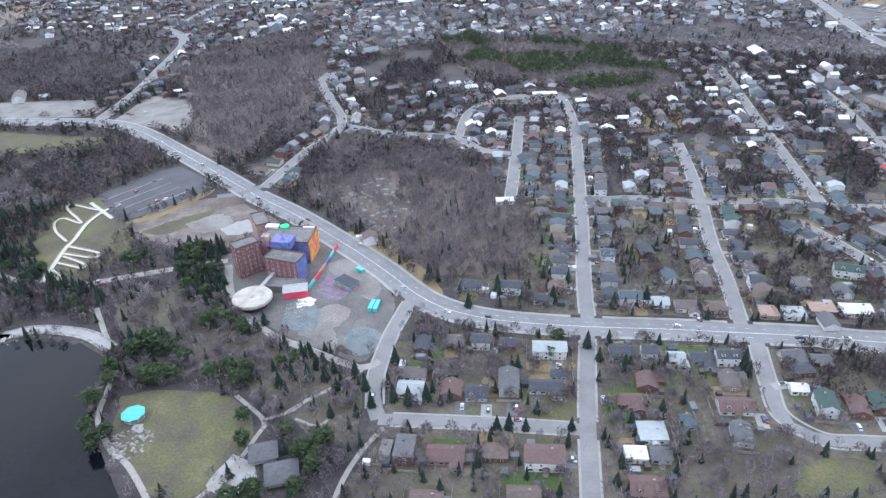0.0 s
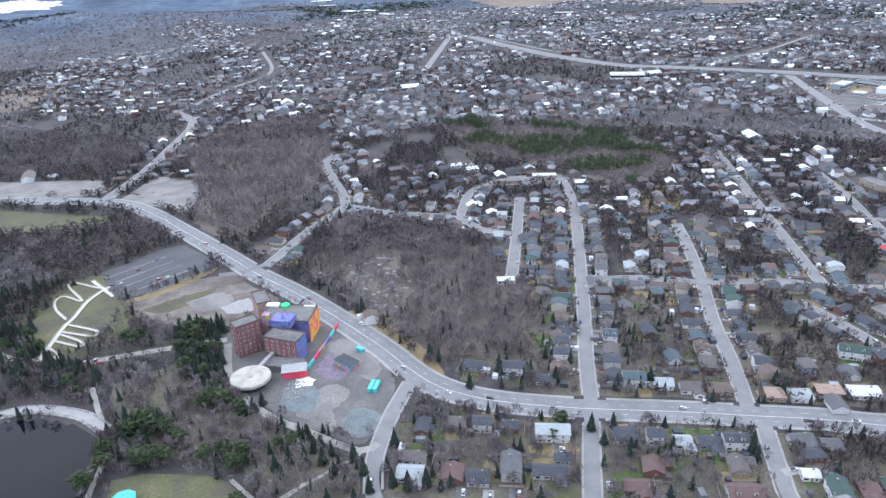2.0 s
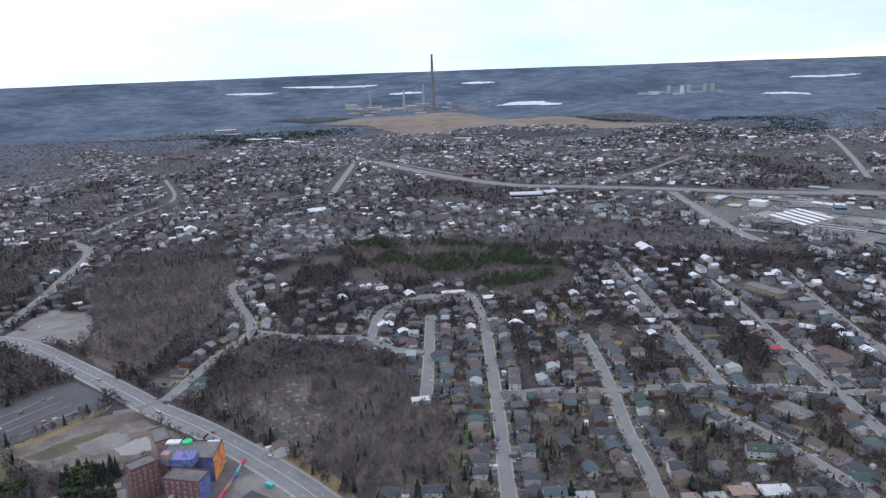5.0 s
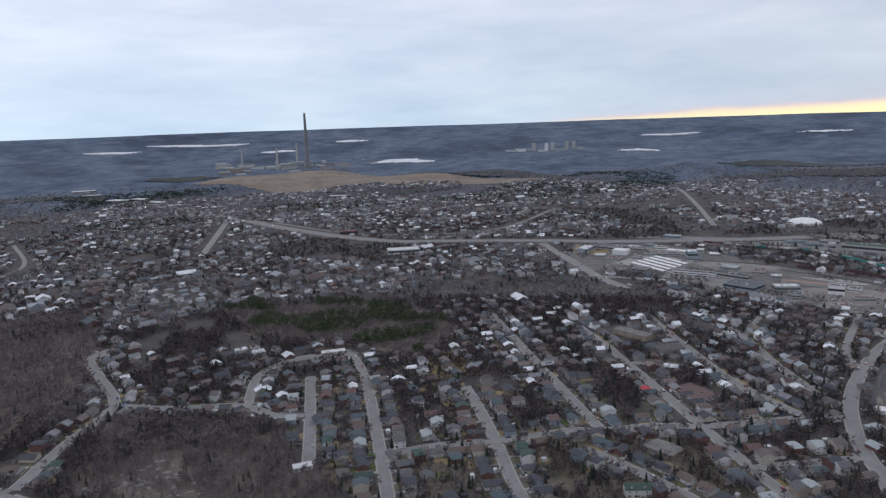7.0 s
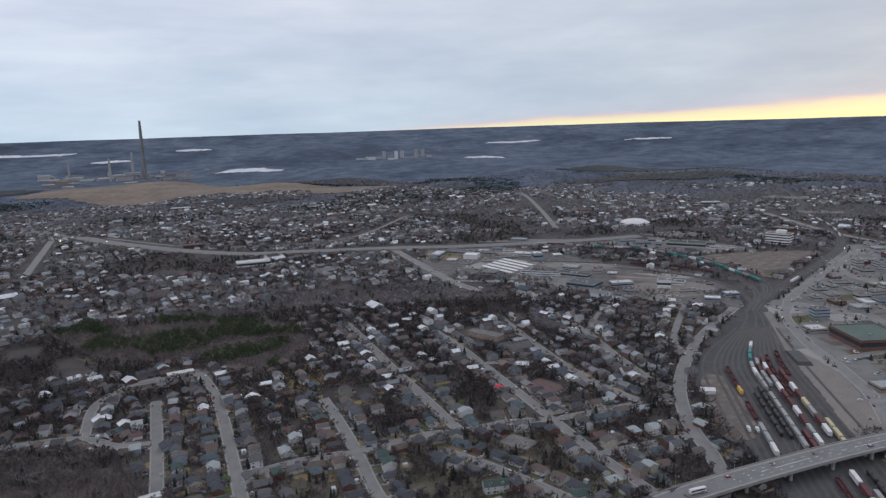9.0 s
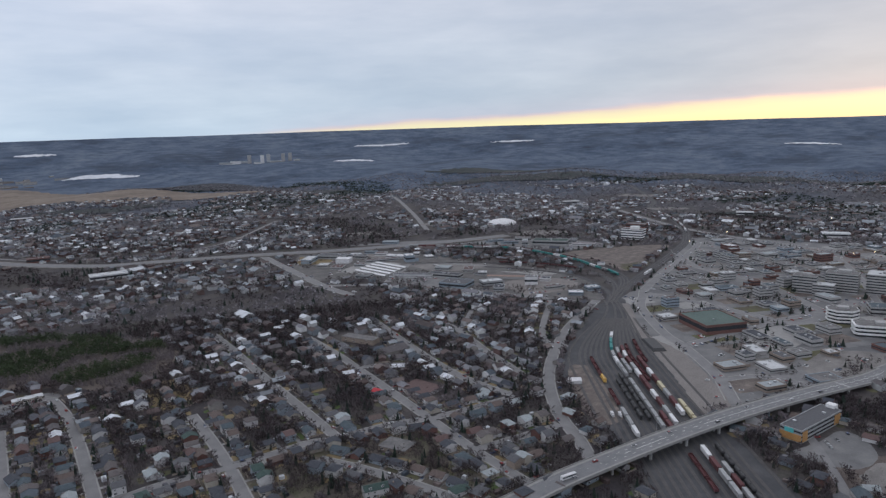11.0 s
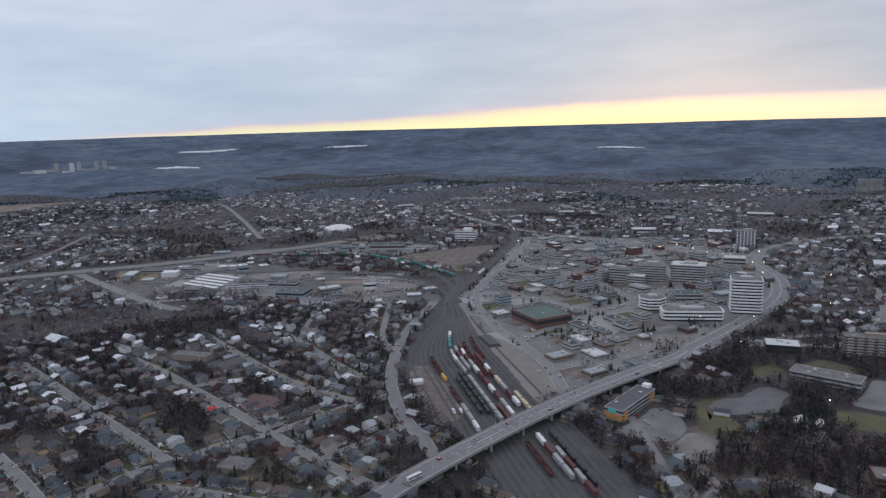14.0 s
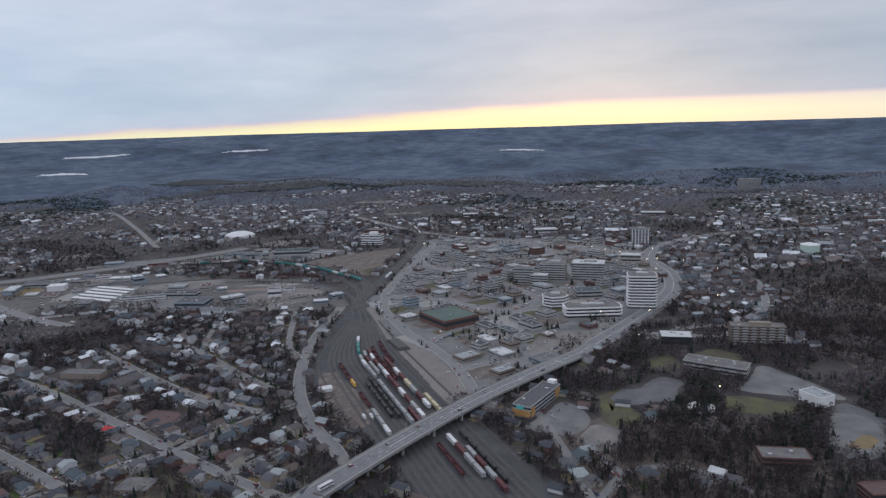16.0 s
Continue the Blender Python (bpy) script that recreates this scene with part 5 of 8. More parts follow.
# driveways with parked cars
def car_parts():
    b = Shape()
    prof = [(-2.25, 0.35), (-2.25, 0.85), (-1.9, 0.95), (1.15, 0.98), (2.15, 0.85), (2.3, 0.6), (2.3, 0.35)]
    n = len(prof)
    vs = [(x, -0.88, z) for x, z in prof] + [(x, 0.88, z) for x, z in prof]
    b.add(vs, [tuple(range(n)), tuple(range(2 * n - 1, n - 1, -1))] + [(i + 1, i, n + i, n + i + 1) for i in range(n - 1)] + [(0, n - 1, 2 * n - 1, n)])
    roof = Shape().box(-0.45, 0, 1.38, 1.9, 1.36, 0.08)
    c = Shape()
    vs = [(-2.0, -0.82, 0.93), (1.0, -0.82, 0.95), (0.4, -0.68, 1.40), (-1.4, -0.68, 1.40), (-2.0, 0.82, 0.93), (1.0, 0.82, 0.95), (0.4, 0.68, 1.40), (-1.4, 0.68, 1.40)]
    c.add(vs, [(0, 1, 2, 3), (7, 6, 5, 4), (1, 5, 6, 2), (4, 0, 3, 7), (3, 2, 6, 7)])
    w = Shape()
    k = 10
    ring = [(0.33 * math.cos(2 * math.pi * i / k), 0.33 * math.sin(2 * math.pi * i / k)) for i in range(k)]
    w.add([(a, -0.11, z) for a, z in ring] + [(a, 0.11, z) for a, z in ring], [tuple(range(k)), tuple(range(2 * k - 1, k - 1, -1))] + [((i + 1) % k, i, k + i, k + (i + 1) % k) for i in range(k)])
    return b.mesh("body", M_car), c.mesh("glazing", M_glass), roof.mesh("roof", M_car), w.mesh("wheel", M_tyre)


CAR_BODY, CAR_GLASS, CAR_ROOF, CAR_WHEEL = car_parts()
CAR_N = [0]


def car(x, y, ang, z=0.0, full=True, label="parked car with dark windows on asphalt", group="parked cars"):
    if CAR_N[0] > 260:
        return
    CAR_N[0] += 1
    e = empty("car", pose(x, y, zat(x, y) + z, 0, 0, ang), label, "car", group)
    link("body", CAR_BODY, e)
    link("glazing", CAR_GLASS, e)
    if full:
        link("roof", CAR_ROOF, e)
        for wx in (-1.4, 1.45):
            for wy in (-0.8, 0.8):
                link("wheel", CAR_WHEEL, e, pose(wx, wy, 0.33))


for i, (x, y, ang, dep) in enumerate(drives):
    s = Shape().box(0, -dep * 0.5, 0, 3.2, dep + 6, 0.06)
    tagged(link("driveway", s.mesh("driveway", M_walk if i % 3 == 0 else M_lot), m=pose(x, y, 0.02, 0, 0, ang)), "short asphalt driveway beside a house", "driveway", kind="structure")
    mark(TAKEN, x, y, 3)
    if rng.random() < 0.5:
        c, s_ = math.cos(radians(ang)), math.sin(radians(ang))
        car(x + s_ * dep * 0.6, y - c * dep * 0.6, ang + 90, 0.08, math.hypot(x, y) < 420)
for x, y, ang, dark in ((31, 262, 84, 1), (18, 261, 84, 0), (5, 264, 84, 1), (54, 227, 84, 1), (150, 246, 82, 0), (58, 292, 84, 1), (192, 238, 80, 1), (206, 240, 80, 0), (170, 270, 10, 0), (82, 233, -10, 1), (222, 322, 80, 1), (146, 328, 80, 1)):
    s = Shape().box(0, 0, 0, 10, 5.5, 0.06)
    tagged(link("driveway", s.mesh("driveway", M_dark if dark else M_walk), m=pose(x, y, 0.05, 0, 0, ang)), "asphalt driveway in front of a house", "driveway", kind="structure")
    mark(TAKEN, x, y, 5)
    car(x + 1.0, y + 0.6, ang, 0.11)
    if rng.random() < 0.5:
        car(x - 0.8 * math.cos(radians(ang)) + 2.3, y, ang + 180, 0.11)
for x, y, a in ((2, 349, -33), (26, 342, -14), (-28, 374, 128), (133, 325, -8), (196, 305, 172), (222, 307, -8), (-270, 655, -47), (-212, 592, -47), (-196, 566, 133), (-250, 622, 133), (-150, 515, 133), (-100, 476, -47), (-60, 432, 130), (-330, 706, -40), (-410, 732, 178), (-42, 276, 84), (33, 256, -5), (70, 236, 80), (89, 410, 80), (108, 466, 78), (196, 500, 78), (290, 480, 82)):
    line_n = 3.6
    car(x + line_n * math.sin(radians(a)) * 0.6, y - line_n * math.cos(radians(a)) * 0.6, a, 0.13, True, "car driving on the grey road", "cars on the road")
for i, (x, y) in enumerate(((-268, 512), (-262, 515), (-256, 540), (-232, 520), (-226, 523), (-247, 560), (-331, 738), (-336, 742), (-318, 744), (-300, 705), (-238, 398), (-232, 400), (-228, 396), (-222, 402))):
    car(x, y, 40 + 20 * (i % 3), 0.09)


def small_box(out, x, y, z, ang, w, d, h, top=1.0):
    c, s_ = math.cos(radians(ang)), math.sin(radians(ang))
    b = Shape().box(0, 0, 0, w, d, h, top=top)
    out.add([(x + p[0] * c - p[1] * s_, y + p[0] * s_ + p[1] * c, z + p[2]) for p in b.v], b.f[1:])


# sheds, fences and cars that stand about the yards farther off
gy = random.Random(31)
sheds, fences, lot_cars = Shape(), Shape(), Shape()
for r, _, a, kw in HOUSES:
    x, y, ang = a[:3]
    for _k in range(2):
        t = gy.uniform(0, 6.28)
        px, py = x + gy.uniform(8, 13) * math.cos(t), y + gy.uniform(8, 13) * math.sin(t)
        if not taken(TAKEN, px, py):
            small_box(sheds, px, py, 0, ang + gy.choice((0, 90)), gy.uniform(2.5, 6), gy.uniform(2.5, 4), gy.uniform(2.0, 2.8), 0.96)
            mark(TAKEN, px, py, 2)
    for sgn in (-1, 1):
        c, s_ = math.cos(radians(ang)), math.sin(radians(ang))
        px, py = x + sgn * c * (a[3] / 2 + 3.5), y + sgn * s_ * (a[3] / 2 + 3.5)
        if not taken(TAKEN, px + s_ * 5, py - c * 5) and not taken(TAKEN, px - s_ * 5, py + c * 5):
            small_box(fences, px, py, 0, ang + 90, gy.uniform(10, 16), 0.12, 1.6)
for nm, line in STREET_LINES.items():
    n_ = normals(line)
    for i in range(1, len(line) - 1):
        r = math.hypot(*line[i])
        if 430 < r < 1500 and gy.random() < 0.30:
            off = gy.choice((-1, 1)) * (WIDTH[nm] / 2 + gy.choice((-1.2, -1.2, 4.5, 7.0)))
            x, y = line[i] + n_[i] * off
            ang = math.degrees(math.atan2(-n_[i][0], n_[i][1])) + (90 if abs(off) > WIDTH[nm] / 2 + 2 else 0)
            small_box(lot_cars, x, y, 0.15, ang, 4.4, 1.8, 0.75)
            small_box(lot_cars, x - 0.2, y, 0.9, ang, 2.4, 1.6, 0.6, 0.8)
tagged(link("garden_sheds", sheds.mesh("garden_sheds", M_far_roof)), "small weathered garden sheds in the yards", "sheds", kind="stuff")
tagged(link("garden_fences", fences.mesh("garden_fences", M_wood)), "weathered board fences between the yards", "fences", kind="stuff")

# ================= bridge and railway =================
BRIDGE = [(310, 290, 3.0), (356, 280.5, 8.2), (460, 264, 9), (547, 245, 9), (631, 222, 8), (700, 207, 3.5), (745, 203, 0.3)]
RAMP = [(262, 298, 0.1), (285, 295, 1.0), (310, 290, 3.0)]
deck = smooth(RAMP[:-1] + BRIDGE, 6)
e = empty("road_bridge", pose(0, 0, 0), "long grey concrete road bridge over the rail yard", "bridge")
part("deck", ribbon(deck, -9.5, 9.5, 0.25, 1.5), M_main, e, "worn asphalt deck")
for lo, hi, nm in ((9.5, 9.9, "parapet"), (-9.9, -9.5, "parapet")):
    part(nm, ribbon(deck, lo, hi, 1.25, 2.2), M_walk, e, "pale concrete parapet")
for lo, hi in ((7.2, 9.5), (-9.5, -7.2)):
    part("footway", ribbon(deck, lo, hi, 0.42, 0.2), M_walk, e, "pale concrete footway")
part("girder", ribbon(deck[8:-8], -6.5, 6.5, -1.2, 1.1), M_conc, e, "concrete girders")
for off in (0.0, 3.6, -3.6):
    part("lane_paint", dashes(deck, off, 0.25 if off else 0.4, 3 if off else 12, 6 if off else 0.4, 0.262), M_paint, e, "worn white paint")
for q in deck:
    mark(TAKEN, q[0], q[1], 13)
for px, py in ((392, 276), (430, 269), (468, 262), (505, 255), (545, 245.5), (585, 235), (625, 224), (660, 214)):
    s = Shape()
    for k in (-5.5, 0, 5.5):
        s.box(k, 0, -0.3, 1.6, 1.6, 6.2)
    s.box(0, 0, 5.8, 14, 2.0, 1.2)
    link("pier", s.mesh("pier", M_conc), e, pose(px, py, 0, 0, 0, 77), "concrete pier with three columns")
for i in range(9):
    p = deck[int((i + 0.5) * len(deck) / 9)]
    for side in (1,):
        lamp = empty("street_lamp", pose(p[0], p[1] + 9.7, p[2] + 0.2), "tall grey steel street lamp on the bridge", "street lamp", "bridge lamps")
        part("pole", Shape().cyl(0, 0, 0, 0.12, 9, 6, r2=0.08), M_steel, lamp)
        part("arm", Shape().box(0, -1.2, 8.9, 0.1, 2.4, 0.1), M_steel, lamp)
        part("head", Shape().box(0, -2.3, 8.75, 0.3, 0.7, 0.18), M_frame, lamp)
U, N_ = np.array((-0.6695, -0.7428)), np.array((0.7428, -0.6695))


def yard_point(o, s):
    """A place in the rail yard: o across the tracks, s along them."""
    f = min(1.0, max(0.0, (-s - 690) / 250.0))
    f = f * f * (3 - 2 * f)
    oo = o + (218 + (o - 175) * 0.22 - o) * f
    return N_ * oo + U * s


TRACKS = [118, 130, 136, 142, 148, 154, 160, 166, 172, 178, 184, 190, 196, 202, 208, 220]
for o in TRACKS:
    ln = np.array([yard_point(o, s) for s in range(-945 if o in (130, 166, 190, 208) else -855, -190, 10)])
    t = tagged(link("rail_track", ribbon(ln, -1.4, 1.4, 0.2, 0.1).mesh("rail_track", M_sleeper)), "railway track with dark sleepers and steel rails", "railway track", kind="structure")
    for k in (-0.75, 0.75):
        link("rail", ribbon(ln, k - 0.08, k + 0.08, 0.36, 0.16).mesh("rail", M_railsteel), t)
RAIL_CURVES = []
for bed, (bed_w, pts) in enumerate(RAIL_LINES):
    ln = smooth(pts, 10)
    RAIL_CURVES.append(ln)
    tagged(link("rail_bed", ribbon(ln, -bed_w / 2, bed_w / 2, 0.14 + 0.012 * bed).mesh("rail_bed", M_ballast)), "dark curving ballast bed of the railway", "railway track", kind="structure")
    for off in ((-5, 0, 5) if bed_w > 15 else (-2.4, 2.4) if bed_w > 10 else (0,)):
        t = tagged(link("rail_track", ribbon(ln, off - 1.4, off + 1.4, 0.26 + 0.012 * bed, 0.08).mesh("rail_track", M_sleeper)), "curving railway track on dark ballast", "railway track", kind="structure")
        for k in (-0.75, 0.75):
            link("rail", ribbon(ln, off + k - 0.08, off + k + 0.08, 0.40 + 0.012 * bed, 0.14).mesh("rail", M_railsteel), t)


def freight_meshes():
    hop = Shape().box(0, 0, 1.1, 16.4, 3.0, 3.2, top=0.97)
    for k in range(9):
        for sy in (-1, 1):
            hop.box(-7.6 + 1.9 * k, sy * 1.5, 1.2, 0.14, 0.14, 3.0)
    hop.box(0, 0, 4.3, 15.0, 1.0, 0.18)
    box = Shape().box(0, 0, 1.1, 16.4, 3.0, 3.4)
    box.box(0, 0, 4.5, 16.6, 3.05, 0.12)
    for sy in (-1, 1):
        box.box(0, sy * 1.52, 1.3, 2.8, 0.08, 2.9)
        for k in range(6):
            box.box(-7.5 + 3.0 * k, sy * 1.52, 1.2, 0.12, 0.08, 3.2)
    tank = Shape()
    k = 14
    ring = [(1.5 * math.cos(2 * math.pi * i / k), 1.5 * math.sin(2 * math.pi * i / k)) for i in range(k)]
    secs = [(-7.6, 0.3), (-7.2, 0.8), (-6.6, 1.0), (6.6, 1.0), (7.2, 0.8), (7.6, 0.3)]
    vs = [(x, y * q, 2.7 + z * q) for x, q in secs for y, z in ring]
    tank.add(vs, [(a * k + i, a * k + (i + 1) % k, (a + 1) * k + (i + 1) % k, (a + 1) * k + i) for a in range(5) for i in range(k)] + [tuple(range(k)), tuple(range(6 * k - 1, 5 * k - 1, -1))])
    tank.cyl(0, 0, 4.0, 0.6, 0.7, 10).box(0, 0, 1.0, 16.2, 1.6, 0.35)
    gon = Shape().box(0, 0, 1.1, 16.4, 3.0, 0.3)
    for sy in (-1, 1):
        gon.box(0, sy * 1.45, 1.4, 16.4, 0.14, 1.6)
        for kk in range(10):
            gon.box(-7.6 + 1.7 * kk, sy * 1.56, 1.3, 0.16, 0.1, 1.7)
    for sx in (-1, 1):
        gon.box(sx * 8.1, 0, 1.4, 0.14, 2.9, 1.6)
    eng = Shape().box(0, 0, 1.0, 17.0, 2.9, 0.5).box(-1.2, 0, 1.5, 12, 2.0, 2.4).box(6.0, 0, 1.5, 2.6, 2.9, 2.9).box(7.9, 0, 1.5, 1.2, 1.8, 1.6)
    return {"hopper": hop.mesh("body", M_hop), "boxcar": box.mesh("body", M_rust), "tank": tank.mesh("body", M_blk), "gondola": gon.mesh("body", M_rust), "engine": eng.mesh("body", M_loco)}


FREIGHT = freight_meshes()
bog = Shape().box(0, 0, 0.55, 2.6, 2.0, 0.45)
for wx in (-0.9, 0.9):
    for wy in (-0.75, 0.75):
        k = 8
        ring = [(0.42 * math.cos(2 * math.pi * i / k), 0.42 * math.sin(2 * math.pi * i / k)) for i in range(k)]
        bog.add([(wx + a, wy - 0.08, 0.46 + z) for a, z in ring] + [(wx + a, wy + 0.08, 0.46 + z) for a, z in ring], [tuple(range(k)), tuple(range(2 * k - 1, k - 1, -1))] + [((i + 1) % k, i, k + i, k + (i + 1) % k) for i in range(k)])
BOGIE = bog.mesh("bogie", M_blk)
M_teal = mat("teal_steel", [(0.04, 0.17, 0.165), (0.07, 0.23, 0.22)], scale=0.3, rough=0.7)
M_cream = mat("cream_steel", [(0.38, 0.34, 0.23), (0.46, 0.42, 0.29)], scale=0.3, rough=0.7)
SKIN = {"grey": (M_hop, "light grey"), "white": (M_white, "white"), "rust": (M_rust, "rust-red"), "black": (M_blk, "black"), "teal": (M_teal, "teal"), "cream": (M_cream, "cream-yellow"), "yellow": (M_loco, "yellow")}
KIND = {"hopper": "covered hopper wagon", "boxcar": "boxcar", "tank": "tank wagon", "gondola": "open gondola wagon", "engine": "diesel engine"}


def freight(o, s, kind, skin):
    p, q = yard_point(o, s), yard_point(o, s + 2)
    ang = math.degrees(math.atan2(q[1] - p[1], q[0] - p[0]))
    e = empty("freight_car", pose(p[0], p[1], 0.34, 0, 0, ang), "%s %s standing on a track" % (SKIN[skin][1], KIND[kind]), "rail wagon", "wagons in the yard")
    link("body", FREIGHT[kind], e, mat_over=SKIN[skin][0])
    for bx in (-5.6, 5.6):
        link("bogie", BOGIE, e, pose(bx, 0, 0))


ROWS = [(142, -705, -655, "gondola", ("rust",)), (142, -652, -622, "engine", ("yellow",)), (142, -616, -575, "gondola", ("rust",)), (142, -570, -508, "hopper", ("grey", "grey", "white")),
        (166, -786, -765, "hopper", ("white",)), (166, -764, -722, "hopper", ("teal",)), (166, -720, -640, "hopper", ("grey", "white", "grey")), (166, -638, -518, "hopper", ("grey",)),
        (154, -640, -540, "tank", ("black",)), (160, -655, -536, "tank", ("black",)),
        (178, -735, -530, "boxcar", ("rust", "white", "rust", "grey", "white", "rust")), (172, -730, -650, "hopper", ("grey", "rust", "grey")), (172, -560, -525, "boxcar", ("rust",)),
        (184, -745, -640, "gondola", ("rust",)), (190, -700, -545, "boxcar", ("rust", "rust", "white", "rust", "cream", "grey", "rust", "white")),
        (196, -760, -690, "gondola", ("rust",)), (196, -585, -535, "hopper", ("cream",)),
        (172, -486, -425, "gondola", ("rust",)), (184, -495, -415, "boxcar", ("white", "rust", "grey", "grey", "white")), (196, -500, -415, "tank", ("black",)), (190, -470, -400, "hopper", ("grey", "rust"))]
def freight_at(p, ang, kind, skin):
    e = empty("freight_car", pose(p[0], p[1], 0.36, 0, 0, ang), "%s %s standing on a curving track" % (SKIN[skin][1], KIND[kind]), "rail wagon", "wagons on the curve")
    link("body", FREIGHT[kind], e, mat_over=SKIN[skin][0])
    for bx in (-5.6, 5.6):
        link("bogie", BOGIE, e, pose(bx, 0, 0))


for which, off, d0, d1, kind, skins in ((1, 5, 178, 420, "hopper", ("teal", "teal", "grey", "teal", "white", "teal")), (1, 5, 440, 640, "hopper", ("grey", "white", "grey", "teal")), (1, 0, 500, 700, "boxcar", ("rust", "grey", "rust")),
                                       (1, -5, 330, 480, "gondola", ("rust", "rust", "grey")), (2, 2.4, 250, 380, "gondola", ("rust",)), (0, -5, 190, 215, "hopper", ("white",)), (0, 0, 640, 960, "hopper", ("grey", "white", "grey", "rust"))):
    ln = RAIL_CURVES[which]
    d = np.concatenate([[0], np.cumsum(np.linalg.norm(np.diff(ln, axis=0), axis=1))])
    nn, t, i = normals(ln), d0, 0
    while t < d1:
        p = [np.interp(t, d, ln[:, k] + nn[:, k] * off) for k in (0, 1)]
        q = [np.interp(t + 3, d, ln[:, k] + nn[:, k] * off) for k in (0, 1)]
        freight_at(p, math.degrees(math.atan2(q[1] - p[1], q[0] - p[0])), kind, skins[i % len(skins)])
        t, i = t + 18.4, i + 1
for x, y, ang in ((573, 180, 40), (556, 181, 40), (546, 185, 40), (551, 194, 130), (540, 180, 40), (469, 116, 30), (464, 107, 30), (459, 112, 30), (466, 112, 30), (472, 115, 30), (451, 102, 120), (430, 121, 40), (433, 114, 40)):
    small_box(lot_cars, x, y, 0.1, ang, 4.4, 1.8, 0.75)
    small_box(lot_cars, x, y, 0.85, ang, 2.4, 1.6, 0.6, 0.8)
for o, s0, s1, kind, skins in ROWS:
    s, i = s0 + 8, 0
    while s <= s1 - 4:
        freight(o, s, kind, skins[i % len(skins)])
        s, i = s + 18.2, i + 1

# ================= larger buildings =================
def block(name, x, y, ang, w, d, h, wall, roof, floors, label, category="building", band=M_glass, units=2, solid=0.0, group="", pent=0.0):
    """A flat-roofed block: body, parapet, roof, one window band a floor, rooftop units."""
    e = empty(name, pose(x, y, zat(x, y), 0, 0, ang), label, category, group)
    s = Shape().box(0, 0, -0.2, w, d, h + 0.2)
    for sx, sy, bw, bd in ((0, -1, w, 0.35), (0, 1, w, 0.35), (-1, 0, 0.35, d), (1, 0, 0.35, d)):
        s.box(sx * (w / 2 - 0.1), sy * (d / 2 - 0.1), h, bw + 0.2, bd + 0.2, 0.7)
    part("body", s, wall, e)
    part("roof", Shape().box(0, 0, h + 0.004, w - 0.6, d - 0.6, 0.15), roof, e)
    fh = h / max(1, floors)
    for f in range(floors):
        b = Shape()
        zz, hh = f * fh + fh * (0.42 if group else 0.38), fh * (0.26 if group else 0.42)
        b.box(0, 0, zz, w * (1 - solid) + 0.12, d * (1 - solid * 0.3) + 0.12, hh)
        part("window_band", b, band, e)
    g = random.Random(int(x * 7 + y))
    for _ in range(units):
        ux, uy = g.uniform(-0.35, 0.35) * w, g.uniform(-0.35, 0.35) * d
        part("roof_unit", Shape().box(ux, uy, h + 0.1, g.uniform(1.5, 3.5), g.uniform(1.5, 3), g.uniform(0.9, 1.8)), M_steel, e, "grey rooftop fan unit")
    if group and g.random() < 0.6:
        aw, ah, ad = g.uniform(4, 8), h * g.uniform(0.5, 0.75), d * g.uniform(0.45, 0.8)
        ax, ay = g.choice((-1, 1)) * (w / 2 + aw / 2 - 0.05), g.uniform(-0.1, 0.1) * d
        annex = part("annex", Shape().box(ax, ay, -0.2, aw, ad, ah + 0.2), wall, e)
        part("roof", Shape().box(ax, ay, ah, aw + 0.3, ad + 0.3, 0.25), g.choice([ROOFS["tar"], ROOFS["grey"], ROOFS["slate"]]), annex)
    if pent:
        part("penthouse", Shape().box(0.05 * w, 0.1 * d, h, w * 0.4, d * 0.4, pent), wall, e)
    for a in np.arange(-w / 2, w / 2 + 3, 5):
        for b in np.arange(-d / 2, d / 2 + 3, 5):
            c_, s_ = math.cos(radians(ang)), math.sin(radians(ang))
            mark(TAKEN, x + a * c_ - b * s_, y + a * s_ + b * c_, 5)
            mark(HOUSED, x + a * c_ - b * s_, y + a * s_ + b * c_, 6)
    return e


def banded(name, pts, h, floors, x, y, ang, label):
    """Office block with white spandrel rings standing proud of dark glass."""
    e = empty(name, pose(x, y, 0, 0, 0, ang), label, "office building")
    cx, cy = np.mean(pts, axis=0)
    inner = [(cx + (p[0] - cx) * 0.95, cy + (p[1] - cy) * 0.95) for p in pts]
    part("glazing", Shape().prism(inner, 0, h - 0.3), M_glass, e, "dark recessed glazing")
    fh = h / floors
    for f in range(floors):
        part("spandrel", Shape().prism(pts, f * fh + fh * 0.52, fh * 0.48), M_concw, e, "white precast band")
    part("roof", Shape().prism(inner, h + 0.01, 0.12), ROOFS["tar"], e)
    part("penthouse", Shape().prism([(cx + (p[0] - cx) * 0.4, cy + (p[1] - cy) * 0.4) for p in pts], h, 2.6), M_conc, e)
    for p in pts:
        for k in (0.3, 0.7, 1.0):
            q = Matrix.Rotation(radians(ang), 2) @ Vector((p[0] * k, p[1] * k))
            mark(TAKEN, x + q.x, y + q.y, 12)
            mark(HOUSED, x + q.x, y + q.y, 12)


def chamfer(w, d, c):
    a, b = w / 2, d / 2
    return [(-a + c, -b), (a - c, -b), (a, -b + c), (a, b - c), (a - c, b), (-a + c, b), (-a, b - c), (-a, -b + c)]


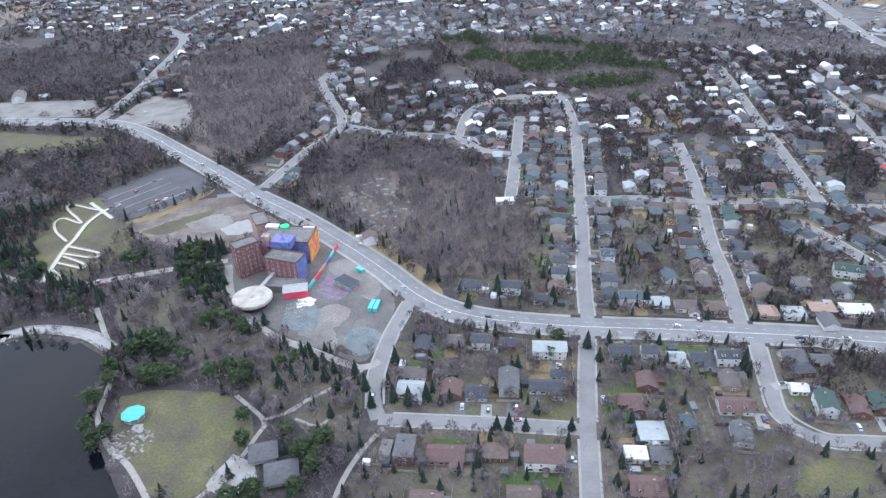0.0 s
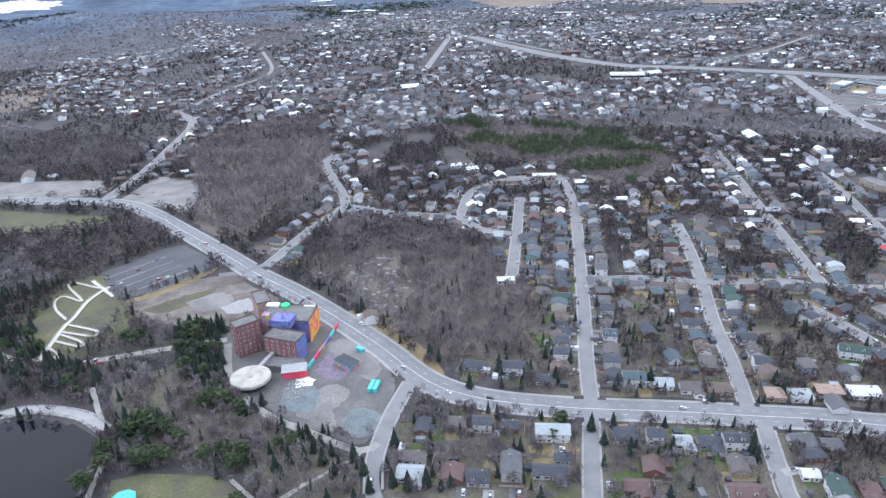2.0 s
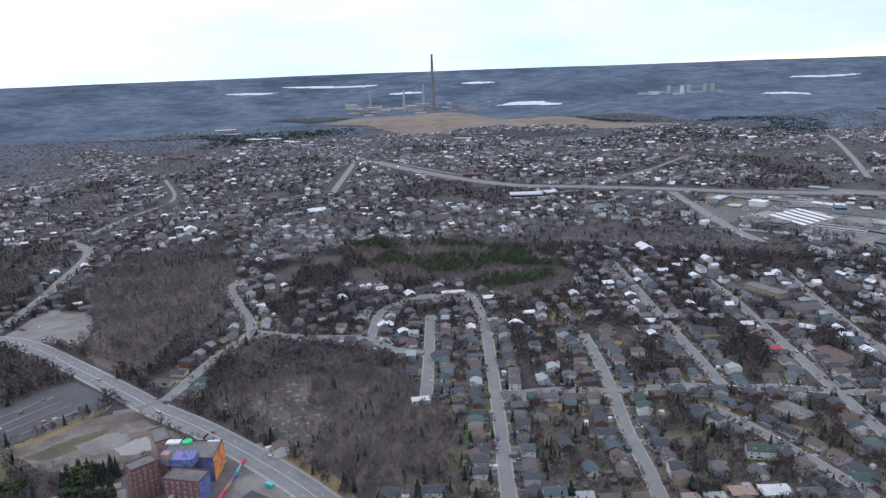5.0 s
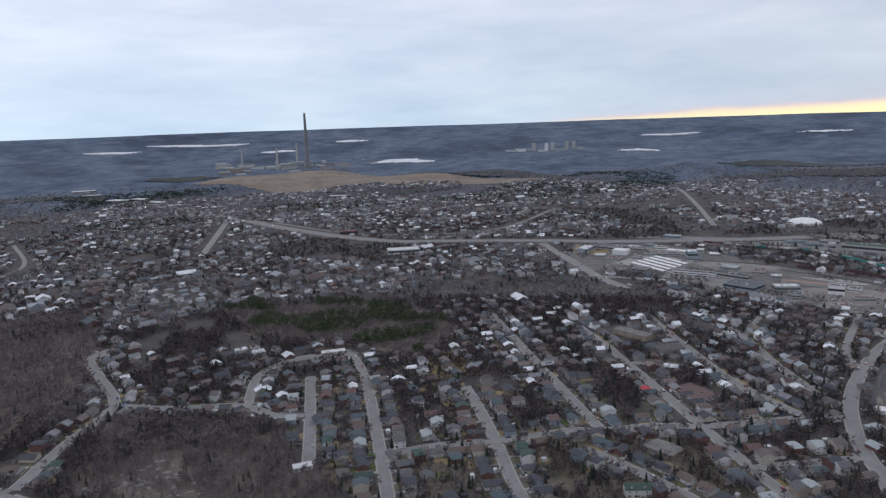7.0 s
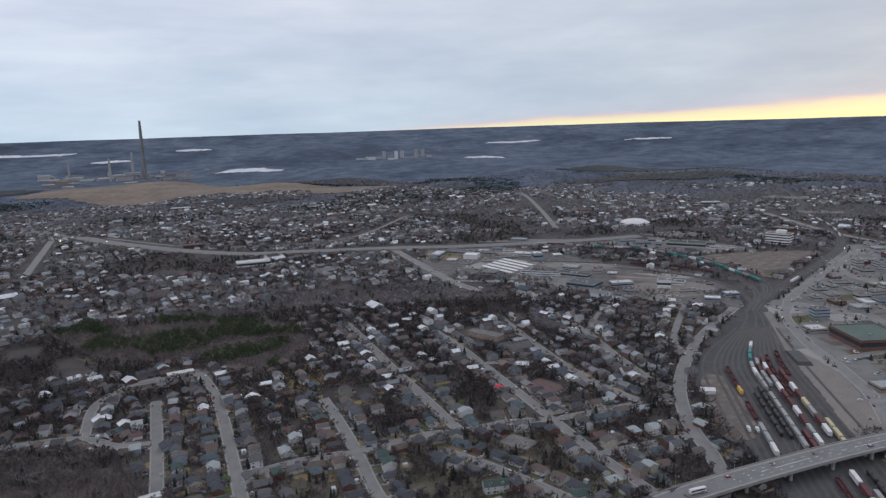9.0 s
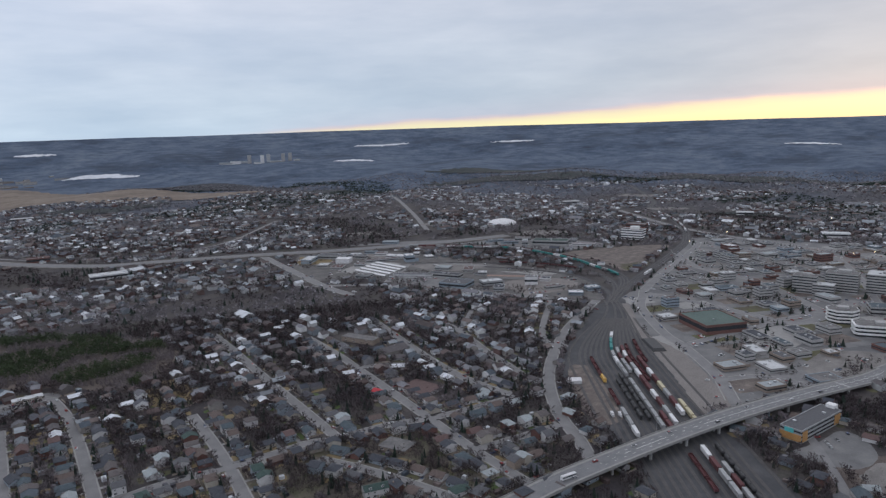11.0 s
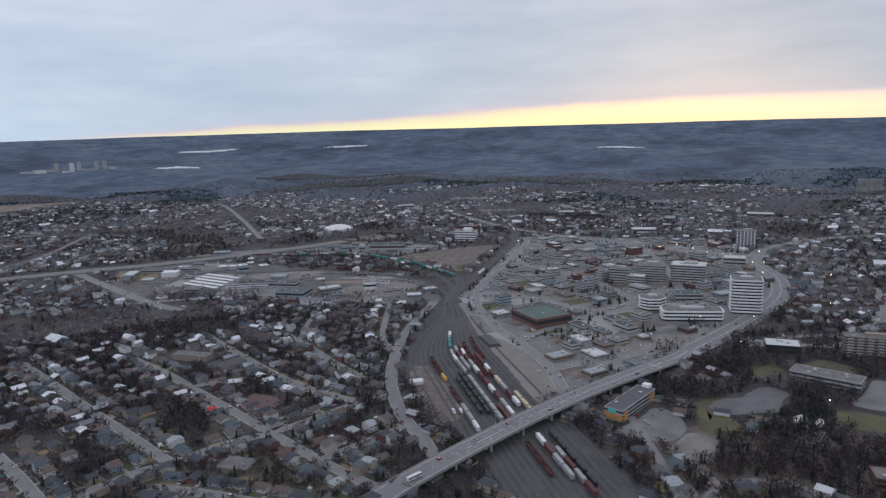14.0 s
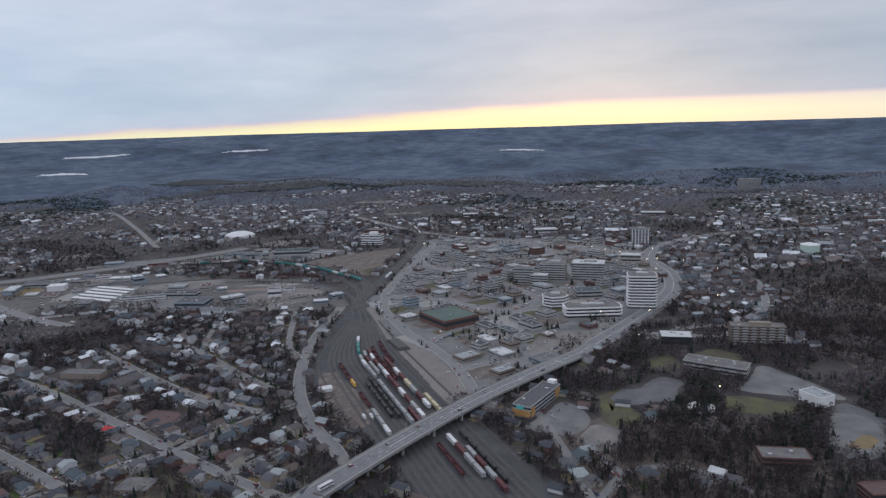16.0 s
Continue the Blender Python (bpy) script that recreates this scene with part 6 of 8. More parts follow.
banded("office_tower", chamfer(38, 30, 3), 44, 11, 934, 189, -72, "tall white banded office tower with chamfered corners")
banded("office_block", chamfer(34, 30, 9), 16, 4, 893, 296, -60, "low octagonal white banded office block")
banded("office_wing", chamfer(74, 26, 3), 13, 3, 868, 238, -62, "long low white banded office wing")
block("office_slab", 1072, 300, -78, 50, 34, 27, M_conc, ROOFS["white"], 7, "pale concrete office slab with ribbon windows", pent=3)
block("office_slab", 1048, 350, -78, 40, 26, 26, M_conc, ROOFS["tar"], 7, "grey concrete office block beside the square", pent=4)
block("office_slab", 1010, 385, -78, 30, 20, 24, M_conc, ROOFS["tar"], 6, "grey concrete apartment block with ribbon windows", pent=3)
block("office_slab", 1010, 360, -78, 26, 20, 15, M_conc, ROOFS["white"], 4, "lower pale concrete wing of offices")
block("library", 960, 270, -62, 36, 26, 10, M_conc, ROOFS["teal"], 2, "grey civic hall with a blue-grey roof")
block("black_block", 1234, 270, -78, 34, 26, 12, WALLS["stone"], ROOFS["white"], 2, "dark low block with pale roof", band=M_blk)
e = block("apartment_block", 820, 40, -74, 56, 16, 21, WALLS["tanbrick"], ROOFS["tar"], 7, "seven-storey brown apartment block with pale balconies", "apartment block", pent=3)
for f in range(7):
    for k in range(6):
        part("balcony", Shape().box(-23 + 9.2 * k, -8.9, f * 3.0 + 0.6, 5.5, 1.7, 1.1), M_conc, e, "pale concrete balcony")
e = block("apartment_tower", 1404, 289, -78, 36, 22, 32, M_hop, ROOFS["tar"], 11, "slim grey apartment tower with white fins", "apartment tower", pent=3)
for k in range(6):
    part("fin", Shape().box(-15 + 6 * k, -11.3, 0, 1.6, 0.6, 32), M_white, e, "white vertical fin")
block("apartment_tower", 2600, 175, -85, 72, 22, 42, M_conc, ROOFS["tar"], 12, "far grey apartment slab on the edge of town", "apartment tower")
block("arena", 770, 396, 61, 58, 52, 11, WALLS["brick"], mat("green_metal_roof", [(0.032, 0.062, 0.054), (0.052, 0.088, 0.076)], scale=0.05, rough=0.6), 1, "red brick arena with a green metal roof", "arena", units=1)
e = block("motel", 562, 203, -6, 62, 17, 10, M_hop, ROOFS["grey"], 3, "grey and orange clad motel block", "motel")
M_orange = mat("orange_panels", [(0.34, 0.19, 0.07), (0.42, 0.25, 0.10)], scale=0.3, rough=0.7)
part("cladding", Shape().box(-31.2, 0, 1.0, 0.5, 17, 5.5), M_orange, e, "orange end panels")
part("cladding", Shape().box(-26, -8.7, 1.0, 7, 0.5, 8.0), M_orange, e, "orange front panels")
part("cladding", Shape().box(24, -8.7, 1.0, 9, 0.5, 8.0), M_orange, e, "orange front panels")
part("sign_panel", Shape().box(-31.6, 1, 7.0, 0.4, 7, 3.4), M_turq, e, "green sign panel")
part("stair_tower", Shape().box(32, 0, 0, 6, 7, 13), M_concw, e, "white stair tower")
block("low_school", 716, 70, -96, 60, 22, 8, WALLS["stone"], ROOFS["tar"], 2, "long dark flat-roofed school block", "school", units=5)
block("white_hall", 662, -18, -40, 17, 22, 9, M_concw, ROOFS["pale"], 0, "white flat-roofed hall on a hillside lot", "hall", units=3)
block("low_office", 795, 122, -74, 34, 26, 8, M_blk, ROOFS["white"], 2, "dark glazed office with a white roof edge", "office building", units=4)
block("brick_hall", 533, 4, -72, 34, 18, 7, WALLS["brick"], ROOFS["tar"], 2, "red brick hall with a dark flat roof", "hall")
block("brick_flats", 505, -62, -60, 40, 16, 9, WALLS["brick"], ROOFS["maroon"], 3, "three-storey red brick flats", "apartment block")
block("brick_flats", 455, -58, -60, 30, 15, 9, WALLS["brick"], ROOFS["maroon"], 3, "three-storey red brick flats", "apartment block")
block("brewery", 1240, 815, -75, 44, 26, 20, M_concw, ROOFS["tar"], 4, "white and red old brewery block", "brewery", pent=6)
block("brewery", 1275, 830, -75, 40, 26, 26, WALLS["brick"], ROOFS["tar"], 4, "tall red brick brewery block", "brewery")
block("warehouse", 350, 1280, -10, 60, 26, 8, M_white, ROOFS["white"], 1, "long bright white warehouse", "warehouse")
block("warehouse", 300, 1560, -10, 40, 22, 8, WALLS["brick"], ROOFS["maroon"], 1, "far red brick warehouse", "warehouse")
for k in range(5):
    x, y = 672 + 16 * k, 952 + 7 * k
    sh = empty("storage_shed", pose(x, y, 0, 0, 0, -86), "long white-roofed storage shed in a row", "shed", "storage sheds")
    part("wall", Shape().box(0, 0, 0, 78, 8, 3), WALLS["stone"], sh)
    part("roof", Shape().gable(78, 8, 3, 0.9), M_white, sh)
sh = empty("freight_shed", pose(803, 754, 0, 0, 0, -54), "long low shed with a salmon-red roof", "shed")
part("wall", Shape().box(0, 0, 0, 74, 9, 4), WALLS["stone"], sh)
part("roof", Shape().gable(74, 9, 4, 1.2), ROOFS["tan"], sh)
dm = empty("air_dome", pose(1228, 1178, 0), "low white air-supported sports dome", "dome")
s = Shape()
k = 28
for a in range(5):
    r0, z0, r1, z1 = 36 * math.cos(a * 0.3), 13 * math.sin(a * 0.3), 36 * math.cos(a * 0.3 + 0.3), 13 * math.sin(a * 0.3 + 0.3)
    s.cyl(0, 0, z0, r0, z1 - z0, k, r2=r1)
part("membrane", s, M_white, dm)
wt_ = empty("water_tank", pose(1401, -11, 0), "pale green steel water tank with a flat dome", "water tank")
part("drum", Shape().cyl(0, 0, 0, 16, 17, 28), mat("pale_green_steel", [(0.36, 0.46, 0.40), (0.44, 0.54, 0.48)], scale=0.2, rough=0.6), wt_)
part("dome", Shape().cyl(0, 0, 17, 16, 3, 28, r2=5), M_white, wt_)
pile = empty("coal_pile", pose(662, 407, 0.1, 0, 0, 50), "long flat heap of black coal beside the yard", "coal heap")
part("mound", Shape().box(0, 0, 0, 44, 15, 2.6, top=0.8), M_blk, pile)
amph = empty("amphitheatre", pose(606, 70, 0), "round white concrete amphitheatre ring", "amphitheatre")
for r, z in ((10.5, 3.2), (8.2, 2.2), (6.0, 1.2)):
    ln = np.array([(r * math.cos(t), r * math.sin(t)) for t in np.linspace(0.3, 5.6, 30)])
    part("tier", ribbon(ln, -0.9, 0.9, z, z), M_concw, amph)


def fill_blocks(poly, step, seed, kind):
    g = random.Random(seed)
    xs, ys = [p[0] for p in poly], [p[1] for p in poly]
    y = min(ys)
    n = 0
    while y < max(ys):
        x = min(xs)
        while x < max(xs):
            px, py = x + g.uniform(-0.22, 0.22) * step, y + g.uniform(-0.22, 0.22) * step
            w, d = (g.uniform(11, 28), g.uniform(10, 20)) if kind == "shop" else (g.choice((14, 20, 28, 40, 62)) * g.uniform(0.85, 1.2), g.uniform(9, 22))
            ok = bool(inside(poly, px, py)) and not any(taken(TAKEN, px + a, py + b) for a, b in ((0, 0), (w / 2, 0), (-w / 2, 0), (0, d / 2), (0, -d / 2), (7, 7), (-7, -7), (-7, 7), (7, -7)))
            thin = math.hypot(px - 760, py - 330) < 150 and g.random() < 0.5
            if ok and not thin and n < 190:
                far = math.hypot(px, py) > 930
                h = g.choice((4, 4, 4.5, 5, 5, 7, 8, 12 if far else 5))
                wall = g.choice([WALLS["brick"], WALLS["stone"], M_conc, WALLS["tanbrick"], WALLS["stone"], WALLS["blue"], M_conc]) if kind == "shop" else g.choice([M_steel, M_white, WALLS["stone"], WALLS["blue"]])
                roof = g.choice([ROOFS["tar"], ROOFS["tar"], ROOFS["grey"], ROOFS["pale"], ROOFS["white"], ROOFS["teal"], ROOFS["slate"], ROOFS["brown"]] if kind == "shop" else [ROOFS["white"], M_white, ROOFS["pale"], ROOFS["grey"], ROOFS["tar"], ROOFS["maroon"], ROOFS["slate"]])
                block("shop_building" if kind == "shop" else "industrial_shed", px, py, g.choice((-28, 62)) + g.uniform(-4, 4) if kind == "shop" else g.choice((-25, -50, -60, 40)), w, d, h, wall, roof, (1 if h < 7.5 else 2 if h < 10 else 3) if kind == "shop" else 1,
                      "flat-roofed commercial block in the town centre" if kind == "shop" else "low metal industrial shed in a paved yard", "shop" if kind == "shop" else "shed", units=2, group="town centre blocks" if kind == "shop" else "industrial sheds")
                n += 1
            elif ok and math.hypot(px, py) < 1000 and g.random() < 0.7:
                for q in range(g.randint(1, 4)):
                    car(px + q * 3.0, py + g.uniform(-1, 1), 75, 0.05, False, "parked car in a grey lot", "cars in the lots")
            x += step
        y += step


fill_blocks(CENTRE, 27, 21, "shop")
for mx, my, turn, long_ in [(803, 754, -54, 40)] + [(672 + 16 * k, 952 + 7 * k, -86, 42) for k in range(5)]:
    for t in range(-long_, long_ + 1, 6):
        mark(TAKEN, mx + t * math.cos(radians(turn)), my + t * math.sin(radians(turn)), 9)
block("grey_works", 712, 782, -68, 44, 34, 7, WALLS["blue"], ROOFS["grey"], 1, "low grey works hall beside a paved yard", "works hall", units=4)
block("grey_works", 742, 842, -68, 56, 16, 6, WALLS["stone"], ROOFS["slate"], 1, "long dark-roofed works shed", "works hall", units=3)
block("grey_works", 700, 1075, -50, 26, 22, 8, M_white, M_white, 0, "square white-roofed store by the ball field", "works hall", units=0)
block("grey_works", 1085, 905, -60, 70, 30, 9, WALLS["stone"], ROOFS["green"], 1, "long green-roofed rail shed", "works hall", units=3)
fill_blocks(INDUSTRY, 46, 22, "shed")
fill_blocks(INDUSTRY_NORTH, 40, 23, "shed")
# rows of parked cars in the lots of the centre and the yards
for poly, k in ((CENTRE, 150), (INDUSTRY, 70)):
    b = [min(p[0] for p in poly), max(p[0] for p in poly), min(p[1] for p in poly), max(p[1] for p in poly)]
    for _ in range(k):
        x, y = gy.uniform(b[0], b[1]), gy.uniform(b[2], b[3])
        ang = gy.choice((-28, 62)) + gy.uniform(-3, 3)
        for q in range(gy.randint(2, 9)):
            px, py = x + q * 3.0 * math.cos(radians(ang)), y + q * 3.0 * math.sin(radians(ang))
            if bool(inside(poly, px, py)) and not taken(TAKEN, px, py) and gy.random() < 0.75:
                small_box(lot_cars, px, py, 0.1, ang + 90, 4.4, 1.8, 0.75)
                small_box(lot_cars, px, py, 0.85, ang + 90, 2.4, 1.6, 0.6, 0.8)
tagged(link("parked_cars", lot_cars.mesh("parked_cars", M_lot_car)), "small far cars parked along streets and lots", "cars", kind="stuff")

# ================= old hospital with its mural =================
BIGWIN = window_mesh(1.25, 1.45)


def wing(h_empty, x, y, ang, w, d, h, wall, faces, floors, cols):
    c, s_ = math.cos(radians(ang)), math.sin(radians(ang))
    m = pose(x, y, 0, 0, 0, ang)
    b = link("wing", Shape().box(0, 0, 0, w, d, h).mesh("wing", wall), h_empty, m)
    s = Shape()
    for sx, sy, bw, bd in ((0, -1, w, 0.3), (0, 1, w, 0.3), (-1, 0, 0.3, d), (1, 0, 0.3, d)):
        s.box(sx * w / 2, sy * d / 2, h - 0.1, bw + 0.3, bd + 0.3, 0.8)
    link("parapet", s.mesh("parapet", ROOFS["brown"]), b)
    link("roof", Shape().box(0, 0, h + 0.004, w - 0.4, d - 0.4, 0.1).mesh("roof", ROOFS["tar"]), b, label="dark patched flat roof")
    fh = (h - 1) / floors
    for face in faces:
        n, span, dist, turn = cols[face], (w if face in "sn" else d), (d if face in "sn" else w) / 2, {"s": 0, "e": 90, "n": 180, "w": -90}[face]
        for f in range(floors):
            for k in range(n):
                u = (k + 0.5) / n * span - span / 2
                lx, ly = {"s": (u, -dist), "n": (u, dist), "e": (dist, u), "w": (-dist, u)}[face]
                link("window", BIGWIN, b, pose(lx, ly, 1.2 + f * fh, 0, 0, turn))
    return b


hosp = empty("old_hospital", pose(0, 0, 0), "disused red brick hospital painted with a huge colourful mural", "hospital")
wing(hosp, -131, 404, 35, 16, 10, 23, M_hosp, "sw", 7, {"s": 5, "w": 2})
wing(hosp, -104, 396, -21, 24, 12, 16, M_hosp, "s", 5, {"s": 6})
wing(hosp, -106, 424.5, -8, 34, 22, 16.5, M_mural_cool, "", 5, {})
wing(hosp, -131, 450, 25, 10, 20, 16.5, M_mural_mix, "", 5, {})
link("mural_panel", Shape().box(0, 0, 0, 0.3, 22.2, 16.2).mesh("mural_panel", M_mural_warm), hosp, pose(-88.9, 422.3, 0, 0, 0, -8), "orange and yellow painted end wall")
link("mural_panel", Shape().box(0, 0, 0, 0.3, 12.2, 15.6).mesh("mural_panel", M_mural_cool), hosp, pose(-92.6, 391.7, 0, 0, 0, -21), "blue and purple painted end wall")
link("mural_panel", Shape().box(0, 0, 8, 20, 0.3, 8).mesh("mural_panel", M_mural_mix), hosp, pose(-128, 414, 0, 0, 0, -8), "orange and blue painted wall")
link("penthouse", Shape().box(0, 0, 16, 14, 11, 5).mesh("penthouse", M_mural_cool), hosp, pose(-107, 411, 0, 0, 0, -12), "purple painted roof house")
link("penthouse", Shape().box(0, 0, 16, 5, 5, 7.5).mesh("penthouse", M_mural_mix), hosp, pose(-118, 412, 0, 0, 0, -12), "bright painted lift house")
link("roof_unit", Shape().box(0, 0, 16.6, 9, 5, 1.2).mesh("roof_unit", M_white), hosp, pose(-119, 436, 0, 0, 0, -8), "white roof patch")
link("roof_unit", Shape().cyl(0, 0, 16.6, 3.2, 1.6, 16).mesh("roof_unit", mat("green_paint", [(0.05, 0.4, 0.15), (0.1, 0.5, 0.2)], scale=0.4)), hosp, pose(-110, 434, 0), "green painted roof drum")
link("roof_unit", Shape().box(0, 0, 16.6, 8, 1.5, 1.0).mesh("roof_unit", M_white), hosp, pose(-93, 432, 0, 0, 0, -8), "white roof edge box")
link("low_wing", Shape().box(0, 0, 0, 26, 11, 4.5).mesh("low_wing", ROOFS["tar"]), hosp, pose(-103, 382, 0, 0, 0, -12), "dark flat single-storey wing")
link("low_wing", Shape().box(0, 0, 0, 15, 9, 5).mesh("low_wing", M_mural_red), hosp, pose(-95, 374, 0, 0, 0, 8), "red painted front wing")
link("ribbed_roof", Shape().gable(15, 9, 5, 0.8).mesh("ribbed_roof", M_hop), hosp, pose(-95, 374, 0, 0, 0, 8), "pale ribbed metal roof")
link("walkway", Shape().box(0, 0, 3.2, 2.6, 20, 2.8).mesh("walkway", M_hop), hosp, pose(-115, 383, 0, 0, 0, -18), "covered walkway")
link("walkway_post", Shape().box(0, -4, 0, 0.6, 0.6, 3.3).box(0, 5, 0, 0.6, 0.6, 3.3).mesh("walkway_post", M_conc), hosp, pose(-115, 383, 0, 0, 0, -18))
disc = empty("round_pavilion", pose(-120, 364, 0), "round disc-roofed concrete entrance pavilion", "pavilion")
part("drum", Shape().cyl(0, 0, 0, 8.5, 5.2, 28), M_glass, disc, "recessed dark drum")
part("roof", Shape().cyl(0, 0, 5.0, 12.4, 1.6, 48).cyl(0, 0, 6.6, 11.9, 0.25, 48), mat("stained_cream_roof", [(0.24, 0.225, 0.20), (0.32, 0.305, 0.27), (0.38, 0.36, 0.325)], scale=0.2, fine=1.5), disc, "cream stained disc roof")
part("hub", Shape().cyl(0, 0, 6.8, 1.6, 0.4, 14), M_wood, disc, "small brown hub")
pav = empty("mural_pavilion", pose(-63, 381.5, 0, 0, 0, -42), "small flat-roofed pavilion with purple painted walls", "pavilion")
part("wall", Shape().box(0, 0, 0, 14, 8, 3.8), M_mural_mix, pav)
part("roof", Shape().box(0, 0, 3.8, 15, 9, 0.35), ROOFS["slate"], pav)
part("fascia", Shape().box(0, 0, 3.5, 15.3, 9.3, 0.3), M_turq, pav, "turquoise roof edge")
pw = empty("painted_wall", pose(0, 0, 0), "long low wall painted in bright bands", "wall")
ln = smooth([(-75, 433), (-79, 412), (-84, 393), (-89, 374)], 4)
for k in range(0, len(ln) - 2, 2):
    part("panel", ribbon(ln[k:k + 3], -0.5, 0.5, 2.4, 2.4), (M_mural_red, M_turq, M_mural_cool, M_mural_mix)[(k // 2) % 4], pw)
for x, y, a, n in ((-45.4, 356, 78, "shipping_container"), (-42.4, 355.4, 78, "shipping_container"), (-56, 398, -40, "site_hut")):
    c = empty(n, pose(x, y, 0.08, 0, 0, a), "turquoise steel container standing on gravel", "container", "containers on the lot")
    w = 10 if n == "shipping_container" else 5.5
    s = Shape().box(0, 0, 0, w, 2.5, 2.6)
    for k in range(int(w / 0.6)):
        for sy in (-1, 1):
            s.box(-w / 2 + 0.4 + 0.6 * k, sy * 1.27, 0.1, 0.25, 0.08, 2.4)
    part("shell", s, M_turq, c)
    part("door", Shape().box(w / 2 + 0.04, 0, 0.1, 0.08, 2.3, 2.35), M_turq, c)
rb = empty("rubble_heap", pose(-92, 357, 0), "heap of pale broken concrete rubble", "rubble")
s = Shape()
for i in range(260):
    a, r = rng.uniform(0, 6.28), 8 * math.sqrt(rng.random())
    s.box(r * math.cos(a), r * math.sin(a) * 1.3, -0.1, rng.uniform(0.3, 0.9), rng.uniform(0.3, 0.9), rng.uniform(0.2, 0.8), top=0.7)
part("chunks", s, M_walk, rb)

# park: gazebo, park houses, zigzag ramps, dividing strips of the car park
gz = empty("gazebo", pose(-161, 268, 0), "octagonal gazebo with a turquoise roof", "gazebo")
part("roof", Shape().cyl(0, 0, 3.0, 6.2, 2.0, 8, r2=1.6).cyl(0, 0, 5.0, 1.6, 0.9, 8, r2=0.2), M_turq, gz)
part("floor", Shape().cyl(0, 0, 0, 5.4, 0.4, 8), M_walk, gz)
for k in range(8):
    part("post", Shape().cyl(5.0 * math.cos(k * 0.785), 5.0 * math.sin(k * 0.785), 0.4, 0.14, 2.7, 6), M_white, gz)
part("stairs", Shape().box(4, -7, 0, 5, 4, 0.25).box(5, -9, 0, 5, 3, 0.15), M_walk, gz)
for x, y, w, d, a in ((-89, 238, 13, 11, 12), (-78, 225, 15, 13, 12)):
    pk = empty("park_house", pose(x, y, 0, 0, 0, a), "grey hip-roofed park pavilion", "pavilion", "park pavilions")
    part("wall", Shape().box(0, 0, 0, w - 2, d - 2, 3), WALLS["stone"], pk)
    part("roof", Shape().hip(w, d, 3.2, 3.0), ROOFS["grey"], pk)
    part("window_band", Shape().box(0, 0, 1.0, w - 1.9, d - 3.5, 1.2), M_glass, pk)
    mark(TAKEN, x, y, 10)
patch("ground_terrace", [(-104, 240), (-92, 232), (-90, 216), (-100, 214), (-112, 222)], 0.08, M_walk, "pale paved terrace beside the park pavilions", 0.3, step=3)
M_ramp = mat("bleached_boards", [(0.36, 0.345, 0.31), (0.46, 0.44, 0.40)], scale=0.4, fine=2.5)
zz = empty("zigzag_ramp", pose(0, 0, 0), "bleached timber stair and zigzag ramps up a slope", "ramp")
RUNS = [[(-271, 402), (-273, 424), (-275, 448), (-274, 460), (-275, 485), (-271, 503), (-268, 510)], [(-287, 522), (-258, 492)], [(-274, 508), (-282, 511), (-300, 520), (-305, 520), (-301, 511), (-284, 492), (-280, 487), (-284, 488), (-298, 496), (-302, 490), (-294, 474), (-279, 458)],
        [(-274, 450), (-250, 440), (-246, 436), (-249, 432), (-274, 440)], [(-272, 436), (-252, 424), (-249, 419), (-253, 419), (-272, 427)], [(-272, 418), (-261, 409), (-259, 404), (-269, 410)]]
for i, r in enumerate(RUNS):
    ln = smooth(r, 2)
    part("run", ribbon(ln, -1.4 if i < 2 else -0.9, 1.4 if i < 2 else 0.9, 0.62 + 0.01 * i, 0.3), M_ramp, zz)
    for w in ((-1.4, 1.4) if i < 2 else (-0.9, 0.9)):
        part("handrail", ribbon(ln, w - 0.06, w + 0.06, 1.5, 0.08), M_ramp, zz)
    part("trestle", ribbon(ln, -0.7, 0.7, 0.36, 0.4), M_wood, zz)
ux, uy = math.cos(radians(40)), math.sin(radians(40))
for k in range(5):
    x, y = -262 + 7.5 * k * 0.8, 525 - k * 1.0 + 10 - 7 * k
    tagged(link("car_park_strip", Shape().box(0, 0, 0, 54 - 3 * k, 1.8, 0.35).mesh("car_park_strip", M_lot), m=pose(-260 + 11 * k, 545 - 8.5 * k, 0.08, 0, 0, 47)), "raised dirt strip dividing the car park", "kerb", kind="structure")

# ================= far smelter and chimney =================
def chimney(x, y, r0, r1, h, m, label):
    e = empty("chimney_stack", pose(x, y, zat(x, y) - 4), label, "chimney", "smelter chimneys")
    part("shaft", Shape().cyl(0, 0, 0, r0, h * 0.45, 24, r2=r0 * 0.62 + r1 * 0.38).cyl(0, 0, h * 0.45, r0 * 0.62 + r1 * 0.38, h * 0.55, 24, r2=r1), m, e)
    part("rim", Shape().cyl(0, 0, h - h * 0.015, r1 * 1.15, h * 0.015, 24), M_conc, e)


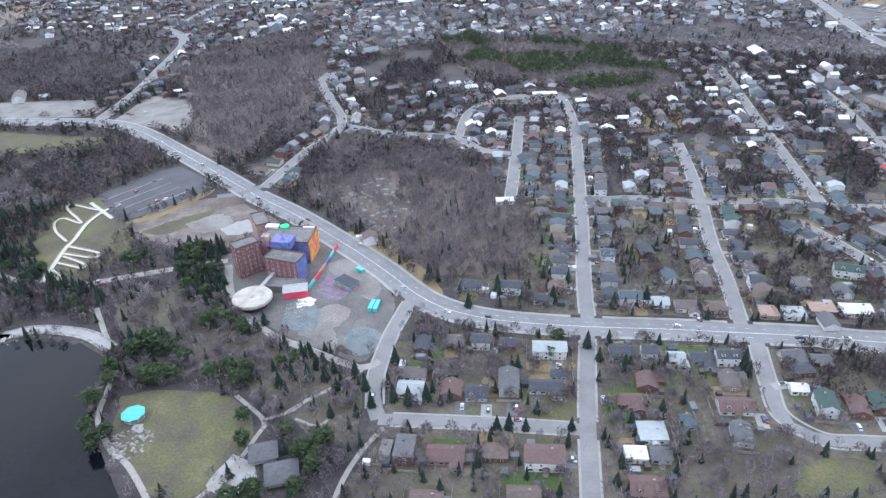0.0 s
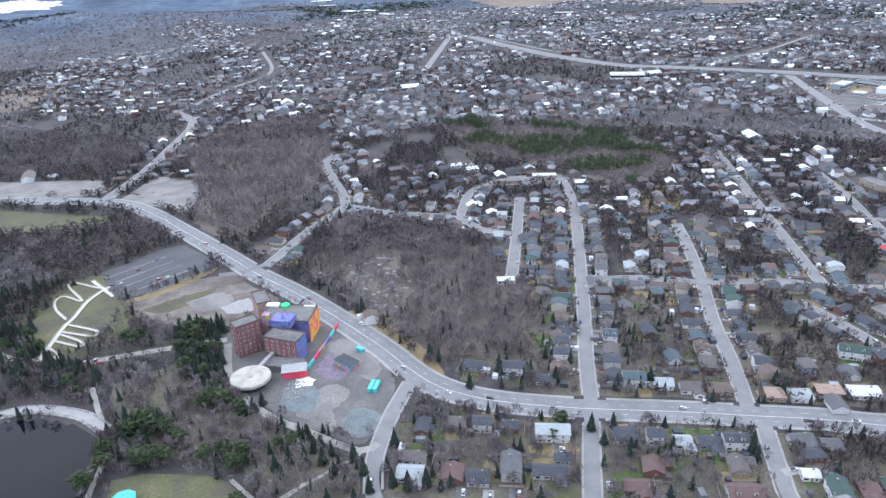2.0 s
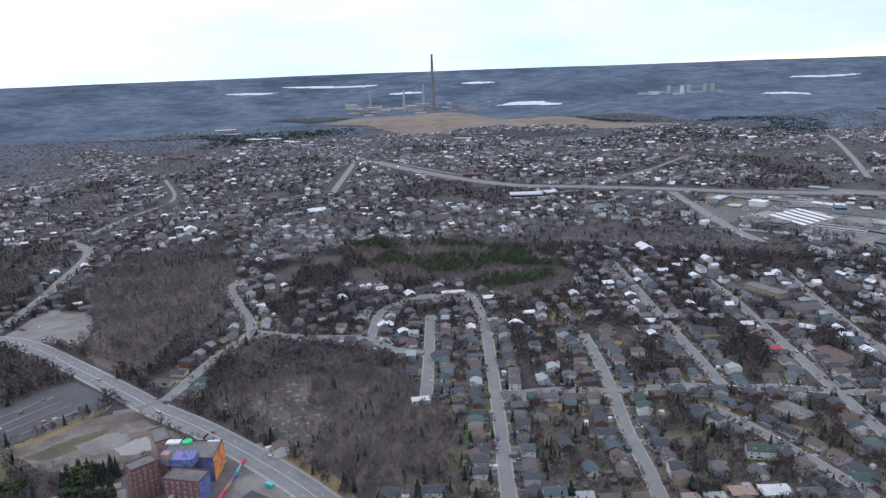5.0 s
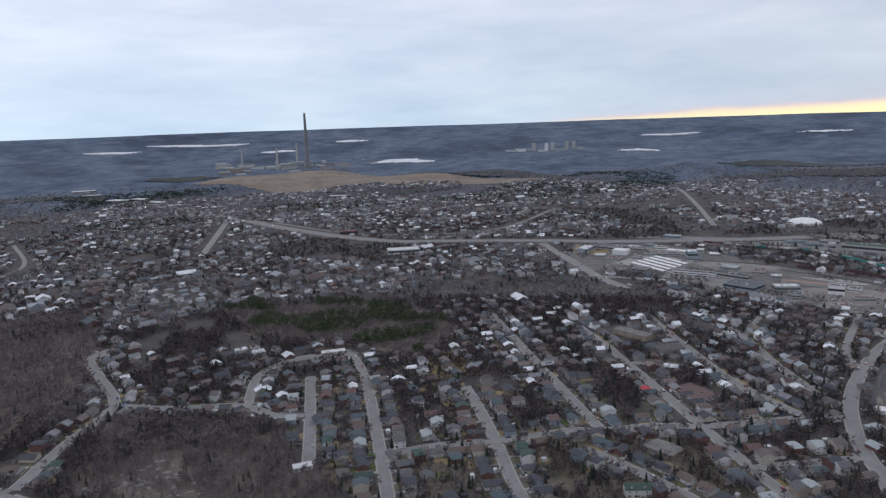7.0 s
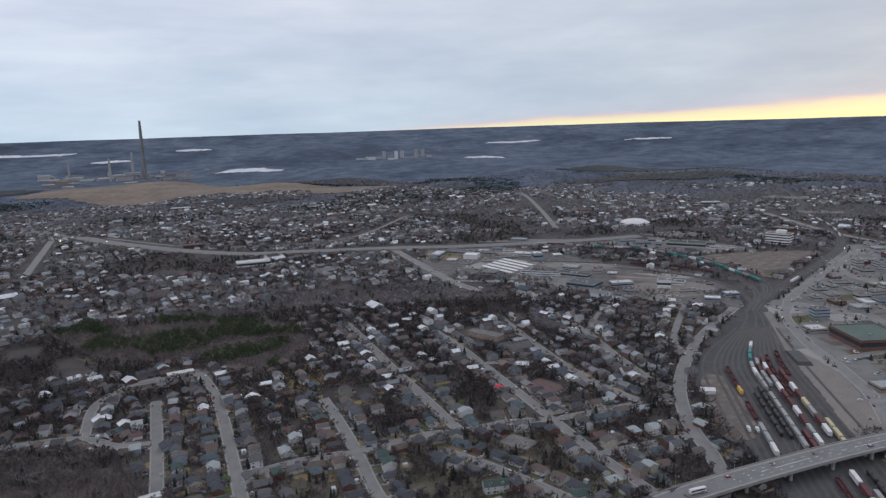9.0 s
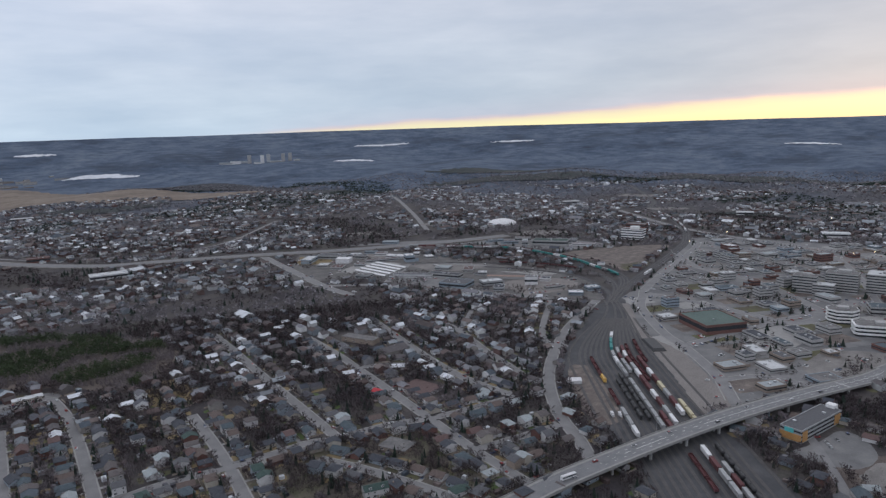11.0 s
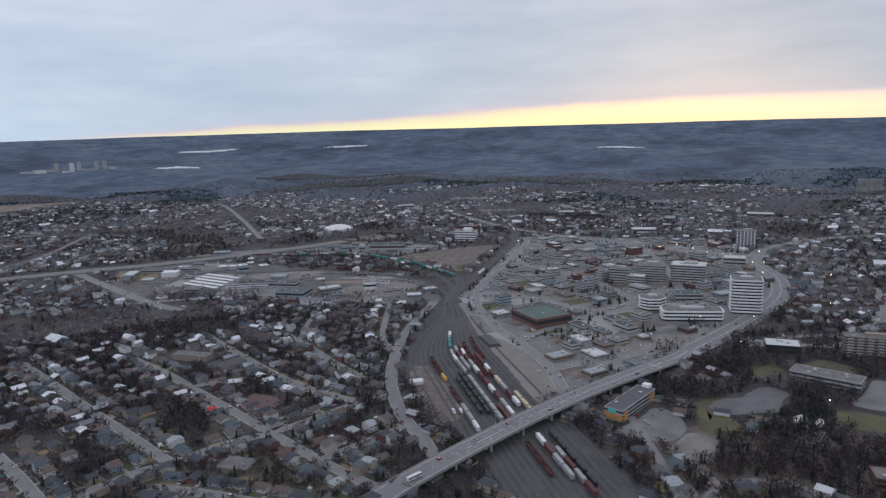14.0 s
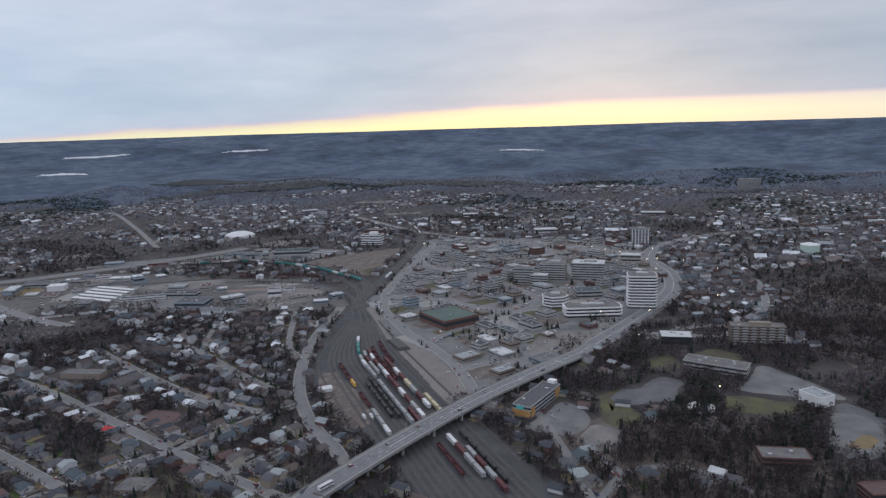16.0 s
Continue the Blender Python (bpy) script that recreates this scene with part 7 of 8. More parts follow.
M_stack = mat("sooty_concrete", [(0.13, 0.135, 0.145), (0.20, 0.20, 0.21)], scale=0.02, fine=0.2)
chimney(531, 3792, 13, 5.2, 293, M_stack, "giant tapering smelter chimney over the far town")
chimney(377, 3815, 7, 4.5, 116, M_conc, "pale shorter smelter chimney")
chimney(505, 3996, 7, 4.5, 116, M_conc, "pale shorter smelter chimney")
chimney(205, 3950, 5, 3.5, 90, M_conc, "pale slim smelter chimney")
g = random.Random(11)
for k in range(44):
    x, y = g.uniform(60, 900), g.uniform(3560, 4000)
    w, d, h = g.uniform(20, 80), g.uniform(18, 40), g.choice((6, 8, 10, 14, 22))
    f = empty("smelter_hall", pose(x, y, zat(x, y) - 3, 0, 0, g.uniform(-15, 15)), "large grey smelter hall far across town", "factory hall", "smelter halls")
    part("wall", Shape().box(0, 0, 0, w, d, h), g.choice([M_conc, WALLS["stone"], M_steel, WALLS["tanbrick"]]), f)
    part("roof", Shape().gable(w, d, h, d * 0.12), g.choice([ROOFS["grey"], ROOFS["pale"], ROOFS["tar"]]), f)
for k in range(12):
    x, y = 1671 + 30 * k + g.uniform(-20, 20), 3728 - 22 * k + g.uniform(-30, 30)
    f = empty("plant_hall", pose(x, y, zat(x, y) - 3, 0, 0, g.uniform(-40, -20)), "pale hall of a far mining plant", "factory hall", "mining plant halls")
    w, d, h = g.uniform(25, 80), g.uniform(20, 40), g.choice((8, 12, 18, 46))
    if h > 40:
        w, d = 18, 18
    part("wall", Shape().box(0, 0, 0, w, d, h), g.choice([M_conc, M_white, M_steel]), f)
    part("roof", Shape().box(0, 0, h, w + 1, d + 1, 0.8), ROOFS["pale"], f)


def drape(name, poly, m, z, label, step=30.0, category="ground"):
    """A sheet laid over rolling far ground."""
    xs, ys = [p[0] for p in poly], [p[1] for p in poly]
    X, Y = np.meshgrid(np.arange(min(xs), max(xs) + step, step), np.arange(min(ys), max(ys) + step, step), indexing="ij")
    rr = np.random.RandomState(5)
    X, Y = X + rr.uniform(-0.3, 0.3, X.shape) * step, Y + rr.uniform(-0.3, 0.3, X.shape) * step
    Z = ground_z(X, Y) + z
    ok = inside(poly, X, Y)
    s = Shape()
    idx = np.arange(X.size).reshape(X.shape)
    i, j = np.nonzero(ok[:-1, :-1])
    s.v = np.stack([X.ravel(), Y.ravel(), Z.ravel()], 1).tolist()
    s.f = [(int(idx[a, b]), int(idx[a + 1, b]), int(idx[a + 1, b + 1]), int(idx[a, b + 1])) for a, b in zip(i, j)]
    s.mi = [0] * len(s.f)
    tagged(link(name, s.mesh(name, m)), label, category, kind="structure")


def oval(cx, cy, a, b, turn, n=22, seed=1):
    q = random.Random(seed)
    c, s_ = math.cos(radians(turn)), math.sin(radians(turn))
    out = []
    for k in range(n):
        t, f = 2 * math.pi * k / n, q.uniform(0.75, 1.15)
        x, y = a * f * math.cos(t), b * f * math.sin(t)
        out.append((cx + x * c - y * s_, cy + x * s_ + y * c))
    return out


M_slag = mat("orange_brown_waste_ground", [(0.10, 0.082, 0.068), (0.15, 0.122, 0.098), (0.19, 0.16, 0.13)], scale=0.006, fine=0.04, rough=0.95)
M_tail = mat("dark_slag_heap", [(0.020, 0.022, 0.028), (0.036, 0.038, 0.046)], scale=0.006, fine=0.05, rough=0.95)
WASTE = [(-60, 3360), (200, 2820), (277, 2690), (480, 2720), (696, 2600), (900, 2480), (1119, 2340), (1300, 2400), (1150, 2640), (976, 2920), (800, 3180), (613, 3420), (250, 3500)]
drape("waste_ground", WASTE, M_slag, 2.5, "bare orange-brown ground round the smelter", 25)
drape("slag_heap", [(980, 2960), (1163, 2780), (1446, 2560), (1560, 2700), (1420, 3000), (1180, 3200), (960, 3240)], M_tail, 4.0, "low dark slag heap beyond the waste ground", 25)
M_farwood = mat("far_conifer_wood", [(0.016, 0.022, 0.024), (0.028, 0.034, 0.034), (0.045, 0.046, 0.046)], scale=0.012, fine=0.08, rough=0.95)
for cx, cy, a, b, t, sd in ((-101, 3480, 150, 70, 0, 2), (-620, 3000, 320, 90, 15, 3), (1500, 2150, 330, 90, -40, 4), (2150, 2000, 420, 120, -45, 5), (2500, 1300, 330, 120, -60, 6), (650, 2420, 260, 60, -10, 7), (2450, 2300, 420, 110, -45, 8), (2750, 900, 360, 110, -70, 9), (2500, 420, 330, 90, -80, 10), (2300, -120, 260, 90, -90, 12), (1750, 640, 260, 60, -70, 13)):
    drape("far_wood", oval(cx, cy, a, b, t, 26, sd), M_farwood, 3.0, "dark conifer wood on a far low hill", 24, "wood")
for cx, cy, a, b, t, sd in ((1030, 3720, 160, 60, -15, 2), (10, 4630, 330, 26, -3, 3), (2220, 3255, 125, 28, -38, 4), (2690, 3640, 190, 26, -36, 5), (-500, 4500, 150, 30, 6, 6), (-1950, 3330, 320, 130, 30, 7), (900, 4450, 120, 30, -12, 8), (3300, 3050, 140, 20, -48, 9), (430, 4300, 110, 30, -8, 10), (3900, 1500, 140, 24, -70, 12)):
    drape("pond_water", oval(cx, cy, a, b, t, 26, sd), M_farlake, 3.0 if cy < 3400 and cx > 2300 else 2.0, "pale far lake under the evening sky", 14, "water")
for cx, cy, a_, b_, t_, sd in ((1180, 1010, 70, 40, -40, 3), (1420, 1060, 60, 34, -40, 5), (1150, 1290, 70, 36, -35, 6), (900, 1330, 60, 34, -30, 7), (1560, 760, 70, 34, -60, 8), (1700, 1010, 60, 30, -50, 9), (1450, 640, 60, 34, -60, 10), (760, 1480, 80, 34, -25, 11), (1950, 1250, 80, 34, -50, 12), (560, 1420, 60, 26, -20, 13)):
    drape("ground_yard", oval(cx, cy, a_, b_, t_, 14, sd), M_gravel, 0.3, "pale gravel commercial yard across town", 9)
drape("bog_ground", [(-1100, 1450), (-859, 1417), (-711, 1386), (-700, 1280), (-760, 1160), (-1100, 1100)], M_slag, 0.3, "brown bog flat beside far houses", 20)
for k, (x, y, a, w) in enumerate(((430, 2372, -15, 60), (-476, 3250, 10, 90), (-430, 3120, 10, 70), (-300, 2850, -40, 90), (-220, 2700, -50, 70), (-150, 2500, -50, 60), (1650, 1300, -40, 50), (1500, 520, -60, 50), (1850, 350, -75, 60), (1700, 800, -60, 40))):
    block("big_store", x, y, a, w, w * 0.45, 8, M_white if k % 2 else M_conc, ROOFS["white"], 1, "long pale flat-roofed store far across town", "store", units=0)
yt = empty("service_tent", pose(513, 400, 0.15, 0, 0, -40), "white service tent in the rail yard", "tent")
part("wall", Shape().box(0, 0, 0, 13, 9, 3.2), M_white, yt)
part("roof", Shape().gable(13, 9, 3.2, 1.4, 0.2), M_white, yt)
for x, y in ((474, 329), (478, 324)):
    tr = empty("service_truck", pose(x, y, 0.2, 0, 0, -130), "white service truck parked in the yard", "truck", "yard trucks")
    part("box", Shape().box(-1, 0, 0.9, 4.6, 2.2, 2.2), M_white, tr)
    part("cab", Shape().box(2.4, 0, 0.6, 1.8, 2.1, 1.7, top=0.85), M_white, tr)
    for wx in (-2, 2.2):
        for wy in (-0.95, 0.95):
            link("wheel", CAR_WHEEL, tr, pose(wx, wy, 0.4))
bus = empty("city_bus", pose(352, 279, 8.6, 0, 0, -12), "white city bus on the bridge", "bus")
part("body", Shape().box(0, 0, 0.4, 12, 2.5, 2.7), M_white, bus)
part("window_band", Shape().box(0, 0, 1.6, 11.6, 2.56, 0.9), M_glass, bus)
for wx in (-3.8, 3.6):
    for wy in (-1.1, 1.1):
        link("wheel", CAR_WHEEL, bus, pose(wx, wy, 0.36))
for i in (9, 14, 19, 25, 31, 38, 45, 52, 58):
    if i < len(deck):
        p, q = deck[i], deck[i - 1]
        n = (3.8 if i % 2 else -3.8)
        a = math.degrees(math.atan2(p[1] - q[1], p[0] - q[0]))
        car(p[0] - n * math.sin(radians(a)), p[1] + n * math.cos(radians(a)), a, p[2] + 0.28, True, "car driving on the bridge deck", "cars on the bridge")
for i in range(6, 60, 5):
    if i < len(avenue):
        p, q = avenue[i], avenue[i - 1]
        a = math.degrees(math.atan2(p[1] - q[1], p[0] - q[0]))
        n = 5 if i % 2 else -5
        car(p[0] - n * math.sin(radians(a)), p[1] + n * math.cos(radians(a)), a, 0.14, False, "car driving on the avenue", "cars on the avenue")
for i, (x, y) in enumerate(((1225, 240), (1238, 225), (1290, 330), (1310, 360), (1340, 400), (1280, 300), (1300, 420), (962, 178), (890, 170), (1052, 335), (1240, 690), (1230, 180), (720, 45), (650, 60), (780, 410), (860, 225), (1150, 210), (1390, 690), (1180, 120), (930, 80), (780, 160), (1500, 300), (1700, 600), (-180, 2400), (150, 1750), (60, 1830), (1330, 250), (1000, 100))):
    lp = empty("street_lamp", pose(x, y, 0.1), "lit street lamp with a warm glow", "street lamp", "lit street lamps")
    hgt = 7.0
    part("pole", Shape().cyl(0, 0, 0, 0.12, hgt, 6, r2=0.08), M_steel, lp)
    sz = 0.3 + 0.00022 * math.hypot(x, y)
    part("lamp_head", Shape().cyl(0, 0, hgt, sz, sz * 1.2, 8, r2=sz * 0.7), M_lamp, lp, "glowing warm lamp head")

# ================= trees =================
def bare_crown(seed, n, wid, h=1.0):
    """Thin twig blades of a leafless crown, unit height."""
    q = np.random.RandomState(seed)
    t = []
    for _ in range(n):
        a, z = q.uniform(0, 2 * np.pi), q.uniform(0.36, 1.0)
        rad = 0.34 * np.sqrt(max(0.03, 1 - ((z - 0.58) / 0.43) ** 2)) * q.uniform(0.35, 1.0) ** 0.5
        tip = np.array((rad * np.cos(a), rad * np.sin(a), z))
        base = np.array((0.22 * tip[0], 0.22 * tip[1], max(0.2, z - q.uniform(0.2, 0.34)))) + q.normal(size=3) * 0.012
        side = q.normal(size=3)
        side -= side.dot(tip - base) * (tip - base) / ((tip - base) ** 2).sum()
        side *= wid * q.uniform(0.6, 1.3) / np.linalg.norm(side)
        m = base * 0.4 + tip * 0.6
        t.append((base, m + side, tip))
        if q.uniform() < 0.5:
            off = q.normal(size=3) * 0.08
            t.append((m, m + off * 0.6 + side * 0.8, tip + off))
    return np.array(t)


def stem(wid, top):
    out = []
    for a in (0.3, 1.9):
        c, s = np.cos(a) * wid, np.sin(a) * wid
        out.append(((-c, -s, -0.01), (c, s, -0.01), (0, 0, top)))
    return np.array(out)


def limbs(seed):
    q = np.random.RandomState(seed)
    out = list(stem(0.02, 0.85))
    for _ in range(7):
        a, z = q.uniform(0, 6.28), q.uniform(0.22, 0.6)
        tip = (0.25 * np.cos(a), 0.25 * np.sin(a), z + 0.28)
        out.append(((0, 0, z - 0.012), (0.01, 0.01, z + 0.014), tip))
        out.append(((0.008, -0.008, z), (-0.008, 0.008, z), tip))
    return np.array(out)


def fir(seed, layers, n, r=0.2):
    q = np.random.RandomState(seed)
    t = []
    for k in range(layers):
        f = k / layers
        z, rad = 0.08 + 0.86 * f, r * (1 - f) ** 0.85 * q.uniform(0.85, 1.1) + 0.015
        for i in range(n):
            a = 2 * np.pi * (i + q.uniform(-0.3, 0.3)) / n + k
            rr = rad * q.uniform(0.75, 1.15)
            half = np.pi / n * 1.15
            tip = (rr * np.cos(a), rr * np.sin(a), z - 0.05 - 0.05 * q.uniform())
            top = z + 1.35 / layers
            t.append(((0, 0, top), (rr * 0.62 * np.cos(a - half), rr * 0.62 * np.sin(a - half), z + 0.01), tip))
            t.append(((0, 0, top), tip, (rr * 0.62 * np.cos(a + half), rr * 0.62 * np.sin(a + half), z + 0.01)))
    return np.array(t)


def pine(seed, n):
    """Irregular rounded crown of needle tufts."""
    q = np.random.RandomState(seed)
    t = []
    for _ in range(n):
        a, z, b = q.uniform(0, 6.28), q.uniform(0.32, 0.95), q.uniform(0.2, 1) ** 0.5
        rad = 0.27 * np.sqrt(max(0.06, 1 - ((z - 0.55) / 0.45) ** 2)) * b
        c = np.array((rad * np.cos(a), rad * np.sin(a), z))
        for _k in range(5):
            e1, e2 = q.normal(size=3) * (0.07, 0.07, 0.045), q.normal(size=3) * (0.07, 0.07, 0.045)
            t.append((c, c + e1, c + e2))
    return np.array(t)


def plant(tmpls, xyz, hts, wide, seed):
    """Copies of unit trees set out at the given places, as one array of triangles."""
    q = np.random.RandomState(seed)
    out = []
    pick = q.randint(0, len(tmpls), len(xyz))
    for k, T in enumerate(tmpls):
        sel = pick == k
        if not sel.any():
            continue
        p, h, w = xyz[sel], hts[sel], wide[sel]
        a = q.uniform(0, 2 * np.pi, len(p))
        c, s = np.cos(a)[:, None, None], np.sin(a)[:, None, None]
        X, Y, Z = T[None, :, :, 0], T[None, :, :, 1], T[None, :, :, 2]
        hw = (h * w)[:, None, None]
        V = np.stack([(X * c - Y * s) * hw + p[:, 0, None, None], (X * s + Y * c) * hw + p[:, 1, None, None], Z * h[:, None, None] + p[:, 2, None, None]], -1)
        out.append(V.reshape(-1, 3, 3))
    return np.concatenate(out) if out else np.zeros((0, 3, 3))


Q = np.random.RandomState(17)


def scatter(n, box, keep):
    x, y = Q.uniform(box[0], box[1], n), Q.uniform(box[2], box[3], n)
    k = keep(x, y)
    return np.stack([x[k], y[k], ground_z(x[k], y[k])], 1)


def in_poly(poly, gap=True):
    def f(x, y):
        k = inside(poly, x, y)
        return k & ~taken(TAKEN, x, y) if gap else k
    return f


def bounds(poly):
    return min(p[0] for p in poly), max(p[0] for p in poly), min(p[1] for p in poly), max(p[1] for p in poly)


NEAR_BARE = [bare_crown(s, 34, 0.025) for s in range(6)]
MID_BARE = [bare_crown(20 + s, 18, 0.052) for s in range(5)]
FAR_BARE = [bare_crown(40 + s, 7, 0.13) for s in range(5)]
NEAR_FIR = [fir(s, 11, 8) for s in range(4)]
MID_FIR = [fir(10 + s, 5, 6, 0.30) for s in range(4)]
FAR_FIR = [fir(20 + s, 3, 5, 0.36) for s in range(3)]
NEAR_PINE = [pine(s, 44) for s in range(4)]
MID_PINE = [pine(10 + s, 16) for s in range(4)]


def stuff(name, tris, m, label, category="trees"):
    if len(tris):
        tagged(link(name, soup(name, tris, m)), label, category, kind="stuff")


def grove(label, pts, tm, h0, h1, w0=0.8, w1=1.2, m=M_twig, name="bare_trees", trunk=M_bark, tw=0.012):
    h, w = Q.uniform(h0, h1, len(pts)), Q.uniform(w0, w1, len(pts))
    stuff(name, plant(tm, pts, h, w, len(pts)), m, label)
    if trunk is not None:
        stuff(name + "_trunks", plant([stem(tw, 0.8), stem(tw * 0.8, 0.9)], pts, h, w, len(pts) + 1), trunk, "thin trunks of " + label)


def area(poly):
    return 0.5 * abs(sum(poly[i][0] * poly[(i + 1) % len(poly)][1] - poly[(i + 1) % len(poly)][0] * poly[i][1] for i in range(len(poly))))


def wood(poly, per, label, tm, h0, h1, firs=0.0, rock=None, twigs=M_twig):
    b = bounds(poly)
    n = int((b[1] - b[0]) * (b[3] - b[2]) / per)
    def keep(x, y):
        k = in_poly(poly)(x, y)
        if rock is not None:
            k &= ~(inside(rock, x, y) & (Q.uniform(size=x.shape) < 0.6))
        return k
    pts = scatter(n, b, keep)
    cut = int(len(pts) * firs)
    grove(label, pts[cut:], tm, h0, h1, m=twigs)
    bi = pts[cut::4]
    stuff("birch_trunks", plant([stem(0.014, 0.9)], bi, Q.uniform(h0, h1, len(bi)), np.ones(len(bi)), 3), M_birch, "pale birch trunks in " + label)
    if cut:
        grove("conifers among " + label, pts[:cut], NEAR_FIR, h0 * 0.7, h1 * 0.95, 0.8, 1.3, M_fir, "conifers", None)


wood(W_SLOPE, 14, "purple-grey bare birch wood on a slope", NEAR_BARE, 6, 10, 0.035, ROCKS, M_rosy)
wood(W_NORTH, 17, "grey bare wood beyond the main road", MID_BARE, 6, 10, 0.025, None, M_rosy)
wood(W_BELT, 12, "mixed wood belt beside the car park", NEAR_BARE, 5, 9, 0.10, None, M_rosy)
wood(W_PARK, 25, "park wood of bare trees", NEAR_BARE, 7, 11, 0.12, None, M_rosy)
wood(W_HILL, 16, "brushy bare hill wood", MID_BARE, 5, 9, 0.06)
wood(W_EAST, 18, "bare hillside wood behind the flats", MID_BARE, 5, 9, 0.04)
wood(W_WEST, 18, "grey bare wood across the road", MID_BARE, 6, 9, 0.03, None, M_rosy)
# pine hill: green pines in drifts among bare trees
pts = scatter(int(area(W_PINE) * 1.9 / 16), bounds(W_PINE), in_poly(W_PINE))
drift = np.array([noise.noise(Vector((p[0] * 0.018, p[1] * 0.018, 1.7))) for p in pts])
grove("green pines on the wooded hill", pts[drift > 0.05], MID_PINE, 7, 11, 0.8, 1.3, M_pine, "pines", M_bark)
grove("bare trees on the wooded hill", pts[drift <= 0.05], MID_BARE, 5, 9, m=M_rosy)
# rock outcrops on the slope
s = Shape()
for k in range(170):
    x, y = rng.uniform(-95, -10), rng.uniform(430, 555)
    if bool(inside(ROCKS, x, y)) and not taken(TAKEN, x, y):
        s.prism([(x + rng.uniform(1.2, 4.2) * math.cos(a + rng.uniform(-0.2, 0.2)), y + rng.uniform(1.0, 3.2) * math.sin(a)) for a in np.linspace(0, 5.4, 7)], -0.2, rng.uniform(0.4, 1.5), scale=rng.uniform(0.5, 0.8))
for k in range(60):
    t = rng.random()
    x, y = -104 + 52 * t + rng.uniform(1, 9), 513 - 66 * t + rng.uniform(1, 9)
    s.prism([(x + rng.uniform(1.0, 3.0) * math.cos(a), y + rng.uniform(1.0, 2.5) * math.sin(a)) for a in np.linspace(0, 5.4, 7)], -0.2, rng.uniform(0.8, 2.6), scale=rng.uniform(0.5, 0.8))
tagged(link("rock_outcrop", s.mesh("rock_outcrop", M_rock)), "blackened and pale rock outcrops on the slope", "rocks", kind="stuff")
s = Shape()
for k in range(140):
    i = rng.randint(2, len(P) - 3)
    x, y = P[i][0] + rng.uniform(-1, 4), P[i][1] + rng.uniform(-2, 3)
    s.prism([(x + rng.uniform(0.5, 1.5) * math.cos(a), y + rng.uniform(0.5, 1.4) * math.sin(a)) for a in np.linspace(0, 5.4, 7)], -1.2, rng.uniform(1.0, 2.0), scale=0.6)
for k in range(70):
    a_, r_ = rng.uniform(0, 6.28), 12 * math.sqrt(rng.random())
    x, y = -158 + r_ * math.cos(a_), 250 + r_ * 0.9 * math.sin(a_)
    s.prism([(x + rng.uniform(0.6, 1.8) * math.cos(a), y + rng.uniform(0.6, 1.6) * math.sin(a)) for a in np.linspace(0, 5.4, 7)], -0.2, rng.uniform(0.5, 1.2), scale=0.6)
tagged(link("shore_rocks", s.mesh("shore_rocks", M_rock)), "dark rocks along the lake shore", "rocks", kind="stuff")

# single trees near the eye, each a thing of its own
def tree_meshes():
    out = {"bare": [], "fir": [], "pine": []}
    for i in range(5):
        out["bare"].append((soup("trunk", limbs(i) * 9.5, M_bark), soup("crown", bare_crown(60 + i, 230, 0.008) * 9.5 * np.array((1.25, 1.25, 1.0)), M_rosy)))
        out["fir"].append((soup("trunk", stem(0.02, 0.9) * 10, M_bark), soup("crown", fir(60 + i, 15, 10, 0.19) * 10, M_fir)))
        out["pine"].append((soup("trunk", limbs(30 + i) * 10, M_bark), soup("crown", pine(60 + i, 90) * 10, M_pine)))
    return out


TREE = tree_meshes()
TREE_WORDS = {"bare": ("leafless broad tree with grey twigs", "bare tree"), "fir": ("dark green pointed spruce", "spruce"), "pine": ("green rounded pine with tufted crown", "pine tree")}
TREE_N = [0]


def tree(kind, x, y, size=1.0, fat=1.0, where="in a yard"):
    k = rng.randrange(5)
    e = empty("tree", pose(x, y, zat(x, y), 0, 0, rng.uniform(0, 360)), TREE_WORDS[kind][0] + " " + where, TREE_WORDS[kind][1], "single trees")
    e.scale = (size * fat, size * fat, size)
    link("trunk", TREE[kind][k][0], e)
    link("crown", TREE[kind][k][1], e)
    mark(TAKEN, x, y, 2.0 * size)
    TREE_N[0] += 1


SPRUCES = [(-32, 283, 0.9), (-29, 272, 1.1), (-21, 269, 1.15), (-12, 271, 1.1), (-5, 267, 0.7), (0, 270, 0.8), (-10, 300, 1.0), (-29, 302, 1.1), (22, 247, 1.0), (28, 248, 1.05), (36, 247, 0.8), (58, 246, 0.8), (78, 308, 1.1), (90, 309, 1.0), (82, 296, 0.9), (157, 286, 1.2), (156, 278, 1.0), (94, 288, 1.0), (115, 345, 0.8), (122, 349, 1.1),
           (14, 352, 1.0), (33, 366, 1.3), (52, 362, 1.1), (66, 354, 1.1), (-10, 386, 1.1), (-4, 382, 0.9), (101, 344, 1.1), (107, 341, 0.9), (103, 252, 1.1), (72, 212, 0.8), (118, 308, 0.7), (194, 342, 1.0), (-50, 292, 1.1), (-44, 281, 1.1), (-40, 268, 1.0), (-60, 262, 0.9), (-47, 262, 0.8), (-57, 285, 0.9), (-66, 290, 1.1), (-75, 290, 1.2), (-72, 300, 1.0), (-90, 286, 1.1), (-84, 292, 1.1)]
for x, y, s_ in SPRUCES:
    tree("fir", x, y, s_ * 1.15, 1.35, "beside a house" if x > -38 else "in the park")
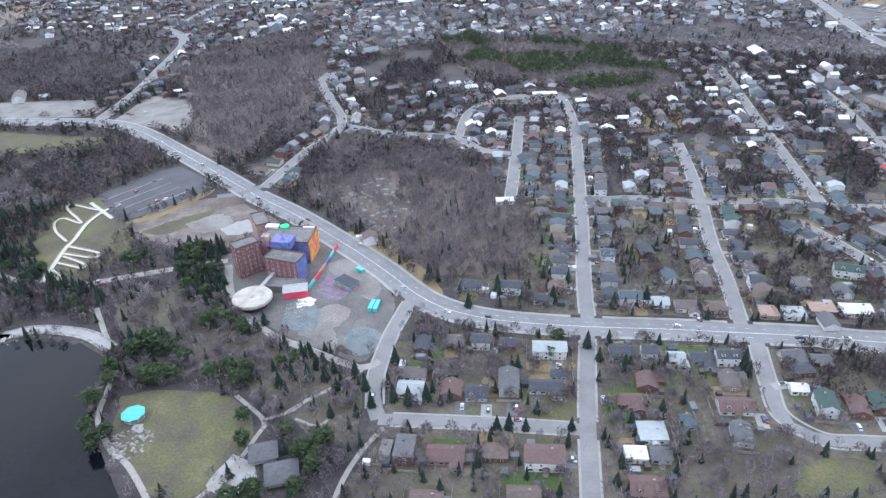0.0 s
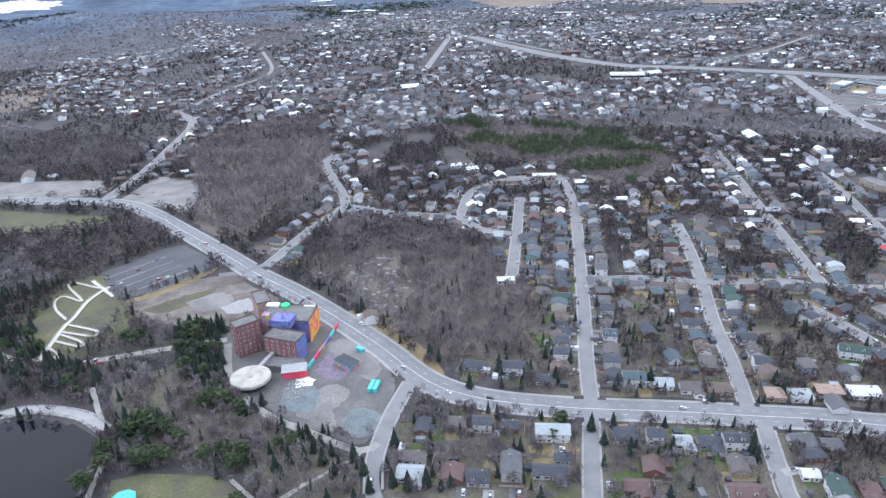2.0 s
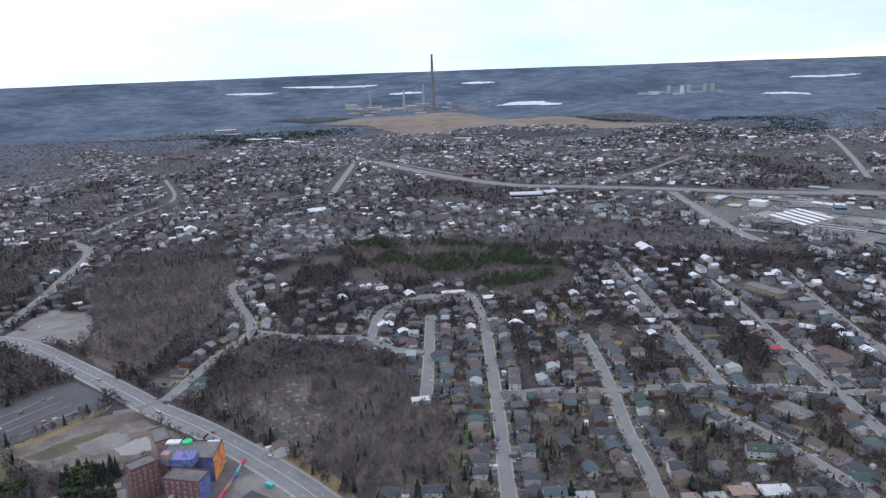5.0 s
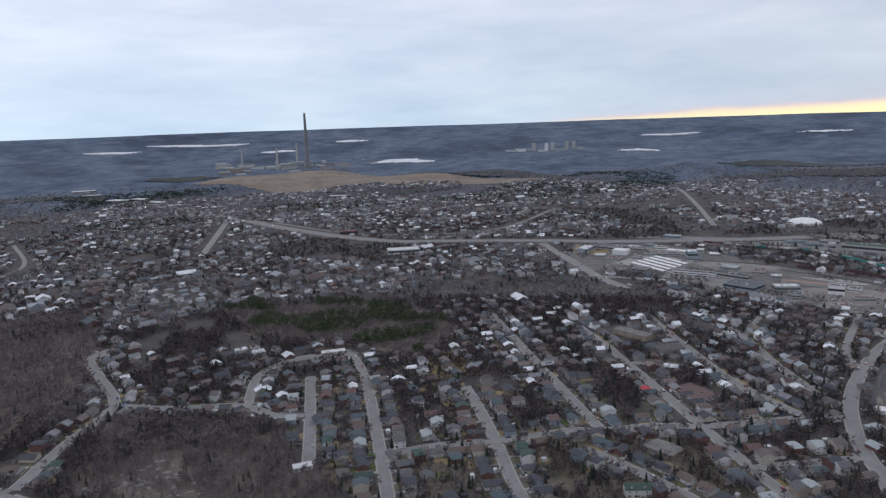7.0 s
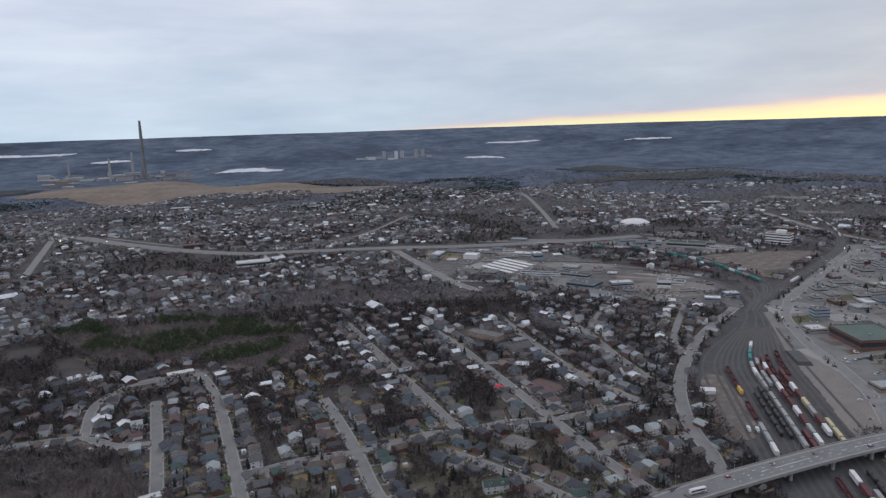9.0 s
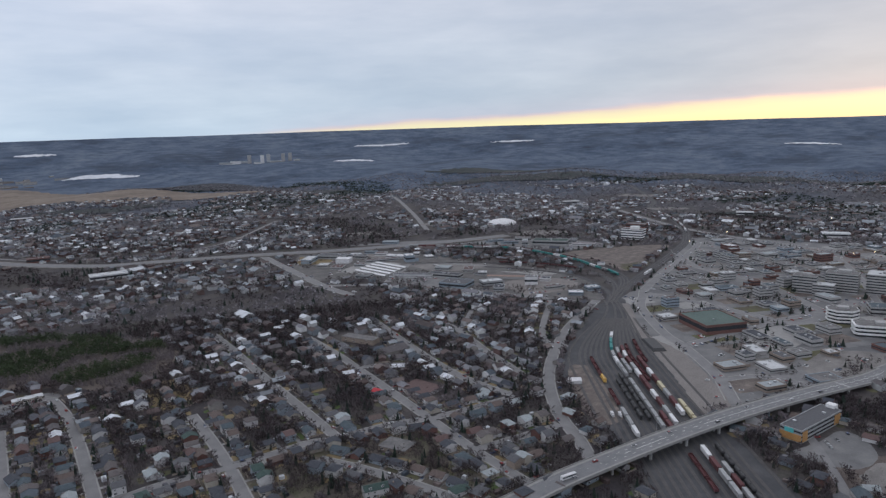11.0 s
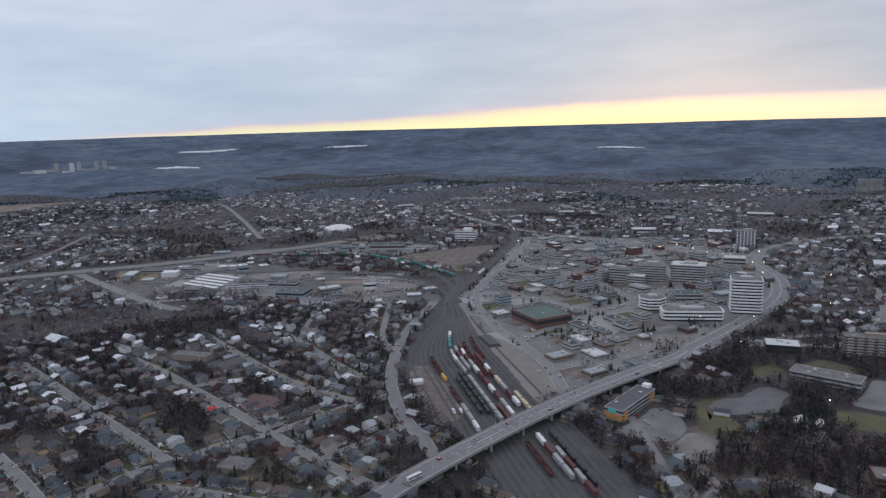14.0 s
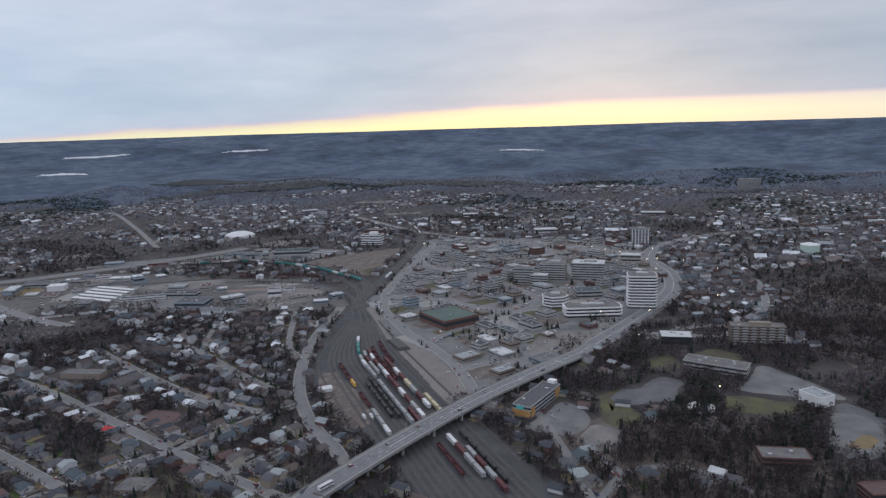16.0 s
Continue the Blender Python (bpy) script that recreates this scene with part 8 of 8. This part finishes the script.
PINES = [(-160, 293, 1.0), (-155, 294, 1.0), (-150, 296, 0.9), (-112, 288, 1.0), (-107, 290, 0.8), (-120, 300, 0.9), (-128, 295, 1.0), (-100, 245, 0.9), (-80, 250, 0.9), (-70, 236, 1.0), (-64, 226, 1.0), (-88, 212, 1.1), (-70, 214, 1.0), (-165, 320, 1.1), (-172, 326, 1.2), (-178, 318, 1.1), (-185, 302, 1.1), (-182, 292, 1.0), (-185, 280, 0.9), (-180, 258, 0.9), (-172, 245, 0.8), (-60, 243, 1.0), (-104, 262, 0.8), (56, 300, 0.7), (62, 312, 0.9)]
for x, y, s_ in PINES:
    tree("pine", x, y, s_ * 1.12, 1.35, "in the lakeside park")
PINE_SPOTS = [(-168, 402), (-150, 377), (-136, 349), (-118, 338), (-143, 340), (-164, 378), (-151, 401), (-172, 430), (-172, 326), (-162, 322), (-148, 315), (-160, 297), (-154, 297), (-118, 278), (-227, 363), (-215, 422), (-189, 304), (-185, 277), (-173, 252), (-105, 244), (-94, 215), (-69, 238), (-86, 299), (-112, 291)]
for x, y in PINE_SPOTS:
    for k in range(3):
        px, py = x + rng.uniform(-6, 6), y + rng.uniform(-6, 6)
        if not inside(FIELD, px, py) and not taken(TAKEN, px, py):
            tree("pine", px, py, rng.uniform(0.75, 1.2), rng.uniform(1.2, 1.5), "in the lakeside park")
for k in range(46):
    x, y = rng.uniform(-178, -142), rng.uniform(376, 456)
    if bool(inside([(-178, 395), (-190, 452), (-158, 440), (-140, 395), (-146, 366), (-165, 375)], x, y)) and not taken(TAKEN, x, y):
        tree("fir" if k % 3 else "pine", x, y, rng.uniform(1.0, 1.45), 1.25, "in a grove beside the hospital")
for k in range(30):
    x, y = rng.uniform(-300, -215), rng.uniform(360, 470)
    if bool(inside([(-330, 440), (-300, 455), (-276, 415), (-240, 398), (-225, 372), (-260, 372), (-300, 395)], x, y)) and not taken(TAKEN, x, y):
        tree("fir" if k % 2 else "pine", x, y, rng.uniform(0.9, 1.3), 1.3, "above the lake")
n = 0
for k in range(4000):
    x, y = rng.uniform(-60, 270), rng.uniform(196, 392)
    if n < 150 and not taken(TAKEN, x, y) and not taken(TAKEN, x + 1.5, y) and open_land(x, y) and math.hypot(x, y) > 195:
        tree("bare" if rng.random() < 0.88 else "fir", x, y, rng.uniform(0.55, 1.05), rng.uniform(0.9, 1.25), "among the houses")
        n += 1
n = 0
for k in range(2000):
    x, y = rng.uniform(-200, -45), rng.uniform(225, 375)
    if n < 66 and not taken(TAKEN, x, y) and not inside(FIELD, x, y):
        tree("bare", x, y, rng.uniform(0.6, 1.0), rng.uniform(0.95, 1.3), "in the park")
        n += 1

for poly, n in (([(-178, 395), (-195, 452), (-158, 440), (-140, 395), (-135, 360), (-165, 375)], 75), ([(-330, 440), (-300, 455), (-276, 415), (-240, 396), (-212, 372), (-260, 365), (-300, 395)], 80), ([(-350, 510), (-312, 520), (-320, 470), (-330, 450), (-375, 470)], 60), ([(-203, 330), (-165, 335), (-150, 308), (-186, 298)], 26), ([(-110, 350), (-60, 306), (-75, 300), (-125, 340)], 16)):
    pts = scatter(n * 5, bounds(poly), lambda x, y: inside(poly, x, y) & ~taken(TAKEN, x, y))[:n]
    grove("dark conifer grove in the park", pts, NEAR_FIR, 8, 14, 1.0, 1.5, M_fir, "conifers", None)

# undergrowth and yard trees, by distance
def ring(r0, r1, extra=None):
    def f(x, y):
        r, a = np.hypot(x, y), np.degrees(np.arctan2(x, y))
        k = (r > r0) & (r < r1) & (a > -40) & (a < 101) & ~taken(TAKEN, x, y)
        for p in (INDUSTRY, INDUSTRY_NORTH, CENTRE, LAKE, BALLAST, WASTE):
            k &= ~inside(p, x, y)
        if extra is not None:
            k &= extra(x, y)
        return k
    return f


pts = scatter(60000, (-700, 700, -250, 600), ring(190, 560, lambda x, y: ~inside(W_SLOPE, x, y) & ~inside(W_PARK, x, y)))
pts = pts[:12500]
cut = int(len(pts) * 0.10)
half = cut + (len(pts) - cut) // 2
# paler twigs by bearing and range, fitted to the brightness of the camera's view
west = np.array([((p[0] < 0.42 * p[1]) and i % 5 < 3) or math.hypot(p[0], p[1]) < 320 for i, p in enumerate(pts)]) & (np.arange(len(pts)) >= cut)
east = ~west & (np.arange(len(pts)) >= cut)
grove("yard trees without leaves", pts[east], NEAR_BARE, 5, 10, 1.0, 1.6)
grove("rosy yard trees without leaves", pts[west], NEAR_BARE, 4.5, 9.5, 0.9, 1.4, M_rosy)
grove("dark spruces in yards", pts[:cut], NEAR_FIR, 5, 11, 0.9, 1.3, M_fir, "conifers", None)
pts = scatter(110000, (-800, 1000, -450, 1000), ring(560, 960, lambda x, y: ~inside(W_NORTH, x, y) & ~inside(W_PINE, x, y)))
clump = np.array([noise.noise(Vector((p[0] * 0.02, p[1] * 0.02, 2.2))) for p in pts])
pts = pts[clump > -0.34][:15500]
cut = int(len(pts) * 0.09)
pale = np.array([noise.noise(Vector((p[0] * 0.012, p[1] * 0.012, 14.2))) for p in pts]) > 0.28
kept = np.arange(len(pts)) >= cut
grove("yard trees across the middle of town", pts[kept & ~pale], MID_BARE, 5, 10, 1.3, 2.1)
grove("purple-grey yard trees across the middle of town", pts[kept & pale], MID_BARE, 5, 10, 1.3, 2.1, M_rosy)
grove("dark spruces across the middle of town", pts[:cut], MID_FIR, 5, 10, 0.9, 1.4, M_fir, "conifers", None)
pts = scatter(130000, (-1300, 2000, -800, 1950), ring(960, 1900))
clump = np.array([noise.noise(Vector((p[0] * 0.011, p[1] * 0.011, 4.2))) for p in pts])
pts = pts[clump > -0.32][:31000]
cut = int(len(pts) * 0.07)
pale = np.array([noise.noise(Vector((p[0] * 0.006, p[1] * 0.006, 14.2))) for p in pts]) > 0.08
kept = np.arange(len(pts)) >= cut
grove("bare trees across the far town", pts[kept & ~pale], FAR_BARE, 5, 9, 1.5, 2.5, trunk=None)
grove("bare trees across the far town in haze-paled purple-grey", pts[kept & pale], FAR_BARE, 5, 9, 1.5, 2.5, M_hazetwig, trunk=None)
grove("dark spruces across the far town", pts[:cut], FAR_FIR, 5, 10, 1.0, 1.5, M_fir, "conifers", None)
pts = scatter(90000, (-2000, 3400, -1100, 3400), ring(1900, 3300))
pts = pts[:24000]
den = np.array([noise.noise(Vector((p[0] * 0.0022, p[1] * 0.0022, 6.1))) for p in pts])
grove("far bare woods in haze-paled twig colour", pts[den < 0.22], [bare_crown(80 + s, 5, 0.16) for s in range(4)], 6, 10, 2.0, 3.6, M_hazetwig, trunk=None)
grove("far dark conifer woods", pts[den >= 0.22], [bare_crown(90 + s, 5, 0.2) for s in range(4)], 7, 11, 2.4, 4.2, M_fir, "conifers", None)
for poly, n in (([(985, 400), (1060, 430), (1040, 350), (1000, 370)], 60), ([(700, 175), (760, 170), (740, 140), (690, 150)], 40), ([(600, 120), (680, 80), (640, 50), (570, 60), (560, 100)], 90), ([(560, 20), (640, 10), (660, -20), (560, -10)], 50)):
    pts = scatter(n * 6, bounds(poly), lambda x, y: inside(poly, x, y) & ~taken(TAKEN, x, y))[:n]
    grove("dark conifers round the buildings", pts, NEAR_PINE, 4, 8, 0.9, 1.4, M_fir, "conifers", None)
# street and lot trees in the town centre, scrub round the yards
pts = scatter(9000, bounds(CENTRE), lambda x, y: inside(CENTRE, x, y) & ~taken(TAKEN, x, y))
clump = np.array([noise.noise(Vector((p[0] * 0.02, p[1] * 0.02, 12.2))) for p in pts])
pts = pts[clump > 0.12][:950]
grove("bare street trees in the town centre", pts[160:], MID_BARE, 4, 8, 1.0, 1.6)
grove("dark conifers in the town centre", pts[:160], MID_FIR, 5, 9, 1.0, 1.4, M_fir, "conifers", None)
pts = scatter(6000, bounds(INDUSTRY), lambda x, y: inside(INDUSTRY, x, y) & ~taken(TAKEN, x, y))
clump = np.array([noise.noise(Vector((p[0] * 0.012, p[1] * 0.012, 15.2))) for p in pts])
grove("low bare scrub in the industrial yards", pts[clump > 0.18][:500], MID_BARE, 3, 6, 1.2, 2.0)
